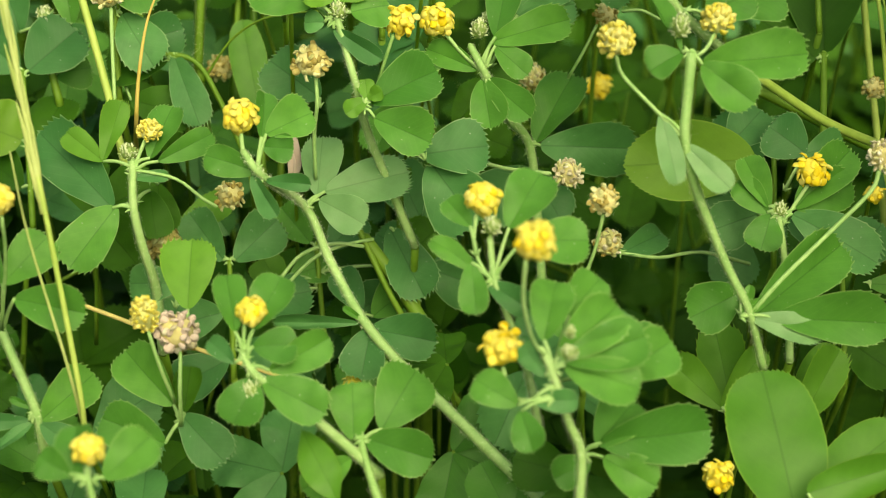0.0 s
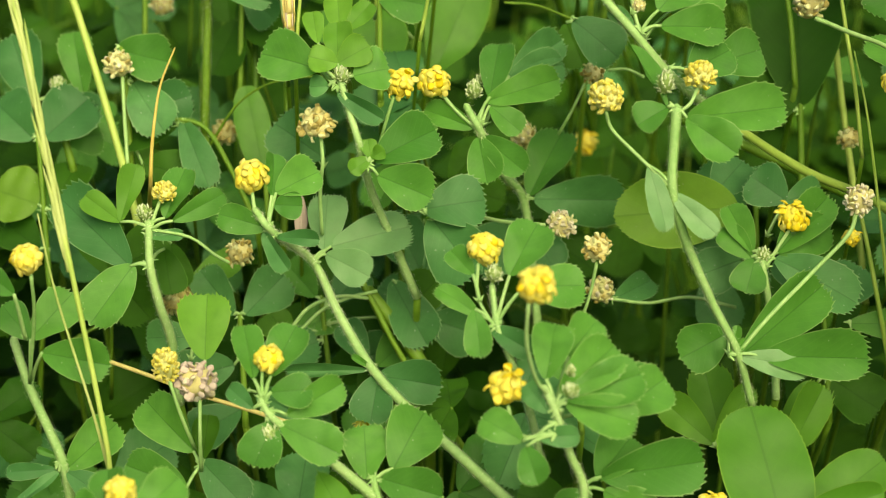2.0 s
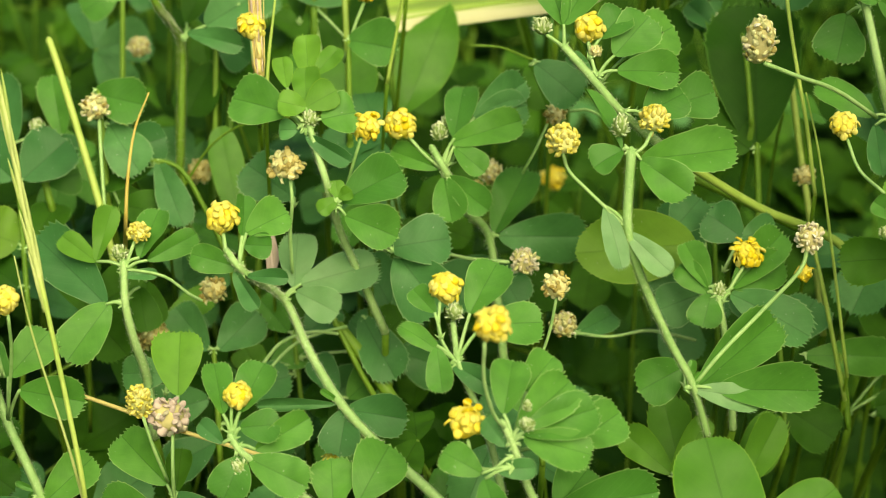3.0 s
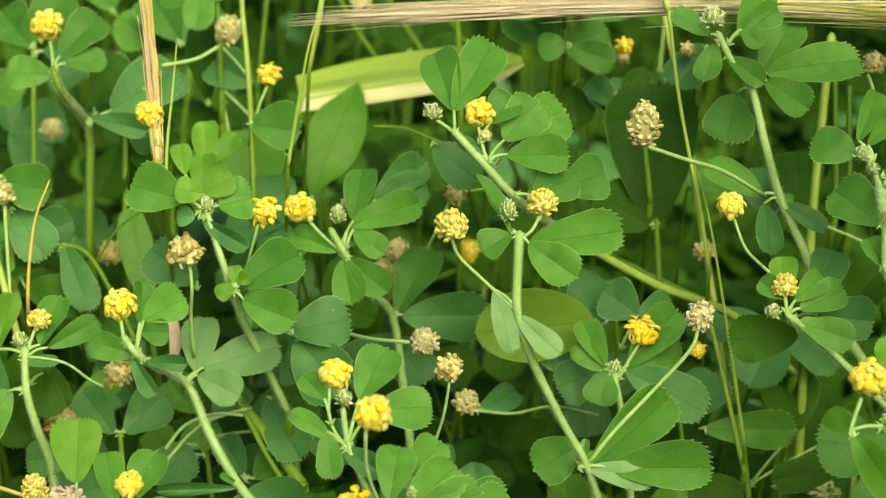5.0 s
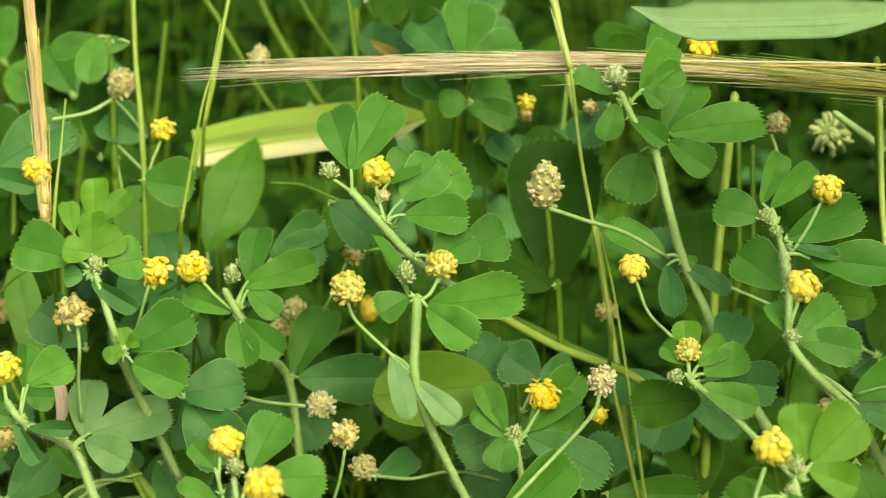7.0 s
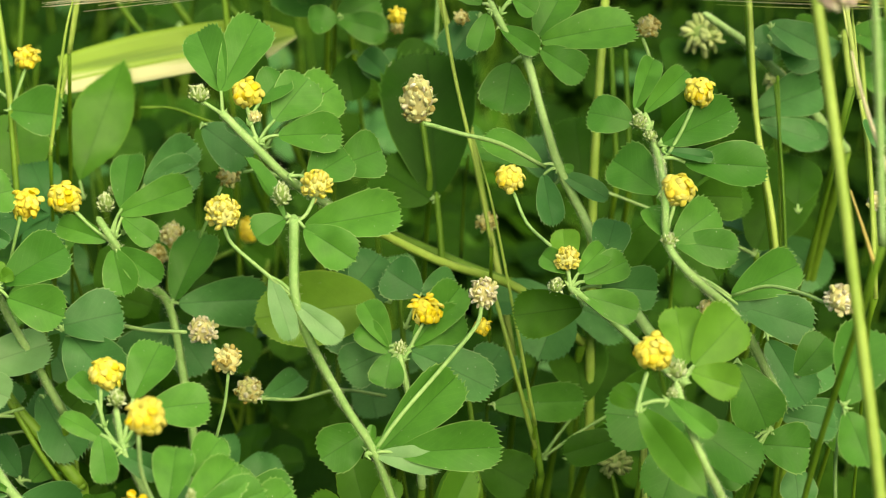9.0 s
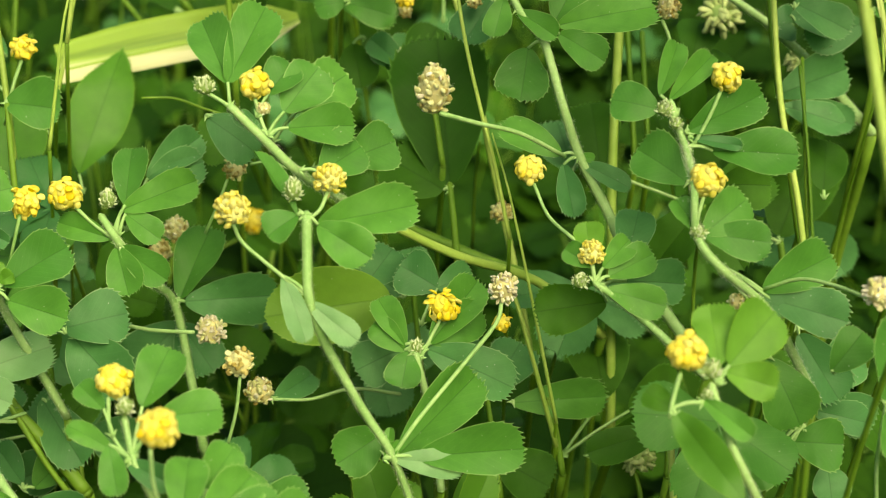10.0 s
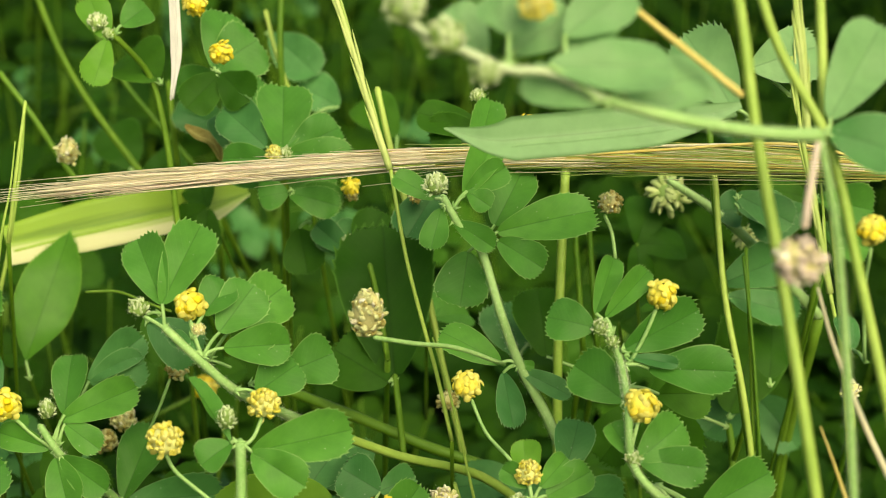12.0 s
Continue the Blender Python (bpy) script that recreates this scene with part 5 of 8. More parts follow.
leaf(p, "bluish", (93.9, 242.7, 198.8), (94.5, 242.5, 198.8), ((101.5, 240.2, 197.9), 2.3))
leaf(p, "dull", (97.0, 250.4, 188.5), (101.9, 250.7, 186.3), ((110.0, 249.2, 186.2), 7.8))
leaf(p, "green", (90.6, 226.6, 191.1), (91.7, 226.5, 191.1), ((100.9, 223.6, 190.1), 6.0), ((99.0, 229.6, 194.4), 6.8))
leaf(p, "green", (90.6, 226.6, 191.1), (90.5, 227.0, 191.7), ((88.8, 231.3, 194.8), 3.9))
flower_head(p, "bud", (90.9, 226.7, 191.2), 3.0)
leaf(p, "green", (96.1, 232.3, 182.2), (102.1, 228.6, 179.2), ((113.6, 231.0, 182.6), 7.2))
leaf(p, "bluish", (96.1, 232.3, 182.2), (103.0, 227.8, 178.1), ((113.6, 222.9, 175.7), 7.6))
leaf(p, "bluish", (96.1, 232.3, 182.2), (99.6, 228.4, 178.2), ((106.1, 225.9, 177.1), 3.5))
stem(p, [(102.3, 228.6, 179.5), (106.3, 225.1, 182.6), (109.2, 218.8, 184.6), (110.7, 211.0, 186.8)], 0.67, 0.67, name="flower_stalk", steps=4)
flower_head(p, "white", (112.7, 210.9, 187.4), 5.1)
flower_head(p, "tan", (98.6, 230.1, 176.8), 3.0)
leaf(p, "green", (111.4, 231.0, 152.4), (108.0, 230.5, 150.4), ((110.3, 236.1, 155.0), 8.3))
leaf(p, "green", (111.4, 231.0, 152.4), (109.5, 230.0, 150.0), ((117.3, 228.2, 149.6), 8.6))
leaf(p, "green", (111.4, 231.0, 152.4), (107.8, 229.6, 148.8), ((101.3, 227.4, 146.2), 6.8))
leaf(p, "dull", (115.0, 238.0, 149.6), (115.0, 238.0, 149.6), ((110.7, 246.9, 155.9), 9.5))
leaf(p, "bluish", (116.2, 238.7, 151.2), (117.3, 239.4, 152.9), ((124.9, 243.7, 157.2), 8.5))
leaf(p, "bluish", (115.3, 236.3, 150.7), (117.3, 236.8, 152.3), ((123.8, 232.5, 149.8), 7.6))
leaf(p, "bluish", (117.2, 231.5, 142.4), (116.4, 232.1, 143.2), ((116.0, 227.5, 139.6), 6.6))

p = clover((107.9, 190.6, 0.0), "clover plant with broad leaves by a grass stalk")
stem(p, [(108.9, 197.0, 178.0), (108.4, 196.9, 169.1), (109.0, 196.2, 159.6)], 0.60, 0.60, name="flower_stalk", steps=4)
leaf(p, "green", (108.9, 197.0, 178.0), (108.9, 197.1, 178.2), ((114.8, 205.3, 185.3), 9.5))
leaf(p, "green", (108.8, 196.8, 177.7), (109.2, 196.5, 177.3), ((110.4, 190.0, 172.5), 7.2))
leaf(p, "green", (110.0, 217.8, 170.3), (108.3, 214.8, 172.6), ((113.4, 216.6, 177.6), 5.9))

p = clover((-44.6, 298.9, 0.0), "upright clover plant with a round yellow head")
stem(p, [(-47.3, 308.1, 199.9), (-45.7, 306.0, 195.5), (-43.1, 314.6, 185.2), (-43.5, 311.6, 174.2), (-44.5, 307.2, 160.4)], 1.38, 1.91, STEMDARK, fuzzy=True)
stem(p, [(-44.5, 307.2, 160.4), (-44.5, 324.1, 115.5), (-44.5, 330.5, 48.1), (-44.5, 331.9, -3.0)], 1.91, 1.05, STEMDARK, name="lower_stem")
flower_head(p, "yellow", (-48.1, 311.6, 207.1), 6.6)
stem(p, [(-47.6, 310.3, 204.4), (-47.3, 309.3, 202.3), (-47.2, 308.1, 199.9)], 0.81, 0.90, name="flower_stalk", steps=4)
leaf(p, "green", (-47.0, 308.1, 199.8), (-45.8, 309.0, 201.7), ((-38.6, 315.5, 207.3), 7.9))
leaf(p, "green", (-47.0, 307.9, 199.4), (-44.8, 308.3, 200.5), ((-37.4, 308.4, 200.8), 5.0))
leaf(p, "green", (-47.0, 307.7, 198.9), (-47.7, 307.6, 198.6), ((-55.9, 308.4, 199.0), 6.9))
leaf(p, "bluish", (-41.1, 303.1, 189.8), (-40.3, 303.6, 191.1), ((-30.2, 301.1, 189.3), 4.3))
leaf(p, "bluish", (-42.1, 308.7, 187.6), (-37.7, 311.6, 189.4), ((-25.8, 317.6, 194.7), 11.0))
leaf(p, "dull", (-42.2, 318.8, 185.5), (-42.5, 321.4, 186.3), ((-38.0, 330.8, 194.1), 7.2))
flower_head(p, "tan", (-55.8, 345.3, 172.5), 5.3)
flower_head(p, "tan", (-15.1, 324.7, 200.2), 6.0, (0, -0.25, 1), 1.15)
stem(p, [(-17.2, 323.4, 197.4), (-21.5, 319.7, 196.3), (-27.3, 314.8, 197.0)], 0.85, 0.85, name="flower_stalk", steps=4)
flower_head(p, "tan", (11.3, 340.2, 199.2), 4.9, (0, -0.25, 1), 1.25)
leaf(p, "ovate", (-0.1, 320.3, 161.9), (-0.5, 321.9, 165.2), ((9.8, 339.9, 182.9), 11.8))
leaf(p, "broad", (-12.0, 312.7, 168.4), (-12.7, 313.4, 169.7), ((-10.8, 324.6, 178.9), 12.5))
leaf(p, "broad", (-12.4, 314.6, 167.6), (-6.7, 314.3, 167.4), ((-15.7, 319.7, 171.6), 5.7))

p = clover((98.8, 297.1, 0.0), "clover plant with brown seed heads in dense meadow")
stalk([(90.2, 268.3, 124.9), (92.7, 280.3, 154.7), (94.4, 287.5, 172.3), (96.9, 295.2, 188.4), (99.3, 301.9, 202.6)], 2.11, 1.90, GRASS, [(86.1, 303.3, -3.0), (88.2, 299.8, 61.0), (89.2, 285.1, 92.9), (90.2, 268.3, 124.9)])
stalk([(103.0, 302.5, 164.8), (103.5, 309.2, 178.8), (103.9, 314.4, 189.8)], 1.33, 1.22, GRASSDARK, [(100.6, 326.0, -3.0), (101.8, 328.2, 80.9), (102.4, 316.4, 122.8), (103.0, 302.5, 164.8)])
stalk([(105.7, 302.3, 164.7), (106.2, 309.0, 178.7), (106.6, 313.3, 187.7)], 1.33, 1.22, GRASSDARK, [(103.3, 325.9, -3.0), (104.5, 328.1, 80.9), (105.1, 316.2, 122.8), (105.7, 302.3, 164.7)])
flower_head(p, "brown", (71.8, 299.4, 202.0), 3.1)
flower_head(p, "brown", (104.3, 289.3, 201.7), 4.3)
stem(p, [(103.0, 288.4, 199.7), (103.9, 287.0, 196.9), (103.6, 283.4, 194.0)], 0.70, 0.70, name="flower_stalk", steps=4)
flower_head(p, "gold", (88.9, 286.2, 217.9), 5.4)
flower_head(p, "brown", (63.5, 325.6, 191.1), 2.9)
leaf(p, "green", (48.4, 322.6, 195.3), (49.0, 322.8, 195.7), ((41.2, 328.9, 200.5), 10.2), ((46.2, 333.7, 204.6), 10.1))
leaf(p, "green", (48.4, 322.6, 195.3), (51.2, 322.2, 194.7), ((61.0, 319.6, 192.8), 6.3), ((60.0, 325.2, 197.4), 8.0))
leaf(p, "dull", (55.1, 322.2, 187.9), (52.8, 321.8, 187.0), ((53.2, 314.9, 181.3), 7.9))
leaf(p, "bluish", (59.8, 314.4, 186.0), (58.6, 314.0, 185.0), ((63.7, 318.5, 188.9), 5.6), ((56.8, 317.0, 187.5), 4.4))
leaf(p, "bluish", (92.7, 302.2, 167.9), (90.4, 301.3, 166.0), ((89.7, 310.0, 173.1), 11.0))

p = clover((135.8, 242.6, 0.0), "clover plant by grass stalks with a yellow flower head")
flower_head(p, "yellow", (122.0, 220.7, 227.5), 4.7)
stem(p, [(121.5, 219.6, 225.2), (121.8, 221.2, 217.4), (122.7, 221.1, 206.5)], 0.59, 0.59, name="flower_stalk", steps=4)
leaf(p, "bluish", (122.7, 221.1, 206.5), (128.5, 238.4, 197.8), ((128.2, 242.9, 201.3), 4.3))
flower_head(p, "white", (134.7, 251.9, 181.9), 3.7)
flower_head(p, "mauve", (94.1, 176.8, 248.2), 6.1, (0, -0.25, 1), 0.9)
stem(p, [(95.1, 178.4, 251.6), (97.7, 183.5, 255.7), (99.8, 187.7, 258.0)], 1.0, 0.95, DEAD, name="flower_stalk", steps=4)
flower_head(p, "pod", (123.1, 316.6, 188.4), 9.1, (0, -0.25, 1), 0.8)
flower_head(p, "pod", (138.7, 315.5, 178.1), 5.5, (0, -0.25, 1), 0.8)
flower_head(p, "tan", (103.9, 289.2, 201.6), 3.9, (0, -0.25, 1), 1.2)
stem(p, [(119.0, 302.8, 198.1), (126.3, 300.0, 192.9), (134.2, 297.0, 185.3), (144.8, 291.1, 173.0)], 1.44, 2.26, fuzzy=True)
stem(p, [(144.8, 291.1, 173.0), (143.8, 303.5, 124.6), (142.3, 303.1, 51.9), (141.2, 299.7, -3.0)], 2.26, 1.24, STEMDARK, name="lower_stem")
leaf(p, "bluish", (125.3, 300.4, 193.4), (126.7, 299.7, 192.4), ((131.4, 299.2, 192.7), 7.3))
leaf(p, "bluish", (129.4, 293.5, 194.5), (128.6, 294.6, 196.3), ((137.2, 292.0, 195.4), 7.2))
leaf(p, "pale", (126.8, 266.0, 228.5), (119.5, 264.6, 234.5), ((130.7, 265.6, 236.8), 9.3))
leaf(p, "pale", (113.2, 246.2, 234.2), (110.9, 247.2, 235.4), ((106.9, 258.6, 243.8), 8.7))
leaf(p, "pale", (108.7, 202.8, 243.6), (107.7, 204.0, 252.2), ((117.1, 212.6, 260.1), 7.8))
leaf(p, "bluish", (106.2, 201.6, 251.5), (106.8, 201.6, 251.6), ((114.7, 197.8, 249.7), 7.6))

p = clover((99.9, 184.0, 0.0), "clover plant close by, leaning in front of the grass")
stem(p, [(99.5, 186.8, 258.1), (93.1, 187.2, 258.9), (83.5, 187.8, 261.3), (76.0, 188.4, 263.9)], 1.75, 1.35, fuzzy=True)
stem(p, [(76.0, 188.4, 263.9), (70.0, 190.2, 267.0), (65.0, 189.6, 268.2), (60.4, 189.8, 270.7), (55.8, 190.7, 273.3), (52.7, 192.3, 277.4)], 1.05, 0.95, PALESTEM, fuzzy=True)
stem(p, [(99.5, 186.8, 258.1), (101.3, 184.1, 246.7), (102.8, 180.8, 227.7), (103.5, 178.1, 213.8)], 0.99, 1.12, fuzzy=True)
stem(p, [(103.5, 178.1, 213.8), (103.1, 196.6, 154.0), (102.5, 205.3, 64.1), (102.1, 208.5, -3.0)], 1.12, 0.62, STEMDARK, name="lower_stem")
leaf(p, "pale", (76.0, 188.1, 263.8), (74.9, 188.2, 263.7), ((67.3, 192.2, 265.8), 4.6))
leaf(p, "pale", (74.8, 188.4, 264.0), (69.7, 190.2, 268.0), ((83.3, 189.6, 266.9), 6.7))
leaf(p, "pale", (71.9, 191.7, 264.9), (72.9, 195.9, 269.1), ((80.8, 199.0, 272.6), 6.8))
leaf(p, "pale", (65.3, 189.9, 268.2), (65.9, 192.5, 271.1), ((70.6, 196.6, 275.0), 6.6), ((64.2, 196.2, 273.8), 4.3))
leaf(p, "pale", (72.7, 195.1, 265.5), (73.4, 195.3, 265.9), ((77.7, 198.9, 271.1), 6.0))
leaf(p, "pale", (67.3, 197.7, 266.4), (67.3, 197.9, 266.7), ((74.6, 200.1, 270.2), 6.0))
leaf(p, "pale", (64.9, 200.3, 266.0), (64.9, 200.2, 266.0), ((61.9, 203.9, 270.7), 5.3))
leaf(p, "pale", (78.3, 195.3, 261.2), (79.9, 195.2, 261.3), ((86.4, 193.8, 259.9), 4.4))
leaf(p, "pale", (78.0, 195.3, 260.8), (79.3, 195.4, 261.4), ((89.8, 197.5, 262.3), 7.0))
flower_head(p, "bud", (58.6, 189.7, 272.1), 5.0)
flower_head(p, "bud", (54.6, 191.9, 275.1), 5.3)
flower_head(p, "pale", (68.5, 190.5, 274.7), 4.2)
flower_head(p, "bud", (62.7, 189.2, 268.1), 3.9)
blade = thing("broad_grass_leaf", (111.7, 238.9, 232.9), "broad green leaf, coloured pale for sky reflection, pointing across the meadow", "grass leaf")
ribbon(blade, [(111.4, 245.6, 236.8), (105.1, 245.0, 235.9), (97.5, 244.9, 235.4), (89.0, 244.2, 235.6), (80.9, 244.4, 235.6), (74.3, 244.5, 235.8), (67.9, 246.4, 237.4)], 6.42, HERB, ends=(0.15, 0.02))

p = clover((27.9, 325.0, 0.0), "clover plant with golden heads behind a dry grass spike")
stem(p, [(22.5, 328.1, 226.3), (28.0, 331.5, 216.9), (29.7, 329.2, 208.7), (30.3, 325.6, 197.6), (30.4, 322.0, 184.1)], 1.21, 1.41, STEMDARK)
stem(p, [(30.4, 322.0, 184.1), (30.1, 340.2, 132.5), (29.7, 348.5, 55.2), (29.4, 351.2, -3.0)], 1.41, 0.78, STEMDARK, name="lower_stem")
flower_head(p, "gold", (40.9, 318.9, 224.5), 4.4)
flower_head(p, "gold", (37.5, 327.9, 230.9), 4.6)
flower_head(p, "bud", (20.0, 329.5, 228.2), 4.2)
flower_head(p, "bud", (21.7, 328.3, 226.3), 2.6)
leaf(p, "young", (22.5, 328.1, 226.3), (21.4, 327.9, 225.4), ((18.2, 321.1, 219.7), 5.6), ((19.1, 334.9, 230.7), 6.1))
leaf(p, "green", (23.0, 328.0, 226.3), (24.2, 328.5, 227.6), ((29.0, 330.9, 230.1), 6.1))
leaf(p, "dull", (30.1, 330.1, 215.0), (29.7, 330.7, 216.0), ((24.6, 336.4, 219.8), 11.6))
leaf(p, "green", (39.8, 326.4, 217.7), (40.0, 326.9, 218.6), ((48.2, 330.0, 222.1), 11.3), ((43.3, 335.8, 226.0), 8.2))
leaf(p, "dull", (39.8, 326.4, 217.7), (40.9, 326.2, 217.7), ((34.1, 322.0, 213.4), 7.2), ((45.2, 320.7, 213.9), 7.3))

p = clover((49.0, 311.9, 0.0), "clover plant behind a dry grass spike")
stem(p, [(50.1, 313.2, 206.6), (50.6, 318.0, 202.8), (51.0, 320.9, 199.7)], 1.11, 1.21, STEMDARK)
stem(p, [(51.0, 320.9, 199.7), (50.7, 337.8, 143.8), (50.4, 344.0, 59.9), (50.2, 345.3, -3.0)], 1.21, 0.67, STEMDARK, name="lower_stem")
leaf(p, "green", (50.0, 312.8, 205.7), (50.1, 313.2, 206.6), ((51.9, 323.5, 214.9), 10.1))
leaf(p, "green", (50.0, 313.0, 206.1), (51.1, 313.1, 206.6), ((60.7, 315.3, 209.6), 8.1), ((61.9, 310.5, 206.0), 6.2))
leaf(p, "green", (49.5, 312.9, 205.7), (48.0, 313.2, 205.7), ((39.5, 314.8, 205.9), 5.1))
leaf(p, "bluish", (49.5, 312.9, 205.7), (47.2, 314.2, 207.6), ((40.6, 322.0, 212.8), 8.2))
flower_head(p, "pale", (48.6, 313.4, 206.5), 3.4)
flower_head(p, "bud", (50.6, 313.1, 206.4), 3.0)
leaf(p, "green", (51.7, 314.3, 198.1), (50.7, 314.5, 198.1), ((59.3, 310.5, 196.2), 5.7), ((45.5, 314.6, 197.5), 6.2))
flower_head(p, "bud", (61.1, 312.8, 187.4), 3.5)
flower_head(p, "gold", (62.4, 317.4, 196.6), 3.7)
leaf(p, "bluish", (61.2, 312.3, 186.4), (61.1, 311.9, 185.5), ((55.7, 317.5, 189.2), 5.3), ((63.3, 306.9, 181.9), 6.3))
leaf(p, "green", (78.9, 286.7, 208.8), (79.5, 287.4, 210.5), ((85.2, 297.6, 219.1), 5.7))
flower_head(p, "bud", (84.5, 306.8, 216.6), 3.0)
leaf(p, "dull", (85.1, 307.7, 207.4), (85.3, 308.6, 209.2), ((76.2, 309.5, 208.7), 8.2), ((74.9, 313.4, 211.6), 7.2))
stalk([(-50.8, 214.3, 144.6), (-51.2, 215.3, 154.9), (-54.4, 222.1, 175.5), (-56.3, 226.3, 185.2), (-58.4, 231.2, 196.3), (-60.6, 236.6, 206.1), (-62.1, 240.4, 213.2)], 0.96, 0.80, GRASS, [(-48.5, 263.4, -3.0), (-49.7, 252.8, 70.8), (-50.2, 234.6, 107.7), (-50.8, 214.3, 144.6)])
stalk([(-51.2, 215.5, 146.8), (-52.8, 216.5, 157.0), (-57.1, 221.4, 174.2), (-59.1, 225.2, 185.4)], 0.64, 0.24, SPIKE, [(-41.9, 264.5, -3.0), (-46.5, 254.0, 71.9), (-48.8, 235.7, 109.3), (-51.2, 215.5, 146.8)])
stalk([(-53.0, 276.5, 150.0), (-55.0, 280.4, 161.3), (-58.3, 286.6, 172.6), (-63.0, 294.7, 187.4), (-64.9, 297.6, 192.6)], 1.58, 1.48, GRASS, [(-42.5, 310.7, -3.0), (-47.7, 307.6, 73.5), (-50.4, 293.0, 111.7), (-53.0, 276.5, 150.0)])
stalk([(-51.6, 277.3, 158.4), (-49.1, 266.2, 169.3), (-48.1, 267.4, 177.9), (-46.7, 271.5, 185.4), (-44.1, 274.6, 191.1)], 1.02, 0.28, STRAW, [(-66.4, 397.6, -3.0), (-59.0, 351.4, 77.7), (-55.3, 315.4, 118.1), (-51.6, 277.3, 158.4)])
stalk([(-46.0, 318.1, 151.3), (-46.2, 325.0, 163.9), (-45.8, 332.4, 177.4)], 1.76, 1.76, GRASSDARK, [(-44.8, 340.1, -3.0), (-45.4, 343.1, 74.1), (-45.7, 331.6, 112.7), (-46.0, 318.1, 151.3)])
stalk([(-35.6, 321.7, 158.0), (-35.8, 327.0, 167.6), (-35.3, 332.3, 177.3)], 1.54, 1.32, GRASSDARK, [(-34.4, 342.2, -3.0), (-35.0, 346.0, 77.5), (-35.3, 334.8, 117.7), (-35.6, 321.7, 158.0)])
stalk([(-31.5, 312.3, 130.4), (-30.0, 324.1, 152.0), (-30.2, 336.9, 175.5)], 1.56, 1.34, GRASSDARK, [(-35.0, 338.9, -3.0), (-33.2, 339.6, 63.7), (-32.3, 327.0, 97.1), (-31.5, 312.3, 130.4)])
stalk([(81.8, 288.3, 150.9), (70.6, 290.9, 155.5), (58.9, 296.8, 159.7), (45.5, 306.3, 162.4)], 2.32, 2.32, STEMDARK)
stalk([(-10.7, 304.1, 172.4), (-10.8, 309.8, 186.5), (-11.2, 315.4, 198.3), (-11.7, 319.2, 206.2), (-11.8, 324.9, 218.0)], 1.41, 1.09, GRASS, [(-10.3, 331.4, -3.0), (-10.5, 331.7, 84.7), (-10.6, 318.9, 128.5), (-10.7, 304.1, 172.4)])
stalk([(-3.1, 286.3, 186.9), (-1.3, 287.9, 195.0), (1.4, 291.2, 206.7), (3.5, 294.1, 213.0), (5.2, 297.5, 220.2)], 0.81, 0.30, GRASS, [(-19.7, 326.7, -3.0), (-11.4, 320.5, 92.0), (-7.2, 304.4, 139.4), (-3.1, 286.3, 186.9)])
stalk([(-23.9, 271.2, 188.2), (-23.0, 274.4, 197.4), (-21.9, 277.7, 204.4), (-20.7, 281.7, 212.7)], 0.88, 0.29, GRASS, [(-31.9, 299.5, -3.0), (-27.9, 299.3, 92.6), (-25.9, 286.3, 140.4), (-23.9, 271.2, 188.2)])
stalk([(80.0, 286.5, 132.0), (78.2, 295.2, 150.0), (76.0, 302.9, 166.0), (73.5, 313.1, 187.0), (70.9, 319.5, 200.0), (69.3, 325.3, 212.1)], 1.55, 1.33, GRASS, [(85.3, 315.9, -3.0), (82.7, 315.2, 64.5), (81.3, 301.8, 98.2), (80.0, 286.5, 132.0)])
stalk([(76.8, 254.8, 141.9), (73.7, 261.0, 163.8), (71.3, 266.7, 180.0), (69.3, 271.2, 189.4)], 0.79, 0.30, GRASS, [(84.8, 293.8, -3.0), (80.8, 288.3, 69.4), (78.8, 272.6, 105.7), (76.8, 254.8, 141.9)])
stalk([(77.2, 256.4, 136.0), (73.6, 262.8, 153.6), (71.6, 267.3, 162.8)], 1.01, 0.81, GRASS, [(88.1, 291.8, -3.0), (82.7, 288.1, 66.5), (79.9, 273.3, 101.3), (77.2, 256.4, 136.0)])
stalk([(32.0, 361.5, 184.6), (31.9, 362.8, 191.9), (32.0, 367.0, 200.8)], 1.48, 1.48, GRASSDARK, [(33.1, 403.3, -3.0), (32.6, 396.4, 90.8), (32.3, 379.9, 137.7), (32.0, 361.5, 184.6)])
stalk([(-12.3, 354.7, 176.1), (-10.5, 359.9, 187.1), (-8.6, 365.7, 199.2)], 1.47, 1.22, GRASSDARK, [(-23.8, 376.5, -3.0), (-18.0, 379.6, 86.5), (-15.2, 368.2, 131.3), (-12.3, 354.7, 176.1)])
stalk([(-40.4, 321.8, 139.7), (-39.6, 331.0, 158.8), (-39.5, 337.1, 171.6)], 3.07, 3.07, GRASSDARK, [(-42.6, 350.1, -3.0), (-41.5, 350.0, 68.3), (-40.9, 336.9, 104.0), (-40.4, 321.8, 139.7)])
stalk([(98.7, 154.6, 180.1), (98.6, 164.4, 196.6), (98.2, 173.3, 211.6), (97.7, 179.4, 223.2), (97.1, 188.8, 239.0), (96.3, 197.7, 253.8), (96.3, 205.0, 265.8), (95.6, 208.5, 272.3)], 1.71, 1.58, GRASS, [(99.4, 167.4, -3.0), (99.0, 175.0, 88.5), (98.9, 165.8, 134.3), (98.7, 154.6, 180.1)])
stalk([(115.6, 163.7, 176.6), (113.4, 175.0, 198.0), (111.2, 186.1, 218.7), (109.2, 195.3, 235.7), (107.4, 202.5, 249.1), (102.7, 208.7, 259.6), (100.4, 213.8, 268.8)], 1.63, 1.36, GRASS, [(122.7, 180.9, -3.0), (119.1, 186.3, 86.8), (117.4, 176.0, 131.7), (115.6, 163.7, 176.6)])
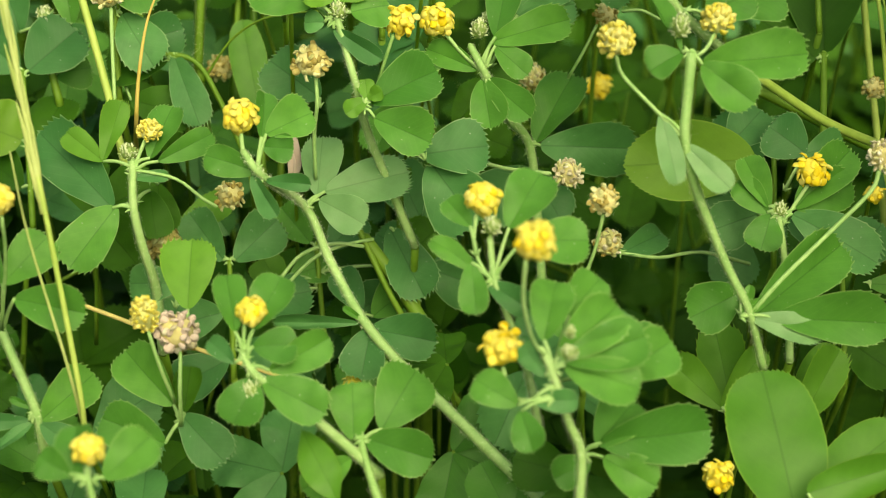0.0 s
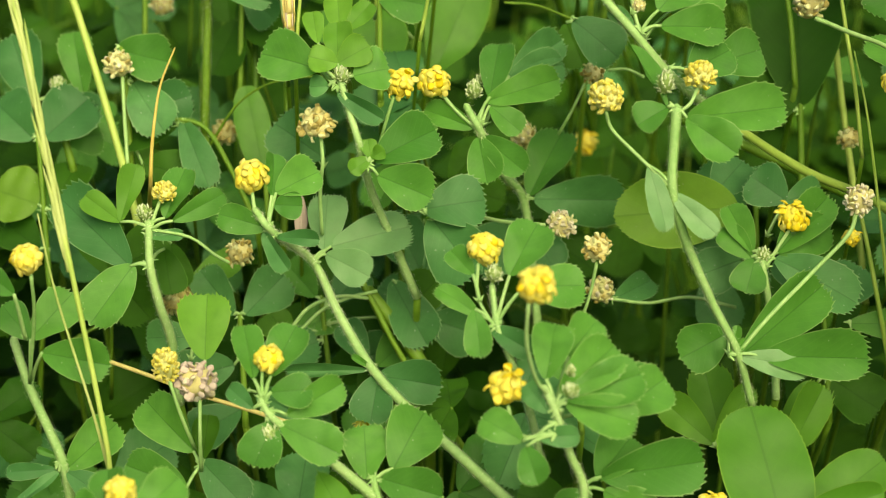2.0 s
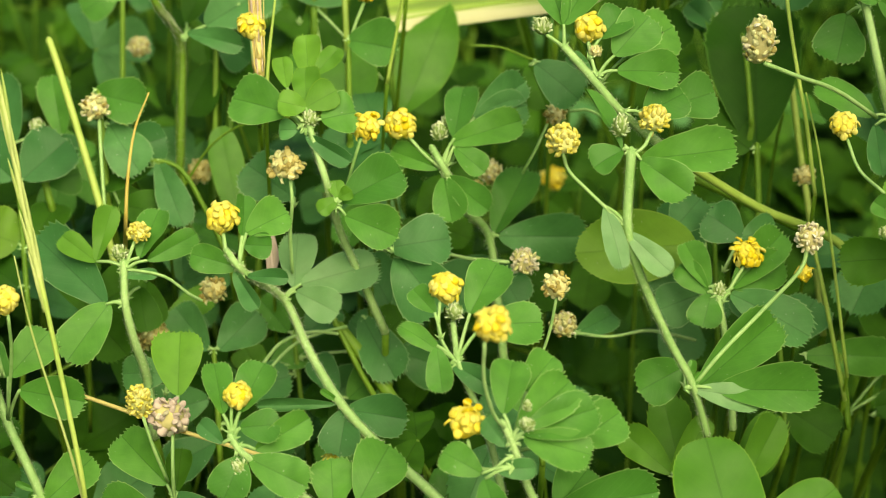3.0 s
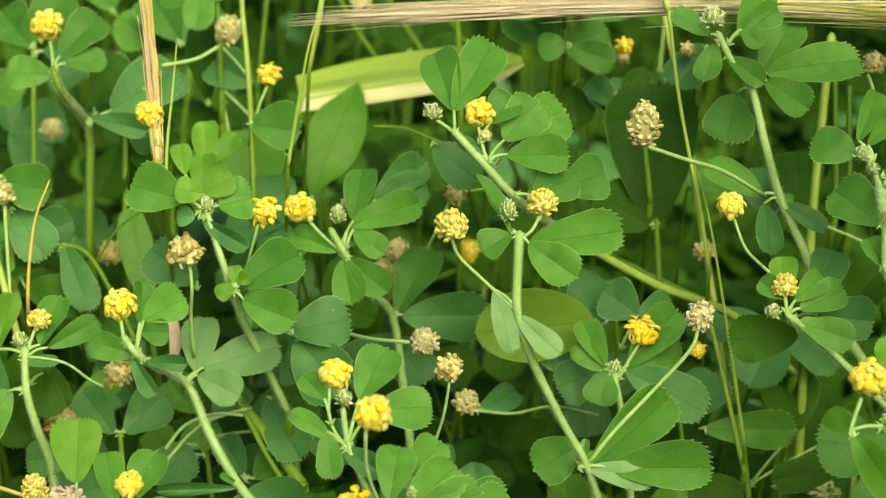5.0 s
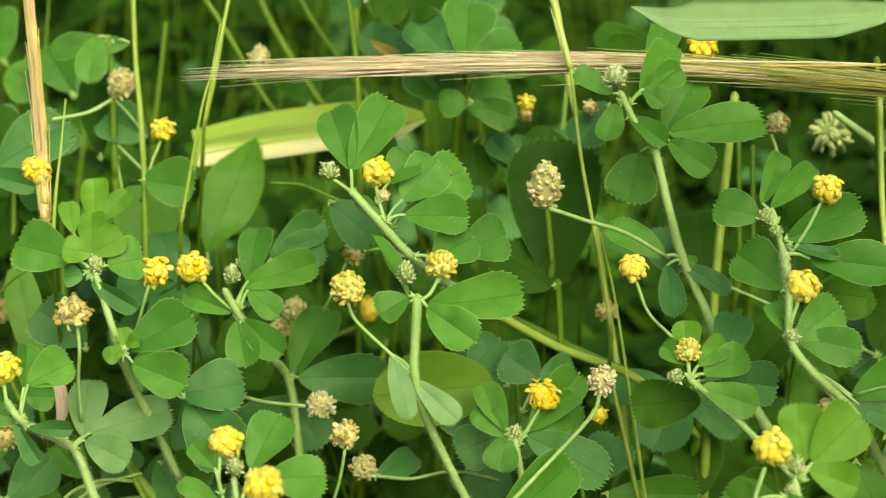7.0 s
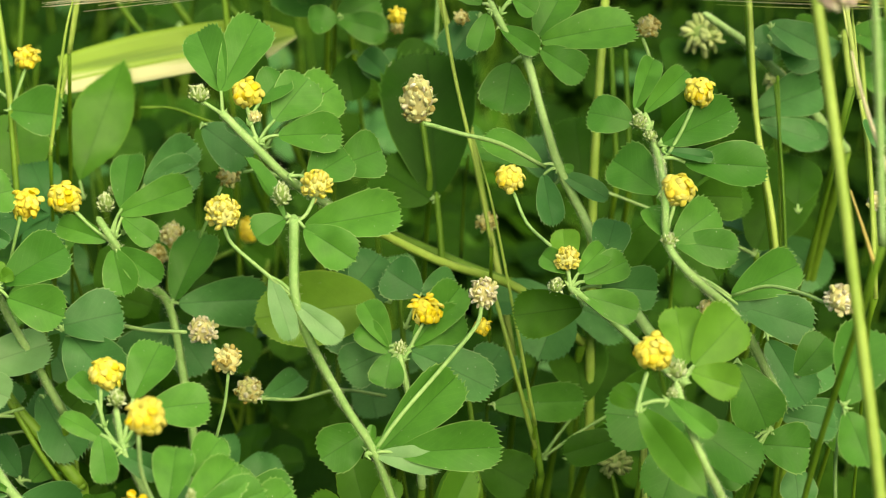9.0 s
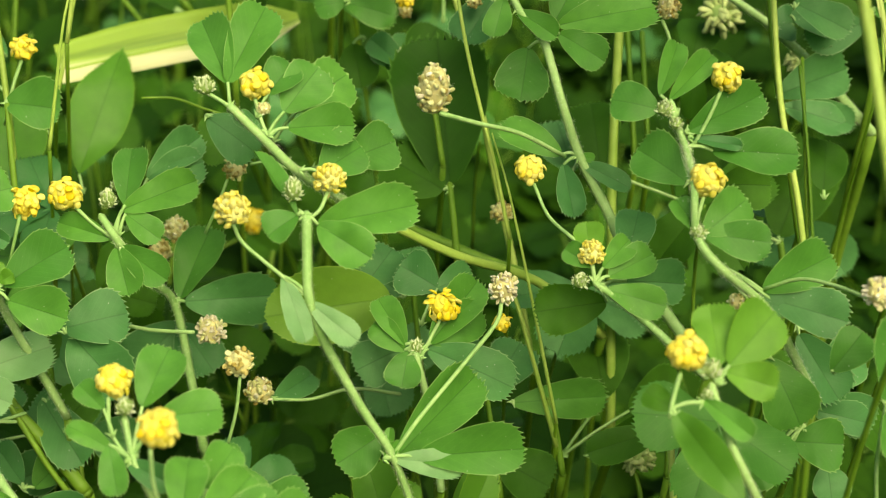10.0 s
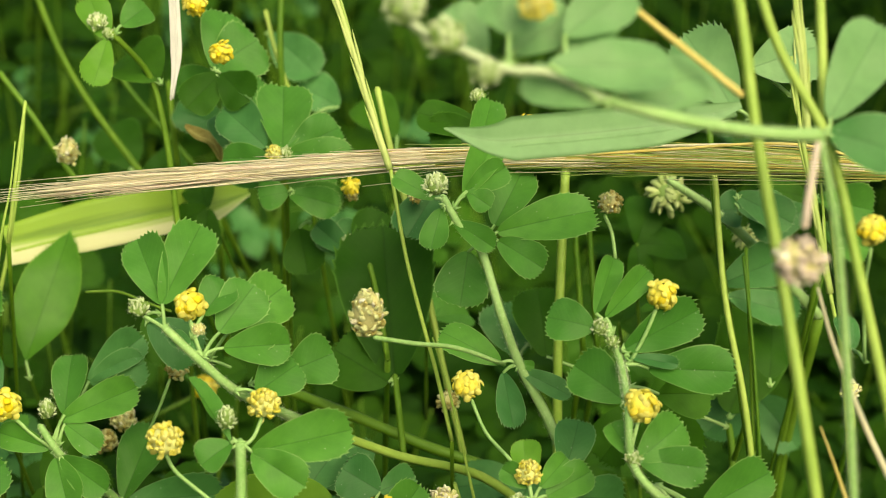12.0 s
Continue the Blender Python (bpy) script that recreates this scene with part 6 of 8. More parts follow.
stalk([(108.1, 202.4, 244.6), (107.8, 205.2, 250.2), (108.8, 210.8, 259.0), (109.4, 214.5, 266.4)], 1.52, 1.38, GRASS)
stalk([(93.1, 194.8, 260.4), (88.7, 196.4, 264.2), (82.4, 200.2, 269.4), (78.5, 202.7, 272.9)], 0.95, 0.76, STRAW)
stalk([(115.0, 192.4, 205.7), (111.7, 196.2, 214.0), (108.8, 200.1, 222.9), (107.6, 203.6, 229.3)], 0.99, 0.36, AWN)
stalk([(84.8, 282.1, 217.2), (71.9, 284.2, 217.1), (60.9, 286.0, 217.0), (51.4, 287.7, 217.2)], 0.34, 0.14, AWN, label="long bleached awn beside the dry grass ear")
stalk([(111.2, 197.2, 200.5), (110.0, 199.8, 205.1), (108.8, 202.2, 209.4)], 0.66, 0.22, STRAW, [(133.0, 207.1, -3.0), (122.1, 216.1, 98.7), (116.7, 207.7, 149.6), (111.2, 197.2, 200.5)])
stalk([(126.6, 273.5, 154.8), (125.8, 282.9, 172.9), (125.0, 292.4, 191.0), (125.6, 301.6, 209.0)], 1.41, 1.41, GRASSDARK, [(129.5, 296.0, -3.0), (128.1, 298.7, 75.9), (127.4, 287.1, 115.4), (126.6, 273.5, 154.8)])
stalk([(125.8, 270.3, 159.4), (126.9, 276.9, 172.7), (128.2, 286.4, 191.3)], 0.90, 0.80, GRASSDARK, [(120.6, 293.2, -3.0), (123.2, 295.7, 78.2), (124.5, 284.0, 118.8), (125.8, 270.3, 159.4)])
stalk([(129.5, 236.4, 172.1), (129.2, 243.6, 192.7), (127.8, 247.0, 203.1)], 1.05, 0.70, GRASS, [(130.8, 267.0, -3.0), (130.2, 265.7, 84.6), (129.9, 252.0, 128.3), (129.5, 236.4, 172.1)])
stalk([(-2.4, 312.1, 185.0), (0.1, 314.5, 192.6), (3.6, 320.4, 205.2), (5.8, 325.6, 215.9)], 1.01, 0.51, GRASS, [(-26.0, 344.0, -3.0), (-14.2, 342.1, 91.0), (-8.3, 328.1, 138.0), (-2.4, 312.1, 185.0)])
awned_spike([(155.5, 275.5, 208.0), (132.4, 278.5, 210.5), (103.6, 280.5, 213.8), (75.6, 283.8, 215.4), (47.9, 287.2, 214.9), (29.5, 289.9, 214.1), (-3.8, 295.5, 211.7)], 1.7, 1100, 0.2, "dry bleached grass ear with long awns lying across the meadow", 5, (AWN, PINKISH, AWN, PALEAWN, AWN, PINKISH, PALEAWN), 0.82, (SPIKE, GRASS, AWN, SPIKE, STRAW))
awned_spike([(-24.7, 273.2, 194.8), (-25.0, 278.7, 206.3), (-25.6, 283.8, 216.8), (-26.4, 289.9, 227.1), (-27.4, 296.0, 237.5)], 1.3, 420, 0.35, "upright dry tan grass ear", 8, (STRAW, PINKISH, STRAW))
stalk([(-26.7, 289.5, 177.6), (-25.4, 279.3, 188.9), (-24.9, 275.0, 196.2)], 0.88, 0.78, GRASS, [(-35.2, 408.3, -3.0), (-31.0, 362.9, 87.3), (-28.8, 327.2, 132.5), (-26.7, 289.5, 177.6)])
blade = thing("dead_grass_leaf", (58.2, 352.6, 183.0), "dying yellow-green striped grass leaf bent across the meadow", "grass leaf")
ribbon(blade, [(-2.9, 343.6, 179.1), (9.0, 343.7, 181.0), (23.8, 344.4, 182.6), (37.0, 350.3, 181.5), (45.8, 355.1, 180.4)], 10.0, STRIPED, ends=(0.8, 0.2))
blade = thing("dead_grass_leaf", (31.4, 312.5, 219.1), "bleached white dry grass leaf hanging down", "grass leaf")
ribbon(blade, [(31.3, 312.4, 218.9), (32.9, 315.2, 224.8), (33.5, 318.3, 230.9), (33.9, 321.8, 237.9), (34.2, 328.3, 244.0)], 2.0, WHITEBLADE, ends=(0.15, 0.8), twist=50.0)
stalk([(149.3, 270.9, 210.2), (140.1, 273.2, 213.8), (130.7, 274.7, 215.9), (112.2, 277.2, 216.8), (93.8, 280.2, 216.6), (81.0, 282.3, 216.5)], 0.70, 0.36, AWN)
slim_spike([(64.8, 281.1, 215.9), (62.7, 286.2, 225.0), (61.0, 290.7, 233.2), (59.2, 294.9, 240.7), (57.7, 298.5, 247.3), (56.0, 303.1, 255.5)], 12, 9.0, SPIKE, "slender yellow-green grass spike", 3)
slim_spike([(118.9, 238.4, 234.3), (119.3, 241.7, 240.7), (119.3, 245.0, 247.2), (120.1, 250.3, 255.4)], 9, 8.0, SPIKE, "slender green grass spike", 4)
slim_spike([(127.8, 247.0, 203.1), (127.1, 251.9, 212.5), (126.1, 258.2, 224.2), (126.1, 265.2, 235.5)], 8, 7.0, SPIKE, "slender green grass spike", 6)
slim_spike([(-54.9, 222.9, 177.0), (-56.3, 226.3, 185.2), (-58.4, 231.2, 196.3), (-60.4, 236.6, 206.1), (-62.5, 240.8, 213.9), (-64.0, 244.3, 220.3)], 14, 9.0, SPIKE, "slender yellow-green grass spike", 5)
stalk([(-46.8, 300.4, 147.9), (-44.7, 298.7, 157.4), (-40.7, 298.2, 165.0), (-35.8, 299.2, 171.0), (-28.4, 298.9, 174.7), (-14.2, 299.2, 175.5)], 0.81, 0.30, GRASSDARK, [(-59.9, 365.6, -3.0), (-53.4, 347.0, 72.4), (-50.1, 324.7, 110.2), (-46.8, 300.4, 147.9)])

p = clover((-18.5, 331.3, 0.0), "leafy clover plant in the middle of the meadow")
stem(p, [(-18.0, 338.0, 205.4), (-17.8, 332.8, 194.6), (-17.8, 325.9, 180.2)], 1.37, 1.82, STEMDARK)
stem(p, [(-17.8, 325.9, 180.2), (-17.9, 344.3, 129.8), (-18.0, 353.0, 54.1), (-18.1, 356.1, -3.0)], 1.82, 1.00, STEMDARK, name="lower_stem")
leaf(p, "green", (-18.0, 337.7, 204.9), (-20.3, 338.1, 205.5), ((-28.8, 335.3, 202.9), 5.1), ((-22.0, 330.3, 199.1), 6.2))
leaf(p, "green", (-17.7, 337.7, 204.9), (-14.1, 337.3, 204.3), ((-23.0, 336.3, 203.2), 4.4))
leaf(p, "bluish", (-17.8, 332.8, 194.6), (-11.3, 329.0, 187.3), ((-19.7, 333.6, 190.8), 9.7))
leaf(p, "dull", (-17.5, 328.8, 186.4), (-4.3, 322.0, 173.2), ((-12.4, 328.2, 178.0), 9.7))
leaf(p, "green", (-17.6, 327.9, 184.3), (-15.7, 322.3, 173.0), ((-23.7, 325.8, 175.6), 6.9))

p = clover((-54.5, 291.9, 0.0), "leafy clover plant at the meadow's edge")
stem(p, [(-57.0, 298.4, 182.0), (-56.4, 294.2, 173.4), (-55.9, 289.2, 162.9)], 1.27, 1.48, STEMDARK)
stem(p, [(-55.9, 289.2, 162.9), (-55.7, 307.3, 117.3), (-55.5, 315.5, 48.9), (-55.3, 318.3, -3.0)], 1.48, 0.81, STEMDARK, name="lower_stem")
leaf(p, "green", (-57.0, 298.4, 182.0), (-58.1, 298.2, 181.6), ((-48.2, 295.7, 179.9), 9.0))
leaf(p, "bluish", (-56.2, 295.6, 176.3), (-55.2, 295.6, 176.3), ((-49.5, 288.0, 170.3), 8.5))
leaf(p, "bluish", (-56.4, 294.2, 173.4), (-54.4, 293.2, 171.5), ((-44.9, 295.3, 173.5), 7.5))
leaf(p, "dull", (-55.7, 291.0, 166.7), (-53.8, 289.1, 162.9), ((-43.1, 286.6, 161.2), 8.6))

p = clover((64.9, 285.3, 0.0), "leafy plant with large dark leaves in the meadow")
stem(p, [(65.5, 291.3, 170.8), (65.6, 288.1, 164.1), (65.6, 282.6, 152.5)], 1.28, 1.49, STEMDARK)
stem(p, [(65.6, 282.6, 152.5), (65.5, 300.7, 109.8), (65.4, 308.9, 45.8), (65.3, 311.7, -3.0)], 1.49, 0.82, STEMDARK, name="lower_stem")
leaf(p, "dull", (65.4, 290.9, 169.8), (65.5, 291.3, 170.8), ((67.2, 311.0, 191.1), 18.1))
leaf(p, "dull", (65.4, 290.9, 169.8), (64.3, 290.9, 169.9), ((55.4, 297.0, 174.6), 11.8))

p = clover((85.0, 259.9, 0.0), "leafy clover plant with broad shaded leaves")
stem(p, [(76.9, 261.7, 142.3), (77.7, 259.4, 137.7), (78.3, 255.9, 130.3)], 1.23, 1.43, STEMDARK)
stem(p, [(78.3, 255.9, 130.3), (79.1, 274.2, 93.8), (80.2, 282.6, 39.1), (81.0, 285.5, -3.0)], 1.43, 0.79, STEMDARK, name="lower_stem")
leaf(p, "green", (70.8, 262.0, 142.5), (70.6, 261.9, 142.3), ((87.3, 261.0, 142.1), 6.9))
leaf(p, "dull", (80.6, 266.3, 126.8), (89.5, 270.2, 135.7), ((89.2, 280.3, 143.9), 12.1))
leaf(p, "dull", (80.6, 266.3, 126.8), (93.6, 268.8, 133.2), ((104.6, 270.7, 135.1), 10.8))

p = clover((39.4, 399.1, 0.0), "leafy plant in deep shade")
stem(p, [(40.9, 401.5, 165.1), (40.7, 397.9, 158.1), (40.6, 394.4, 151.1)], 1.56, 1.82, STEMDARK)
stem(p, [(40.6, 394.4, 151.1), (40.4, 412.7, 108.8), (40.2, 421.3, 45.3), (40.1, 424.3, -3.0)], 1.82, 1.00, STEMDARK, name="lower_stem")
leaf(p, "dull", (21.7, 405.0, 165.6), (22.4, 404.9, 165.6), ((18.9, 415.0, 173.0), 11.8))
leaf(p, "dull", (21.7, 405.0, 165.6), (24.2, 404.0, 164.4), ((34.7, 404.2, 166.0), 9.2))
leaf(p, "bluish", (62.6, 375.3, 187.6), (67.5, 375.0, 188.6), ((59.9, 380.9, 192.2), 10.3))
leaf(p, "bluish", (42.4, 356.4, 195.0), (44.5, 355.4, 193.9), ((32.7, 361.4, 197.0), 7.4))
leaf(p, "dull", (78.3, 369.8, 171.0), (79.7, 374.6, 180.9), ((73.5, 383.1, 186.7), 10.4))
leaf(p, "bluish", (54.1, 389.5, 201.3), (55.3, 389.3, 201.2), ((63.6, 379.8, 194.9), 10.0))

p = clover((-74.3, 282.5, 0.0), "leafy clover plant behind the grass")
stem(p, [(-73.9, 297.3, 164.8), (-73.1, 290.9, 153.0), (-72.2, 283.5, 139.5)], 1.03, 1.44, STEMDARK)
stem(p, [(-72.2, 283.5, 139.5), (-72.5, 301.2, 100.5), (-72.8, 308.8, 41.9), (-73.1, 311.1, -3.0)], 1.44, 0.79, STEMDARK, name="lower_stem")
leaf(p, "bluish", (-73.9, 297.3, 164.8), (-74.9, 297.3, 164.8), ((-82.8, 303.9, 169.8), 11.3))
leaf(p, "bluish", (-73.7, 296.8, 163.9), (-72.9, 297.3, 164.7), ((-65.2, 303.6, 169.7), 11.4))
leaf(p, "yellowing", (-73.1, 290.9, 153.0), (-74.1, 291.4, 154.0), ((-82.6, 294.2, 156.1), 11.4))
leaf(p, "dull", (-73.1, 290.9, 153.0), (-71.5, 290.8, 153.0), ((-67.6, 299.0, 159.3), 9.3))
leaf(p, "dull", (-72.1, 287.4, 146.7), (-74.2, 287.4, 146.7), ((-80.8, 292.1, 150.2), 8.2))

p = clover((-36.6, 266.2, 0.0), "leafy clover plant in shade")
stem(p, [(-36.1, 269.8, 142.1), (-35.7, 266.0, 135.2), (-35.4, 260.3, 124.8)], 0.99, 1.38, STEMDARK)
stem(p, [(-35.4, 260.3, 124.8), (-35.5, 278.8, 89.9), (-35.7, 287.6, 37.4), (-35.8, 290.7, -3.0)], 1.38, 0.76, STEMDARK, name="lower_stem")
leaf(p, "bluish", (-36.1, 269.8, 142.1), (-35.1, 269.8, 142.1), ((-28.3, 275.6, 146.7), 8.0))
leaf(p, "bluish", (-36.1, 269.8, 142.1), (-37.1, 269.8, 142.1), ((-43.3, 276.7, 147.4), 6.9))
leaf(p, "bluish", (-35.7, 266.0, 135.2), (-34.2, 266.0, 135.2), ((-22.4, 268.3, 137.1), 8.0))
leaf(p, "bluish", (-35.7, 266.0, 135.2), (-37.2, 265.5, 134.4), ((-47.9, 263.2, 132.5), 9.0))
leaf(p, "bluish", (-35.3, 263.2, 130.0), (-33.3, 263.1, 130.0), ((-22.4, 258.0, 126.1), 8.9))
leaf(p, "bluish", (-35.3, 263.2, 130.0), (-36.3, 261.7, 127.4), ((-45.0, 257.8, 124.3), 8.0))

p = clover((-4.6, 274.4, 0.0), "leafy clover plant in shade")
stem(p, [(-4.5, 281.4, 143.1), (-4.4, 277.0, 135.1), (-4.2, 272.2, 126.2)], 1.02, 1.42, STEMDARK)
stem(p, [(-4.2, 272.2, 126.2), (-4.3, 290.3, 90.8), (-4.3, 298.4, 37.9), (-4.4, 301.0, -3.0)], 1.42, 0.78, STEMDARK, name="lower_stem")
leaf(p, "bluish", (-4.5, 281.4, 143.1), (-3.5, 281.4, 143.1), ((-8.5, 290.4, 150.0), 9.2))
leaf(p, "bluish", (-4.5, 281.4, 143.1), (-3.0, 281.2, 142.7), ((4.8, 286.8, 147.1), 9.2))
leaf(p, "bluish", (-4.4, 278.0, 136.9), (-3.6, 278.0, 136.9), ((-11.7, 282.5, 140.3), 8.2))
leaf(p, "bluish", (-4.4, 278.0, 136.9), (-2.6, 277.5, 136.0), ((6.5, 274.7, 133.9), 9.2))
leaf(p, "bluish", (-4.4, 276.1, 133.3), (-5.7, 275.6, 132.4), ((-14.8, 273.2, 130.5), 8.2))

p = clover((67.8, 258.2, 0.0), "leafy clover plant with large shaded leaves")
stem(p, [(66.6, 264.9, 143.3), (67.0, 261.2, 136.5), (67.3, 255.6, 126.2)], 0.97, 1.36, STEMDARK)
stem(p, [(67.3, 255.6, 126.2), (67.3, 273.7, 90.9), (67.4, 281.9, 37.9), (67.5, 284.7, -3.0)], 1.36, 0.75, STEMDARK, name="lower_stem")
leaf(p, "bluish", (66.6, 264.9, 143.3), (67.5, 264.9, 143.3), ((74.3, 271.6, 148.4), 8.8))
leaf(p, "bluish", (66.6, 264.9, 143.3), (65.6, 265.9, 145.0), ((60.6, 272.8, 150.3), 8.8))
leaf(p, "dull", (66.9, 259.3, 133.0), (67.4, 259.3, 133.0), ((75.5, 254.3, 129.2), 9.8))
leaf(p, "broad", (66.9, 259.3, 133.0), (65.4, 258.9, 132.2), ((59.5, 250.1, 125.4), 7.8))

p = clover((-4.2, 265.3, 0.0), "clover plant with bent green stems in shade")
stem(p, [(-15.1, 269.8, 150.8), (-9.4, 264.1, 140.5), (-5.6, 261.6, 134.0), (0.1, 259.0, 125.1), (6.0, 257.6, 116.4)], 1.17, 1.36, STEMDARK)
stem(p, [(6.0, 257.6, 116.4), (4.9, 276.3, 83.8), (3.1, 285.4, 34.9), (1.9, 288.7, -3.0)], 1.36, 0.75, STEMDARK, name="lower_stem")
stem(p, [(-26.5, 259.7, 144.7), (-23.1, 262.4, 147.6), (-17.9, 264.9, 148.2), (-13.2, 266.4, 146.8)], 0.73, 0.73, name="flower_stalk", steps=4)
stalk([(-25.1, 244.3, 135.3), (-33.2, 244.0, 138.9), (-40.4, 244.4, 141.5), (-48.5, 245.2, 144.9), (-58.3, 246.2, 148.7)], 0.91, 0.82, BROWN)
blade = thing("dead_leaf", (-24.9, 266.8, 157.8), "small shrivelled pinkish-grey dead leaf", "dead leaf")
ribbon(blade, [(-25.1, 266.7, 157.5), (-24.2, 268.5, 160.9), (-24.6, 270.1, 163.8), (-25.3, 271.9, 165.1)], 2.29, DEAD, ends=(0.3, 0.4))
stalk([(147.0, 266.0, 213.2), (133.9, 270.2, 217.0), (124.9, 272.2, 217.9), (111.5, 275.2, 217.1), (96.9, 277.4, 216.7)], 0.65, 0.55, STRAW)

p = clover((-10.2, 297.7, 0.0), "leafy clover plant beside a large pale leaf")
stem(p, [(-10.2, 301.2, 189.5), (-10.3, 297.7, 182.3), (-10.4, 293.1, 172.7)], 1.06, 1.48, STEMDARK)
stem(p, [(-10.4, 293.1, 172.7), (-10.4, 311.5, 124.4), (-10.3, 320.0, 51.8), (-10.3, 323.0, -3.0)], 1.48, 0.82, STEMDARK, name="lower_stem")
leaf(p, "green", (-10.2, 301.2, 189.5), (-10.4, 301.3, 189.7), ((-1.3, 299.4, 188.5), 9.1))
leaf(p, "dull", (-21.0, 331.3, 181.9), (-20.9, 331.9, 183.2), ((-23.0, 347.6, 196.0), 7.4))
leaf(p, "dull", (25.6, 297.6, 185.1), (23.3, 297.8, 185.2), ((26.0, 291.0, 179.8), 7.0))
stalk([(27.4, 301.2, 183.5), (23.2, 304.0, 184.3), (18.5, 308.7, 184.6), (12.9, 309.2, 185.0)], 0.55, 0.55, STEMDARK)

p = clover((71.1, 306.7, 0.0), "shaded clover plant below a grass ear")
stem(p, [(62.9, 298.4, 189.9), (63.7, 295.6, 184.1), (64.3, 291.0, 174.6)], 1.06, 1.27, STEMDARK)
stem(p, [(64.3, 291.0, 174.6), (65.0, 310.6, 125.7), (66.2, 321.0, 52.4), (67.0, 325.3, -3.0)], 1.27, 0.70, STEMDARK, name="lower_stem")
leaf(p, "bluish", (75.6, 302.7, 200.1), (76.2, 303.3, 201.2), ((69.6, 296.8, 195.6), 8.1))
leaf(p, "dull", (63.8, 310.9, 183.6), (62.5, 311.4, 184.6), ((68.3, 318.1, 190.3), 8.4))
leaf(p, "green", (59.6, 316.7, 181.5), (59.3, 317.2, 182.5), ((56.9, 323.5, 187.6), 2.5))
leaf(p, "green", (60.1, 316.6, 181.4), (59.7, 317.1, 182.5), ((62.1, 320.2, 185.0), 4.1))
leaf(p, "green", (49.1, 324.0, 195.9), (48.8, 324.3, 196.4), ((53.4, 337.3, 207.3), 9.4))

p = clover((-45.3, 293.7, 0.0), "shaded clover plant with a withered head")
stem(p, [(-50.9, 293.4, 169.8), (-43.0, 292.6, 168.8), (-38.1, 289.1, 162.0), (-33.3, 284.3, 152.3)], 1.06, 1.17, STEMDARK)
stem(p, [(-33.3, 284.3, 152.3), (-34.6, 303.2, 109.6), (-36.6, 312.5, 45.7), (-38.1, 316.1, -3.0)], 1.17, 0.64, STEMDARK, name="lower_stem")
flower_head(p, "brown", (-42.2, 319.4, 155.2), 5.5)
leaf(p, "dull", (-47.0, 292.8, 168.9), (-47.5, 292.9, 169.1), ((-57.9, 291.5, 167.6), 8.0))
leaf(p, "bluish", (-46.2, 292.9, 169.1), (-46.5, 293.2, 169.9), ((-41.6, 283.0, 161.6), 6.2))
leaf(p, "dull", (-48.4, 269.8, 157.8), (-46.9, 269.3, 156.9), ((-46.2, 262.6, 151.4), 6.5))

p = clover((-10.3, 268.4, 0.0), "clover plant low in the shade with bent stems")
stem(p, [(-15.2, 279.6, 144.2), (-11.8, 276.7, 138.3), (-8.0, 272.7, 130.4), (-4.1, 269.0, 122.8)], 1.48, 1.91, STEMDARK)
stem(p, [(-4.1, 269.0, 122.8), (-4.8, 286.7, 88.4), (-5.9, 294.4, 36.8), (-6.6, 296.8, -3.0)], 1.91, 1.05, STEMDARK, name="lower_stem")
stem(p, [(-27.9, 258.7, 141.0), (-21.8, 263.0, 146.0), (-16.8, 265.7, 147.3), (-11.6, 267.8, 147.4)], 0.68, 0.68, name="flower_stalk", steps=4)
leaf(p, "bluish", (-2.8, 260.8, 166.0), (-3.2, 261.1, 166.7), ((7.2, 262.1, 167.9), 9.2))
leaf(p, "bluish", (-1.4, 262.0, 164.1), (-1.9, 262.3, 164.6), ((5.3, 254.0, 158.0), 10.7))
leaf(p, "bluish", (-7.9, 271.5, 146.2), (-8.9, 272.0, 147.2), ((-3.0, 262.4, 139.5), 8.3))
stalk([(-7.2, 269.3, 132.6), (-7.2, 274.9, 148.9), (-7.4, 278.6, 156.4)], 1.56, 1.46, GRASSDARK, [(-7.1, 306.1, -3.0), (-7.2, 301.7, 64.8), (-7.2, 286.5, 98.7), (-7.2, 269.3, 132.6)])

p = clover((48.7, 258.9, 0.0), "clover plant in the shade of a golden head")
stem(p, [(56.9, 282.2, 155.6), (57.0, 278.5, 148.0), (57.1, 273.9, 138.4)], 1.06, 1.27, STEMDARK)
stem(p, [(57.1, 273.9, 138.4), (56.1, 290.1, 99.6), (54.7, 295.3, 41.5), (53.7, 295.9, -3.0)], 1.27, 0.70, STEMDARK, name="lower_stem")
leaf(p, "bluish", (55.2, 281.6, 154.2), (54.9, 281.8, 154.5), ((47.1, 288.2, 159.6), 7.3))
leaf(p, "bluish", (57.4, 281.9, 155.1), (57.4, 282.2, 155.6), ((57.6, 288.1, 160.4), 5.7))

p = clover((132.1, 287.2, 0.0), "bluish clover plant among tall grass stalks")
stem(p, [(125.5, 288.8, 183.5), (125.9, 283.3, 173.4), (126.8, 277.3, 162.4)], 1.04, 1.24, STEMDARK)
stem(p, [(126.8, 277.3, 162.4), (127.4, 296.2, 116.9), (128.3, 305.7, 48.7), (128.9, 309.2, -3.0)], 1.24, 0.68, STEMDARK, name="lower_stem")
leaf(p, "bluish", (125.5, 288.6, 183.0), (125.0, 288.9, 183.5), ((138.9, 290.9, 186.8), 8.8))
leaf(p, "bluish", (125.8, 287.5, 181.2), (127.1, 287.7, 181.8), ((137.3, 282.6, 179.2), 5.7))
leaf(p, "dull", (131.4, 278.9, 166.9), (131.5, 279.7, 168.2), ((134.4, 287.2, 174.4), 9.5))
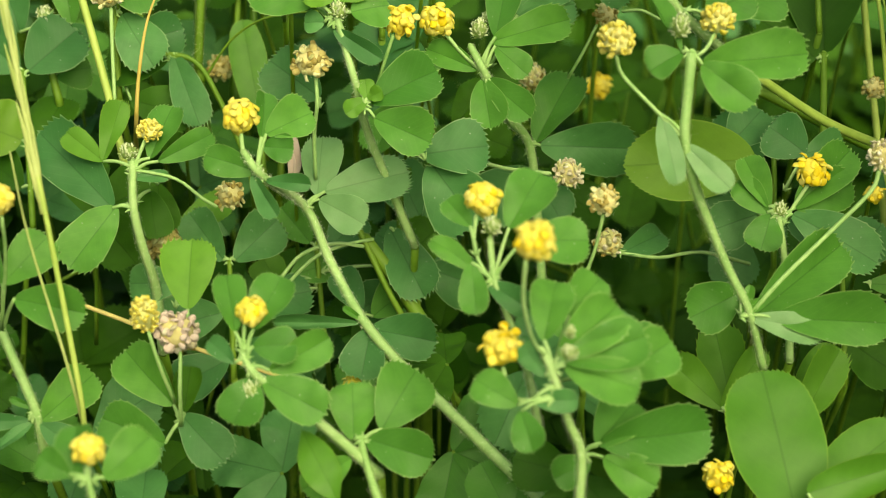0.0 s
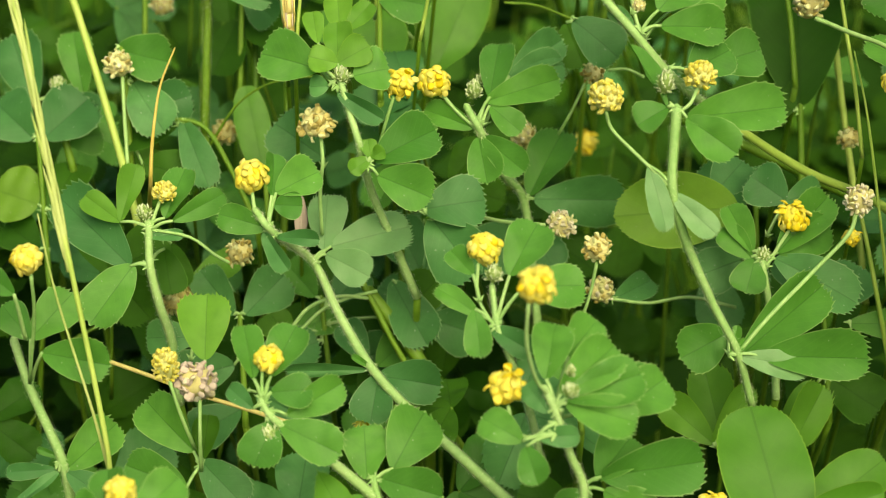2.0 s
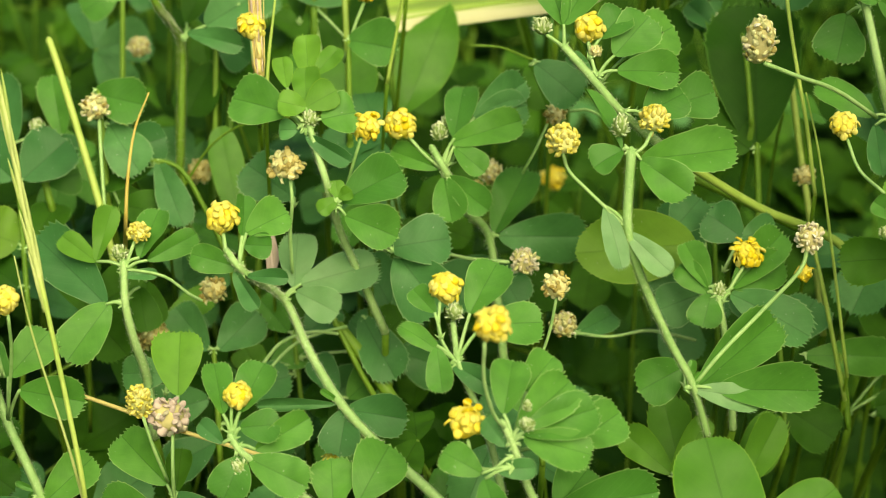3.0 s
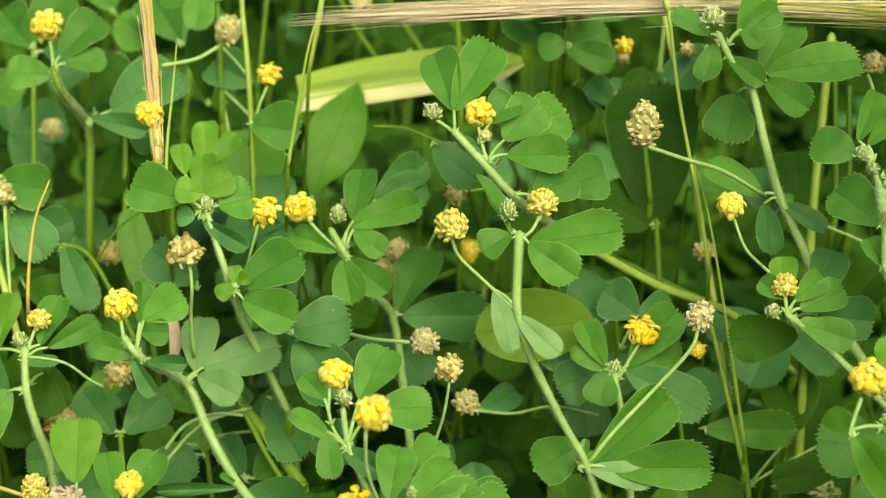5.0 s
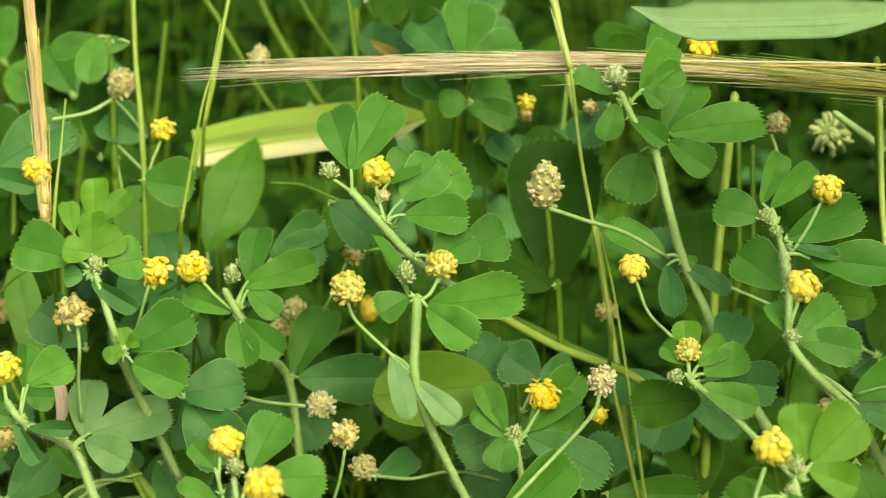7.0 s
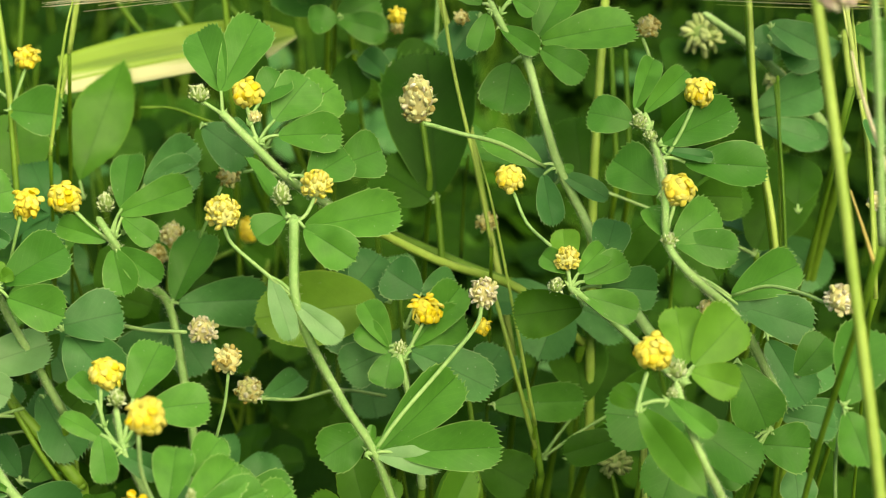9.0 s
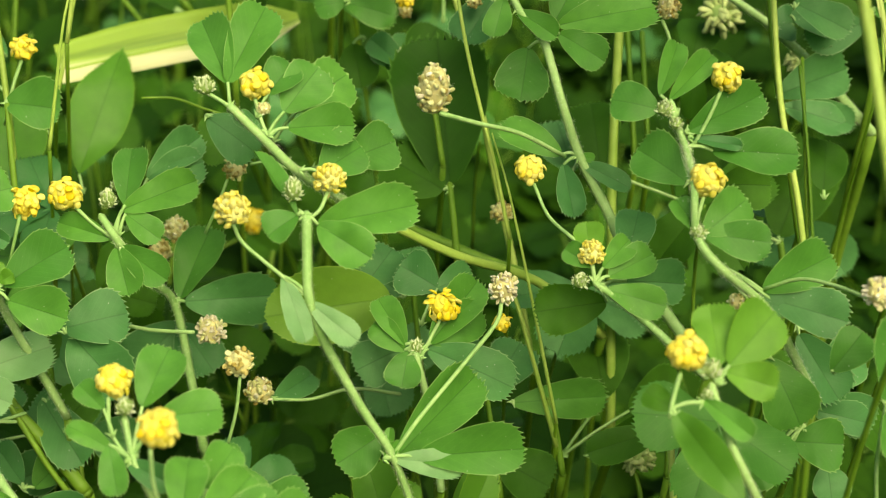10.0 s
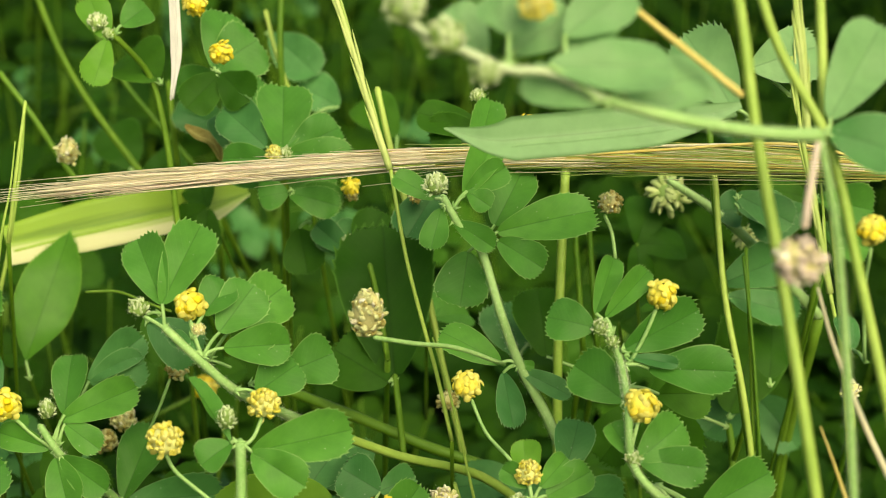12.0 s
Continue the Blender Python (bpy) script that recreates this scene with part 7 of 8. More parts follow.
leaf(p, "bluish", (126.9, 288.3, 200.0), (126.8, 288.8, 200.9), ((135.0, 282.8, 197.4), 6.6))
stalk([(125.0, 265.5, 152.5), (124.1, 272.5, 169.7), (122.8, 281.3, 185.8), (123.5, 291.8, 205.5)], 1.41, 1.21, GRASS, [(128.2, 295.4, -3.0), (126.6, 294.4, 74.8), (125.8, 280.9, 113.7), (125.0, 265.5, 152.5)])
stalk([(126.2, 265.1, 147.9), (126.6, 270.9, 163.2), (127.3, 278.1, 176.8), (127.4, 285.3, 190.3)], 0.81, 0.71, GRASSDARK, [(124.7, 297.5, -3.0), (125.5, 295.3, 72.4), (125.9, 281.2, 110.2), (126.2, 265.1, 147.9)])
stalk([(145.1, 273.0, 160.1), (145.3, 282.4, 177.6), (145.7, 293.1, 197.8)], 1.35, 1.14, GRASS, [(144.6, 293.8, -3.0), (144.8, 297.4, 78.6), (145.0, 286.2, 119.3), (145.1, 273.0, 160.1)])
stalk([(90.8, 231.8, 139.0), (91.2, 235.3, 145.6), (91.5, 238.3, 151.3)], 1.40, 1.30, GRASS, [(87.1, 257.7, -3.0), (89.0, 258.7, 68.0), (89.9, 246.3, 103.5), (90.8, 231.8, 139.0)])

p = clover((95.1, 258.4, 0.0), "shaded clover plant with curled green pods")
stem(p, [(93.1, 262.6, 124.4), (93.7, 260.6, 120.7), (93.6, 257.6, 115.2)], 1.04, 1.24, STEMDARK)
stem(p, [(93.6, 257.6, 115.2), (93.8, 275.6, 83.0), (94.0, 283.4, 34.6), (94.2, 285.9, -3.0)], 1.24, 0.68, STEMDARK, name="lower_stem")
flower_head(p, "pod", (94.1, 263.4, 126.2), 6.4, (0, -0.25, 1), 0.9)
flower_head(p, "pod", (101.5, 253.4, 126.9), 5.9, (0, -0.25, 1), 0.9)
leaf(p, "dull", (85.4, 265.2, 126.8), (85.2, 265.4, 127.1), ((100.7, 268.0, 131.1), 6.7))

p = clover((20.4, 227.6, 0.0), "clover plant low in front with round leaflets")
stem(p, [(20.0, 227.1, 152.9), (20.3, 225.6, 150.2), (20.6, 223.5, 146.4)], 1.04, 1.21, STEMDARK)
stem(p, [(20.6, 223.5, 146.4), (20.6, 241.8, 105.4), (20.5, 250.2, 43.9), (20.5, 253.1, -3.0)], 1.21, 0.67, STEMDARK, name="lower_stem")
leaf(p, "green", (19.5, 227.0, 152.6), (18.9, 227.4, 153.2), ((15.6, 233.1, 157.1), 5.6))
leaf(p, "green", (20.0, 227.1, 152.9), (20.4, 227.6, 154.1), ((19.8, 234.4, 159.2), 5.1))
leaf(p, "green", (20.4, 226.8, 152.5), (21.1, 227.1, 153.3), ((24.5, 230.2, 156.1), 6.6))
leaf(p, "green", (20.4, 226.8, 152.5), (22.9, 226.2, 152.1), ((31.8, 227.2, 154.1), 6.1))
blade = thing("dead_leaf", (37.1, 337.6, 201.0), "small withered brown leaf scrap among the clover", "dead leaf")
ribbon(blade, [(33.9, 339.1, 202.8), (36.1, 338.0, 201.4), (38.9, 336.8, 200.0), (40.1, 336.7, 195.7)], 2.37, BROWN, ends=(0.3, 0.3))
stalk([(25.4, 385.6, 171.1), (16.0, 392.4, 185.4), (10.1, 397.3, 197.4), (5.7, 402.9, 211.3)], 1.84, 1.71, GRASSDARK, [(70.0, 408.5, -3.0), (47.7, 411.1, 84.0), (36.5, 399.3, 127.6), (25.4, 385.6, 171.1)])
stalk([(14.8, 357.8, 179.8), (10.0, 360.0, 186.9), (4.5, 363.9, 197.0), (-1.3, 369.2, 205.3)], 1.48, 1.37, STEMDARK)
stalk([(36.8, 392.1, 169.7), (29.2, 396.3, 179.8), (21.7, 401.0, 190.8), (13.8, 411.2, 207.9)], 1.38, 1.26, GRASSDARK, [(88.6, 418.6, -3.0), (62.7, 419.3, 83.4), (49.8, 406.7, 126.5), (36.8, 392.1, 169.7)])
stalk([(54.8, 365.6, 194.9), (55.4, 369.0, 206.1), (56.9, 374.1, 216.4)], 1.63, 1.63, GRASSDARK, [(50.4, 397.0, -3.0), (52.6, 395.3, 96.0), (53.7, 381.4, 145.4), (54.8, 365.6, 194.9)])
stalk([(57.4, 368.9, 193.3), (54.8, 371.8, 202.6), (53.5, 376.4, 211.0)], 1.06, 1.06, GRASS, [(79.4, 399.3, -3.0), (68.4, 398.1, 95.2), (62.9, 384.5, 144.2), (57.4, 368.9, 193.3)])
stalk([(1.0, 305.8, 198.0), (3.9, 309.2, 210.1), (6.6, 314.1, 220.4)], 0.88, 0.68, GRASS, [(-18.2, 338.0, -3.0), (-8.6, 335.9, 97.5), (-3.8, 321.8, 147.7), (1.0, 305.8, 198.0)])
leaf(p, "green", (41.7, 336.8, 205.5), (41.1, 336.7, 205.0), ((49.0, 342.0, 210.2), 7.1))
leaf(p, "green", (41.9, 338.1, 212.4), (41.3, 338.0, 212.0), ((32.8, 338.7, 211.4), 6.5))
leaf(p, "bluish", (40.8, 329.4, 201.7), (41.3, 329.1, 201.3), ((41.2, 335.5, 206.3), 6.4))
stalk([(-25.0, 274.7, 193.2), (-25.2, 278.1, 200.2), (-25.5, 282.3, 209.1), (-26.1, 289.3, 221.2), (-26.8, 294.0, 231.0)], 1.67, 1.47, STRAW)
stalk([(-31.3, 315.0, 192.4), (-34.6, 314.3, 190.6), (-38.6, 312.6, 186.7)], 0.65, 0.65, STEM)
stalk([(71.2, 266.5, 172.0), (69.3, 268.5, 184.2), (67.5, 271.4, 193.6), (65.8, 274.8, 204.0), (64.9, 281.3, 216.2)], 0.83, 0.73, GRASS, [(82.2, 309.7, -3.0), (76.7, 302.1, 84.5), (74.0, 285.3, 128.3), (71.2, 266.5, 172.0)])

p = clover((-22.7, 283.5, 0.0), "clover plant filling the space between hairy stems")
stem(p, [(-22.3, 282.9, 138.0), (-21.7, 279.4, 132.0), (-20.8, 274.4, 123.3)], 1.00, 1.20, STEMDARK)
stem(p, [(-20.8, 274.4, 123.3), (-21.0, 293.3, 88.8), (-21.3, 302.6, 37.0), (-21.5, 306.1, -3.0)], 1.20, 0.66, STEMDARK, name="lower_stem")
leaf(p, "green", (-22.3, 282.4, 137.2), (-23.3, 282.9, 138.0), ((-28.7, 288.4, 142.1), 7.2))
leaf(p, "bluish", (-21.7, 281.9, 136.3), (-19.8, 282.4, 137.2), ((-14.4, 287.9, 141.2), 7.4))
leaf(p, "young", (-44.1, 277.4, 144.6), (-45.3, 277.3, 144.4), ((-37.1, 281.6, 147.6), 5.9))
leaf(p, "bluish", (-21.3, 280.4, 133.7), (-9.3, 280.9, 134.6), ((-1.1, 285.5, 138.0), 8.5))
leaf(p, "green", (-21.7, 279.4, 132.0), (-26.7, 279.9, 132.9), ((-19.1, 282.3, 134.7), 7.0))
leaf(p, "young", (-21.7, 278.9, 131.1), (-28.2, 278.4, 130.3), ((-31.9, 283.8, 134.3), 6.4))
leaf(p, "dull", (-2.3, 289.4, 149.3), (-2.5, 289.4, 149.3), ((-8.0, 285.9, 146.7), 6.0))
leaf(p, "bluish", (-13.8, 267.9, 132.1), (-13.8, 268.4, 133.0), ((-17.9, 274.3, 137.3), 5.8))
leaf(p, "green", (-13.8, 267.9, 132.1), (-11.9, 267.9, 132.1), ((-6.1, 272.1, 135.2), 6.8))

p = clover((-43.0, 323.4, 0.0), "clover plant with wide bluish leaves behind a yellow head")
stem(p, [(-37.5, 327.8, 181.6), (-38.0, 323.4, 172.4), (-38.5, 317.5, 160.0)], 1.14, 1.37, STEMDARK)
stem(p, [(-38.5, 317.5, 160.0), (-39.0, 336.0, 115.2), (-39.8, 344.8, 48.0), (-40.3, 347.9, -3.0)], 1.37, 0.75, STEMDARK, name="lower_stem")
leaf(p, "bluish", (-37.5, 327.6, 181.1), (-38.0, 328.4, 182.7), ((-41.7, 339.0, 191.3), 8.7))
leaf(p, "bluish", (-37.5, 327.6, 181.1), (-36.3, 328.4, 182.8), ((-27.1, 335.7, 189.1), 12.0))
leaf(p, "bluish", (-37.6, 327.4, 180.6), (-36.8, 327.6, 181.1), ((-31.0, 322.7, 177.3), 6.9))

p = clover((-60.4, 339.5, 0.0), "pale clover plant at the edge of the meadow patch")
stem(p, [(-57.5, 344.3, 191.1), (-57.9, 338.7, 179.4), (-58.5, 330.7, 162.5)], 1.17, 1.41, STEMDARK)
stem(p, [(-58.5, 330.7, 162.5), (-58.8, 349.5, 117.0), (-59.1, 358.7, 48.8), (-59.3, 362.2, -3.0)], 1.41, 0.77, STEMDARK, name="lower_stem")
leaf(p, "green", (-57.5, 344.3, 191.1), (-58.1, 344.6, 191.6), ((-64.9, 351.9, 197.4), 9.4))
leaf(p, "green", (-57.5, 344.3, 191.1), (-56.9, 344.9, 192.3), ((-51.4, 353.8, 199.9), 9.9))
leaf(p, "bluish", (-57.3, 343.8, 190.0), (-55.2, 343.9, 190.5), ((-46.4, 343.8, 190.7), 7.2))
leaf(p, "green", (-57.6, 341.8, 185.8), (-59.0, 341.8, 185.8), ((-65.8, 339.2, 183.4), 9.0))
leaf(p, "green", (-29.6, 366.0, 183.2), (-29.6, 366.5, 184.3), ((-35.9, 376.0, 191.8), 11.2))
leaf(p, "bluish", (-29.6, 366.0, 183.2), (-28.4, 365.9, 183.1), ((-19.6, 372.1, 188.5), 10.1))
leaf(p, "green", (-45.6, 379.6, 187.1), (-45.6, 379.6, 187.1), ((-49.7, 389.2, 194.8), 12.8))
leaf(p, "green", (-45.6, 379.6, 187.1), (-44.4, 379.0, 185.9), ((-36.7, 373.9, 182.0), 11.6))

p = clover((126.7, 308.0, 0.0), "leafy clover plant with broad dull leaves behind grass stalks")
stem(p, [(126.8, 286.8, 154.5), (126.9, 285.0, 151.2), (126.7, 283.0, 147.4)], 1.46, 1.61, STEMDARK)
stem(p, [(126.7, 283.0, 147.4), (126.7, 301.0, 88.4), (126.7, 308.0, -3.0)], 1.61, 1.02, STEMDARK, name="lower_stem")
leaf(p, "dull", (131.4, 299.3, 147.5), (131.6, 300.0, 148.4), ((141.6, 310.5, 163.2), 16.8))
leaf(p, "dull", (125.3, 283.1, 156.6), (94.0, 294.5, 169.2), ((94.3, 302.2, 179.5), 9.7))
leaf(p, "bluish", (124.2, 284.9, 182.5), (124.9, 285.2, 183.0), ((135.5, 282.2, 179.8), 6.4))

p = clover((93.8, 270.2, 0.0), "shaded clover plant beside a bright ovate leaf")
stem(p, [(95.0, 249.0, 142.3), (94.5, 247.4, 139.3), (93.8, 245.2, 135.0)], 1.33, 1.46, STEMDARK)
stem(p, [(93.8, 245.2, 135.0), (93.8, 263.2, 81.0), (93.8, 270.2, -3.0)], 1.46, 0.93, STEMDARK, name="lower_stem")
leaf(p, "dull", (95.0, 249.0, 142.3), (94.3, 249.0, 142.2), ((80.6, 248.1, 139.8), 6.0))
leaf(p, "green", (103.9, 228.9, 167.4), (103.8, 228.6, 167.1), ((107.5, 222.1, 158.7), 8.5))
leaf(p, "bluish", (111.9, 238.4, 166.1), (112.0, 237.6, 165.1), ((116.8, 230.9, 156.5), 7.9))
leaf(p, "bluish", (113.2, 233.4, 153.3), (113.5, 233.4, 153.3), ((122.9, 231.1, 151.0), 5.7))
leaf(p, "dull", (119.9, 238.3, 151.6), (120.4, 237.9, 151.0), ((127.4, 233.0, 145.1), 6.8))

p = clover((-2.9, 286.2, 0.0), "low clover plant with a thick green stem")
stem(p, [(-13.1, 269.4, 146.7), (-7.9, 265.5, 141.0), (-2.9, 261.2, 134.5)], 2.66, 2.92, STEMDARK)
stem(p, [(-2.9, 261.2, 134.5), (-2.9, 279.2, 80.7), (-2.9, 286.2, -3.0)], 2.92, 1.86, STEMDARK, name="lower_stem")
leaf(p, "bluish", (23.3, 284.9, 191.1), (23.5, 284.6, 190.8), ((30.9, 280.3, 185.7), 8.5))
leaf(p, "dull", (-7.7, 268.8, 138.8), (-9.1, 269.6, 139.7), ((-0.6, 274.0, 146.3), 7.9))

p = clover((-68.3, 323.4, 0.0), "clover plant with a green bud behind a grass spike")
stem(p, [(-70.9, 305.2, 170.4), (-70.1, 301.9, 164.3), (-68.3, 298.4, 157.7)], 1.56, 1.72, STEMDARK)
stem(p, [(-68.3, 298.4, 157.7), (-68.3, 316.4, 94.6), (-68.3, 323.4, -3.0)], 1.72, 1.09, STEMDARK, name="lower_stem")
flower_head(p, "bud", (-70.7, 305.0, 172.2), 3.6)
leaf(p, "green", (-71.1, 306.1, 169.6), (-66.3, 305.9, 169.6), ((-68.5, 313.3, 179.4), 6.6))
leaf(p, "bluish", (-71.2, 307.5, 168.6), (-76.1, 307.3, 167.8), ((-80.7, 315.4, 178.2), 9.8))
leaf(p, "bluish", (-70.4, 304.7, 169.3), (-69.3, 304.6, 169.3), ((-62.9, 303.6, 168.5), 4.2))
leaf(p, "green", (-70.0, 305.5, 160.3), (-70.2, 305.5, 160.3), ((-64.0, 306.0, 161.6), 7.1))

p = clover((-32.6, 323.9, 0.0), "plant with one upright oblong leaf")
stem(p, [(-33.0, 302.9, 152.2), (-32.9, 301.5, 149.5), (-32.6, 298.9, 144.7)], 1.10, 1.21, STEMDARK)
stem(p, [(-32.6, 298.9, 144.7), (-32.6, 316.9, 86.8), (-32.6, 323.9, -3.0)], 1.21, 0.77, STEMDARK, name="lower_stem")
leaf(p, "broad", (-33.0, 302.8, 152.2), (-33.2, 303.4, 153.1), ((-36.8, 314.3, 167.3), 6.7))

p = clover((143.0, 312.7, 0.0), "clover plant half hidden below a dry grass ear")
stem(p, [(142.6, 292.3, 196.7), (142.7, 290.1, 192.3), (143.0, 287.7, 187.8)], 1.38, 1.52, GRASS)
stem(p, [(143.0, 287.7, 187.8), (143.0, 305.7, 112.7), (143.0, 312.7, -3.0)], 1.52, 0.96, STEMDARK, name="lower_stem")
leaf(p, "green", (142.6, 292.3, 196.7), (143.4, 292.2, 196.6), ((153.0, 289.9, 194.4), 7.3))
leaf(p, "bluish", (143.3, 293.3, 194.1), (142.5, 293.3, 194.0), ((131.3, 292.7, 192.4), 7.9))
leaf(p, "green", (144.8, 295.2, 189.6), (145.3, 295.0, 189.4), ((153.8, 291.6, 185.7), 8.2))
leaf(p, "dull", (146.2, 300.4, 191.6), (145.1, 301.2, 192.5), ((137.0, 303.3, 194.7), 6.2))

stalk([(138.2, 274.1, 193.0), (138.7, 278.0, 200.7), (138.8, 281.6, 207.6), (138.5, 284.3, 212.8)], 0.60, 0.45, GRASS, [(134.2, 329.1, -3.0), (136.2, 304.1, 96.5), (138.2, 274.1, 193.0)])

# ---- undergrowth ----
def canopy(x, y):
    """Height under which the undergrowth stays, so that the flowering tops stand over it."""
    tall = 0.116 - max(-0.06, min(0.12, x)) * 0.36 - max(0.0, min(0.07, x - 0.04)) * 0.38 + min(0.17, y - 0.20) * 0.28 + max(0.0, y - 0.55) * 0.05
    tall -= 0.030 * max(0.0, min(1.0, (y - 0.30) * 8))
    return tall * max(0.25, min(1.08, 0.74 + 1.1 * noise.noise((x * 21, y * 15, 0.3))))


TRIFOLS = []
for k in range(6):
    verts, uvs, faces = [], [], []
    rng = random.Random(40 + k)
    me = LEAFLETS["dull"][k]
    for turn in (-78, 0, 76):
        m = Matrix.Rotation(radians(turn + rng.uniform(-9, 9)), 3, "Z") @ Matrix.Diagonal((rng.uniform(0.7, 0.85), 1, 1)) @ Matrix.Rotation(radians(rng.uniform(-14, 14)), 3, "X")
        first = len(verts)
        layer = me.uv_layers[0].data
        spots = {loop.vertex_index: tuple(layer[loop.index].uv) for loop in me.loops}
        verts += [m @ v.co for v in me.vertices]
        uvs += [spots[v.index] for v in me.vertices]
        faces += [tuple(first + i for i in f.vertices) for f in me.polygons]
    TRIFOLS.append([mesh_of("leaf", verts, faces, mat, uvs) for mat in (SHADELEAF, LEAF, BLUISH)])


# spots kept free of lower leaves so the camera sees dark gaps: x, height and radius
VIEW_GAPS = ((0.0365, 0.148, 0.010), (0.066, 0.142, 0.009), (0.030, 0.152, 0.006), (0.049, 0.165, 0.007), (-0.022, 0.172, 0.005), (0.092, 0.190, 0.010))


# A small leaf, also kept clear towards the camera.
KEPT_IN_SIGHT.append(mm((35.6, 275.0, 142.3)))
def blocks_sight(hub, clear=0.012):
    """Whether a leaf at hub would stand between the camera and a flower head or a grown leaf."""
    for spots, near, reach in ((KEPT_IN_SIGHT, 0.002, clear), (GROWN, 0.0035, clear * 0.75)):
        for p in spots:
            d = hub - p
            # Roughly the way from the spot to the camera.
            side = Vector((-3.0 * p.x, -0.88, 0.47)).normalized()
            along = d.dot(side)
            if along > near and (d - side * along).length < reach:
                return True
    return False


def lower_leaves():
    """Each flowering plant bears more leaves below its tops, half hidden behind them."""
    rng = random.Random(77)
    for owner, at in HUBS:
        for _ in range(1):
            if rng.random() > (0.5 if at.x < 0.03 else 0.12):
                continue
            hub = at + Vector((rng.uniform(-0.015, 0.015), rng.uniform(0.012, 0.036), rng.uniform(-0.038, -0.016)))
            if hub.z < 0.03 or at.z > 0.235 or any(math.hypot(hub.x - x, hub.z - z) < r + 0.007 for x, z, r in VIEW_GAPS) or blocks_sight(hub):
                continue
            foot = hub + Vector((rng.uniform(-0.008, 0.008), rng.uniform(0.0, 0.012), -0.03))
            verts, faces = tube(spline([foot, foot.lerp(hub, 0.6) + Vector((0, 0.002, 0)), hub], 3), 0.0004, 0.0003, 5)
            stalk_part = part("leaf", mesh_of("leaf_stalk", verts, faces, STEMDARK), owner)
            size = rng.uniform(0.009, 0.0135)
            z = Vector((rng.uniform(-0.4, 0.4), rng.uniform(-1.0, -0.2), 1)).normalized()
            a = rng.random() * 6.283
            out = Vector((math.cos(a), math.sin(a), 0))
            y3 = (out - z * z.dot(out)).normalized()
            m = Matrix((y3.cross(z), y3, z)).transposed().to_4x4()
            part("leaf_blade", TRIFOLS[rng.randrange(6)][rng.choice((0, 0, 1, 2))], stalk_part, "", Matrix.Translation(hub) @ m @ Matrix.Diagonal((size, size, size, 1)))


def undergrowth():
    """Clover plants deeper in the meadow: lower than the flowering tops, thinning into the dark."""
    rng = random.Random(21)
    for i in range(110):
        y = 0.21 + 0.75 * rng.random() ** 1.3
        x = rng.uniform(-0.13, 0.19) * (0.7 + 1.6 * y)
        top = canopy(x, y) + rng.uniform(-0.050, -0.006)
        base = Vector((x, y, 0))
        p = thing("clover_plant", base, "leafy green clover plant in the shaded undergrowth", "clover plant", "undergrowth clover plants")
        lean = Vector((rng.uniform(-0.03, 0.03), rng.uniform(-0.02, 0.02), 0))
        curve = spline([base, base + lean * 0.4 + Vector((0, 0, top * 0.5)), base + lean + Vector((0, 0, top))], 5)
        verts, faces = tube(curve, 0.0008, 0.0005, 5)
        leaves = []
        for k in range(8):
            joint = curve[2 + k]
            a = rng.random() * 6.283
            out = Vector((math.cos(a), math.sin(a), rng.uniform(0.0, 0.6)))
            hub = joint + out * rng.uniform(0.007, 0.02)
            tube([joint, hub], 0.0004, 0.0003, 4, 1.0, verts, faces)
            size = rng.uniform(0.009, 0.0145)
            if blocks_sight(hub, 0.008):
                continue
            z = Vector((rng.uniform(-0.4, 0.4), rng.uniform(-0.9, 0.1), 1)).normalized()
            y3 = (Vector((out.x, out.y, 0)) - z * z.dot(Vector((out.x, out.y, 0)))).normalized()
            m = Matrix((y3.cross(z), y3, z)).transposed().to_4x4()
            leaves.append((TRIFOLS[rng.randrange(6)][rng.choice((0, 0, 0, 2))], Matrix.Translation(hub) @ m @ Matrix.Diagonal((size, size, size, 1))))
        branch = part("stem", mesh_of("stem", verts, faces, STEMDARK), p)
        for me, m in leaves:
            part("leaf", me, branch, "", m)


def leaf_crowd():
    """The countless leaves and thin stems below and behind, as one dense mass."""
    rng = random.Random(5)
    verts, uvs, faces = [], [], []
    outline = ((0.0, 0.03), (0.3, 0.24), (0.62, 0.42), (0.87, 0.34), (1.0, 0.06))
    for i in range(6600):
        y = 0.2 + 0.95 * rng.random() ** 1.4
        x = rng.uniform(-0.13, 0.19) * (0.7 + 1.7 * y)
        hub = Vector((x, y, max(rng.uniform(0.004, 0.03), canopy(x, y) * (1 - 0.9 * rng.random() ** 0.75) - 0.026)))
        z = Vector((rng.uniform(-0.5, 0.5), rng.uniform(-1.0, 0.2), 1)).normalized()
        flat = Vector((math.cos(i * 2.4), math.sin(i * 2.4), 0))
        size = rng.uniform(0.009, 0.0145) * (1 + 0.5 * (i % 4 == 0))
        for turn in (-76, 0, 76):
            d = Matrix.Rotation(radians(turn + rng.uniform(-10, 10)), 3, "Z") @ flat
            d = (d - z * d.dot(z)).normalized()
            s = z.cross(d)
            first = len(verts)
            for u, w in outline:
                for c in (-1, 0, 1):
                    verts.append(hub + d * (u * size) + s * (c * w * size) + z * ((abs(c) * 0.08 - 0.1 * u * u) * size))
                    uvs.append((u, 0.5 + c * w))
            for r in range(4):
                for c in range(2):
                    a = first + r * 3 + c
                    faces.append((a, a + 1, a + 4, a + 3))
    crowd = new("meadow_leaves", mesh_of("meadow_leaves", verts, faces, DEEPSHADE, uvs))
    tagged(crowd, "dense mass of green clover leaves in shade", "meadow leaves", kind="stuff")


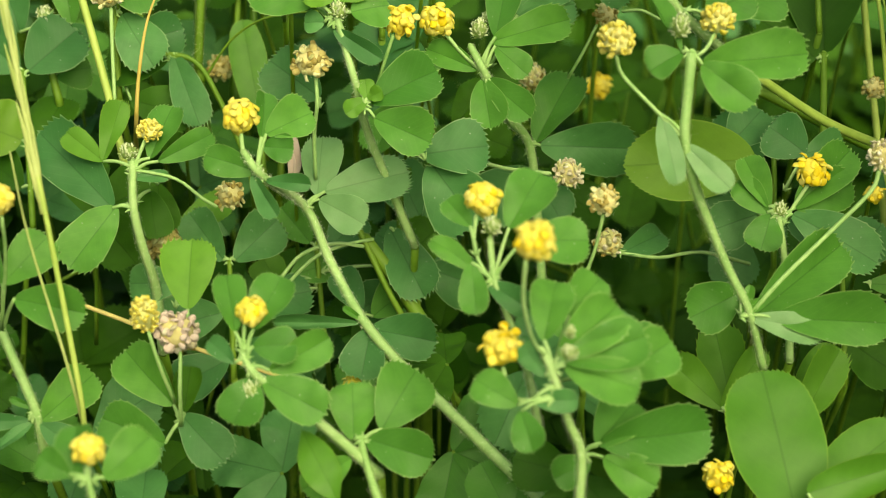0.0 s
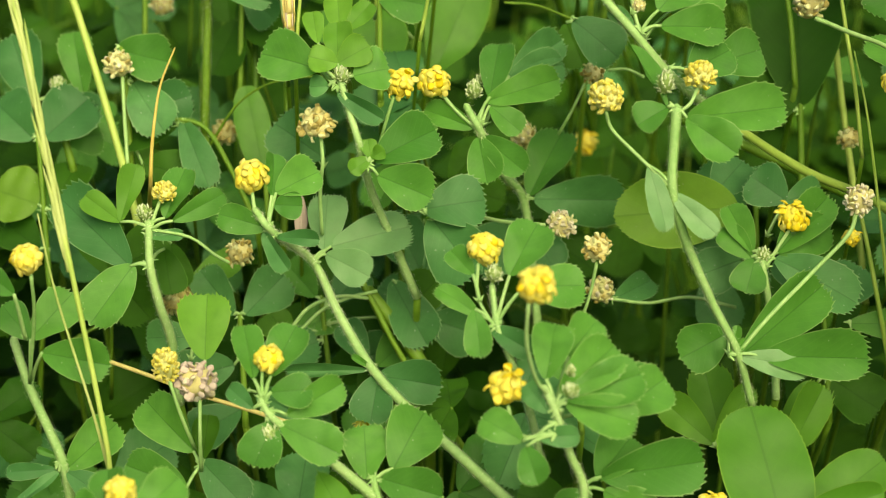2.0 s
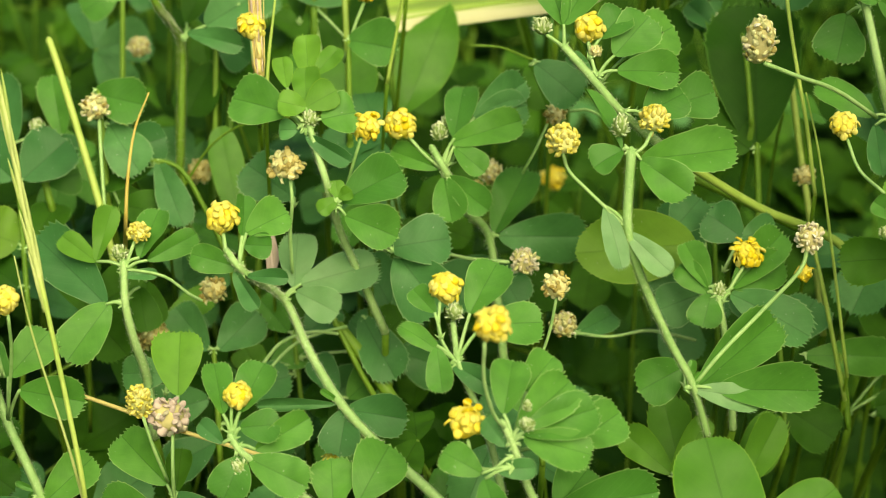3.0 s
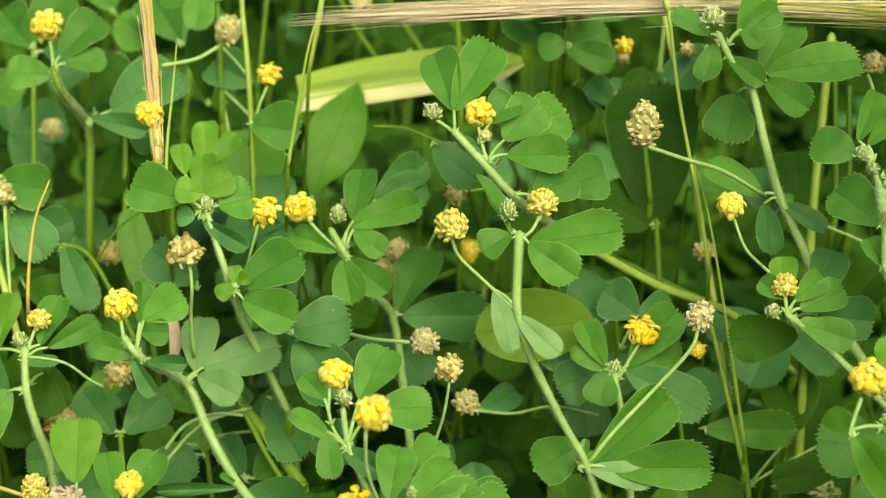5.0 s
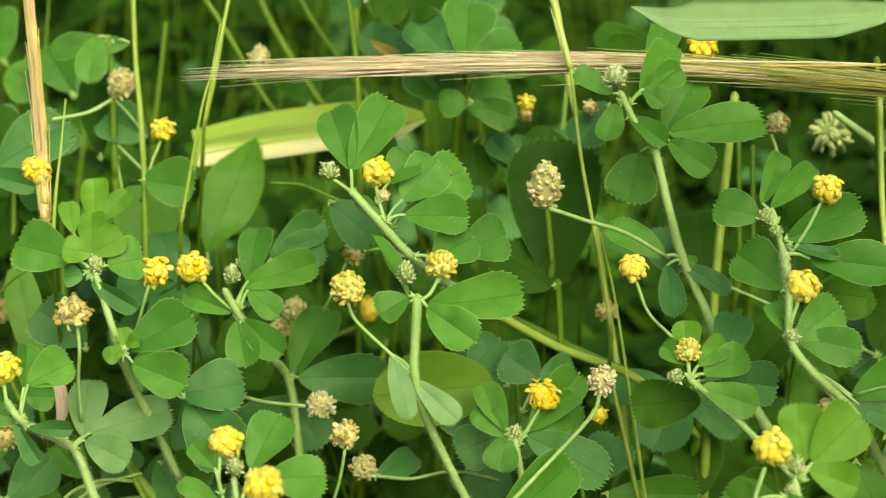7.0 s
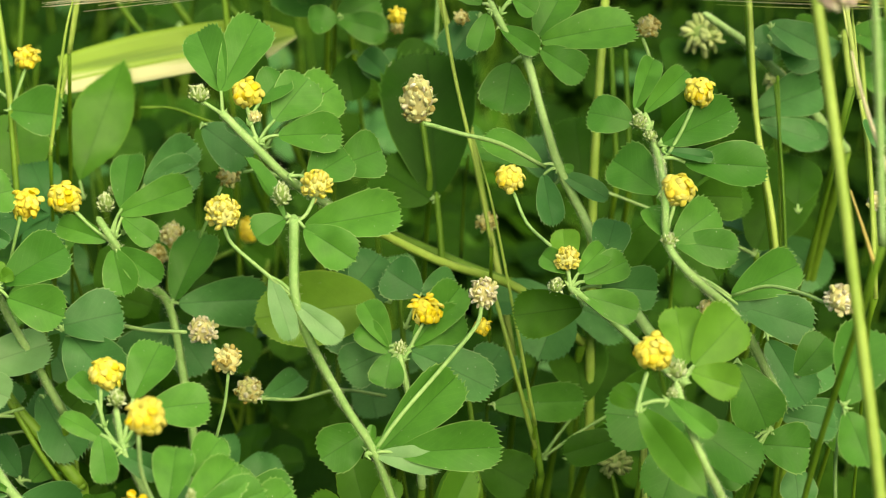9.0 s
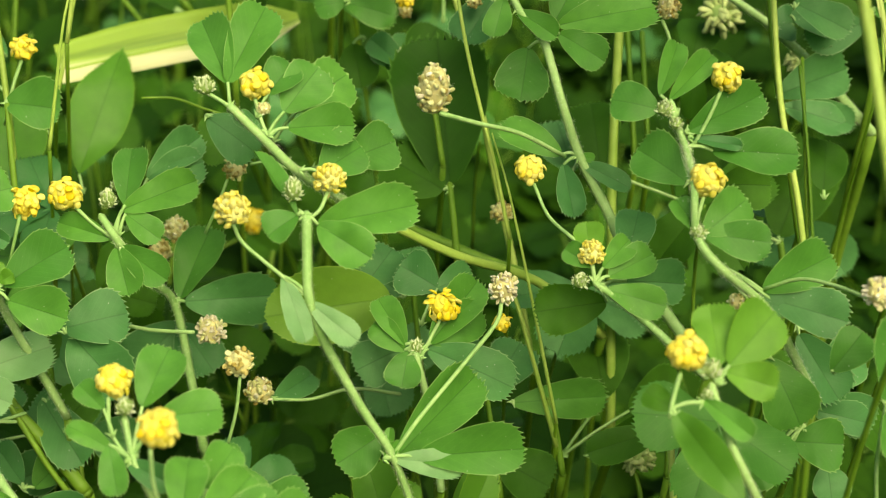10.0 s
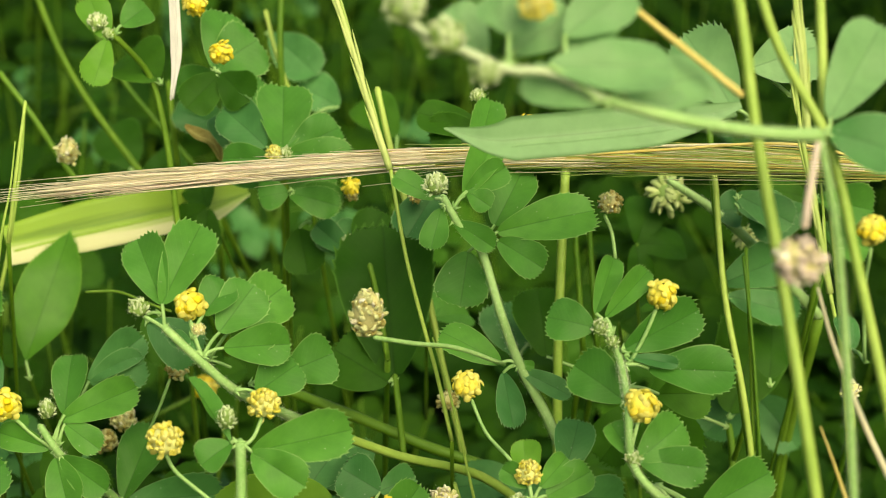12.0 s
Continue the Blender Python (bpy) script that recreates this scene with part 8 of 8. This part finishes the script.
def grass_crowd():
    """Thin blades standing through the undergrowth."""
    rng = random.Random(9)
    verts, faces = [], []
    for i in range(420):
        y = 0.37 + 0.75 * rng.random() ** 1.2
        x = rng.uniform(-0.13, 0.19) * (0.7 + 1.7 * y)
        h = canopy(x, y) * rng.uniform(0.7, 1.15) + max(0.0, y - 0.45) * 0.12
        lean = Vector((rng.uniform(-0.02, 0.02), rng.uniform(-0.01, 0.02), 0))
        base = Vector((x, y, -0.002))
        tube(spline([base, base + lean * 0.3 + Vector((0, 0, h * 0.5)), base + lean + Vector((0, 0, h))], 4), rng.uniform(0.0004, 0.0009), 0.0003, 4, 0.5, verts, faces)
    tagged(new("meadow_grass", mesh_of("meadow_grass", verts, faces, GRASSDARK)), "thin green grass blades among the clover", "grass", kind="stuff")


def low_light_screen():
    """Taller growth added on all sides, mostly out of view, to keep the low light out, thinning with distance."""
    rng = random.Random(31)
    verts, uvs, faces = [], [], []
    for i in range(34000):
        a = rng.random() * 6.283
        r = 0.16 * 56.0 ** rng.random() ** 0.85
        x, y = 0.03 + r * math.cos(a), 0.2 + r * math.sin(a)
        if abs(x - 0.03) < 0.14 + 0.32 * max(0.0, y) and 0.1 < y < 1.05:
            continue
        near = min(1.0, max(0.0, (math.hypot(x - 0.03, y - 0.15) - 0.3) * 3))
        h = (0.10 + 0.34 * near) * rng.random() ** 0.8
        if abs(x - 0.03) < 0.14 + 0.32 * max(0.0, y) and y > 0.0:
            h *= 0.3
        z = Vector((rng.uniform(-0.7, 0.7), rng.uniform(-0.7, 0.7), 1)).normalized()
        d = Vector((math.cos(i * 2.4), math.sin(i * 2.4), rng.uniform(-0.2, 0.9)))
        d = (d - z * d.dot(z) * 0.6).normalized()
        s = z.cross(d).normalized()
        size = rng.uniform(0.7, 1.3) * min(0.17, 0.020 + 0.052 * r)
        first = len(verts)
        for u, w in ((0.0, 0.02), (0.35, 0.2), (0.65, 0.26), (1.0, 0.03)):
            for c in (-1, 0, 1):
                verts.append(Vector((x, y, h)) + d * (u * size) + s * (c * w * size) + z * (abs(c) * 0.05 - 0.15 * u * u) * size)
                uvs.append((u, 0.5 + c * w))
        for k in range(3):
            for c in range(2):
                q = first + k * 3 + c
                faces.append((q, q + 1, q + 4, q + 3))
    tagged(new("meadow_herbs", mesh_of("meadow_herbs", verts, faces, DEEPSHADE, uvs)), "tall green herbs added mostly out of view to block low light", "meadow herbs", kind="stuff")


lower_leaves()
undergrowth()
low_light_screen()
leaf_crowd()
grass_crowd()
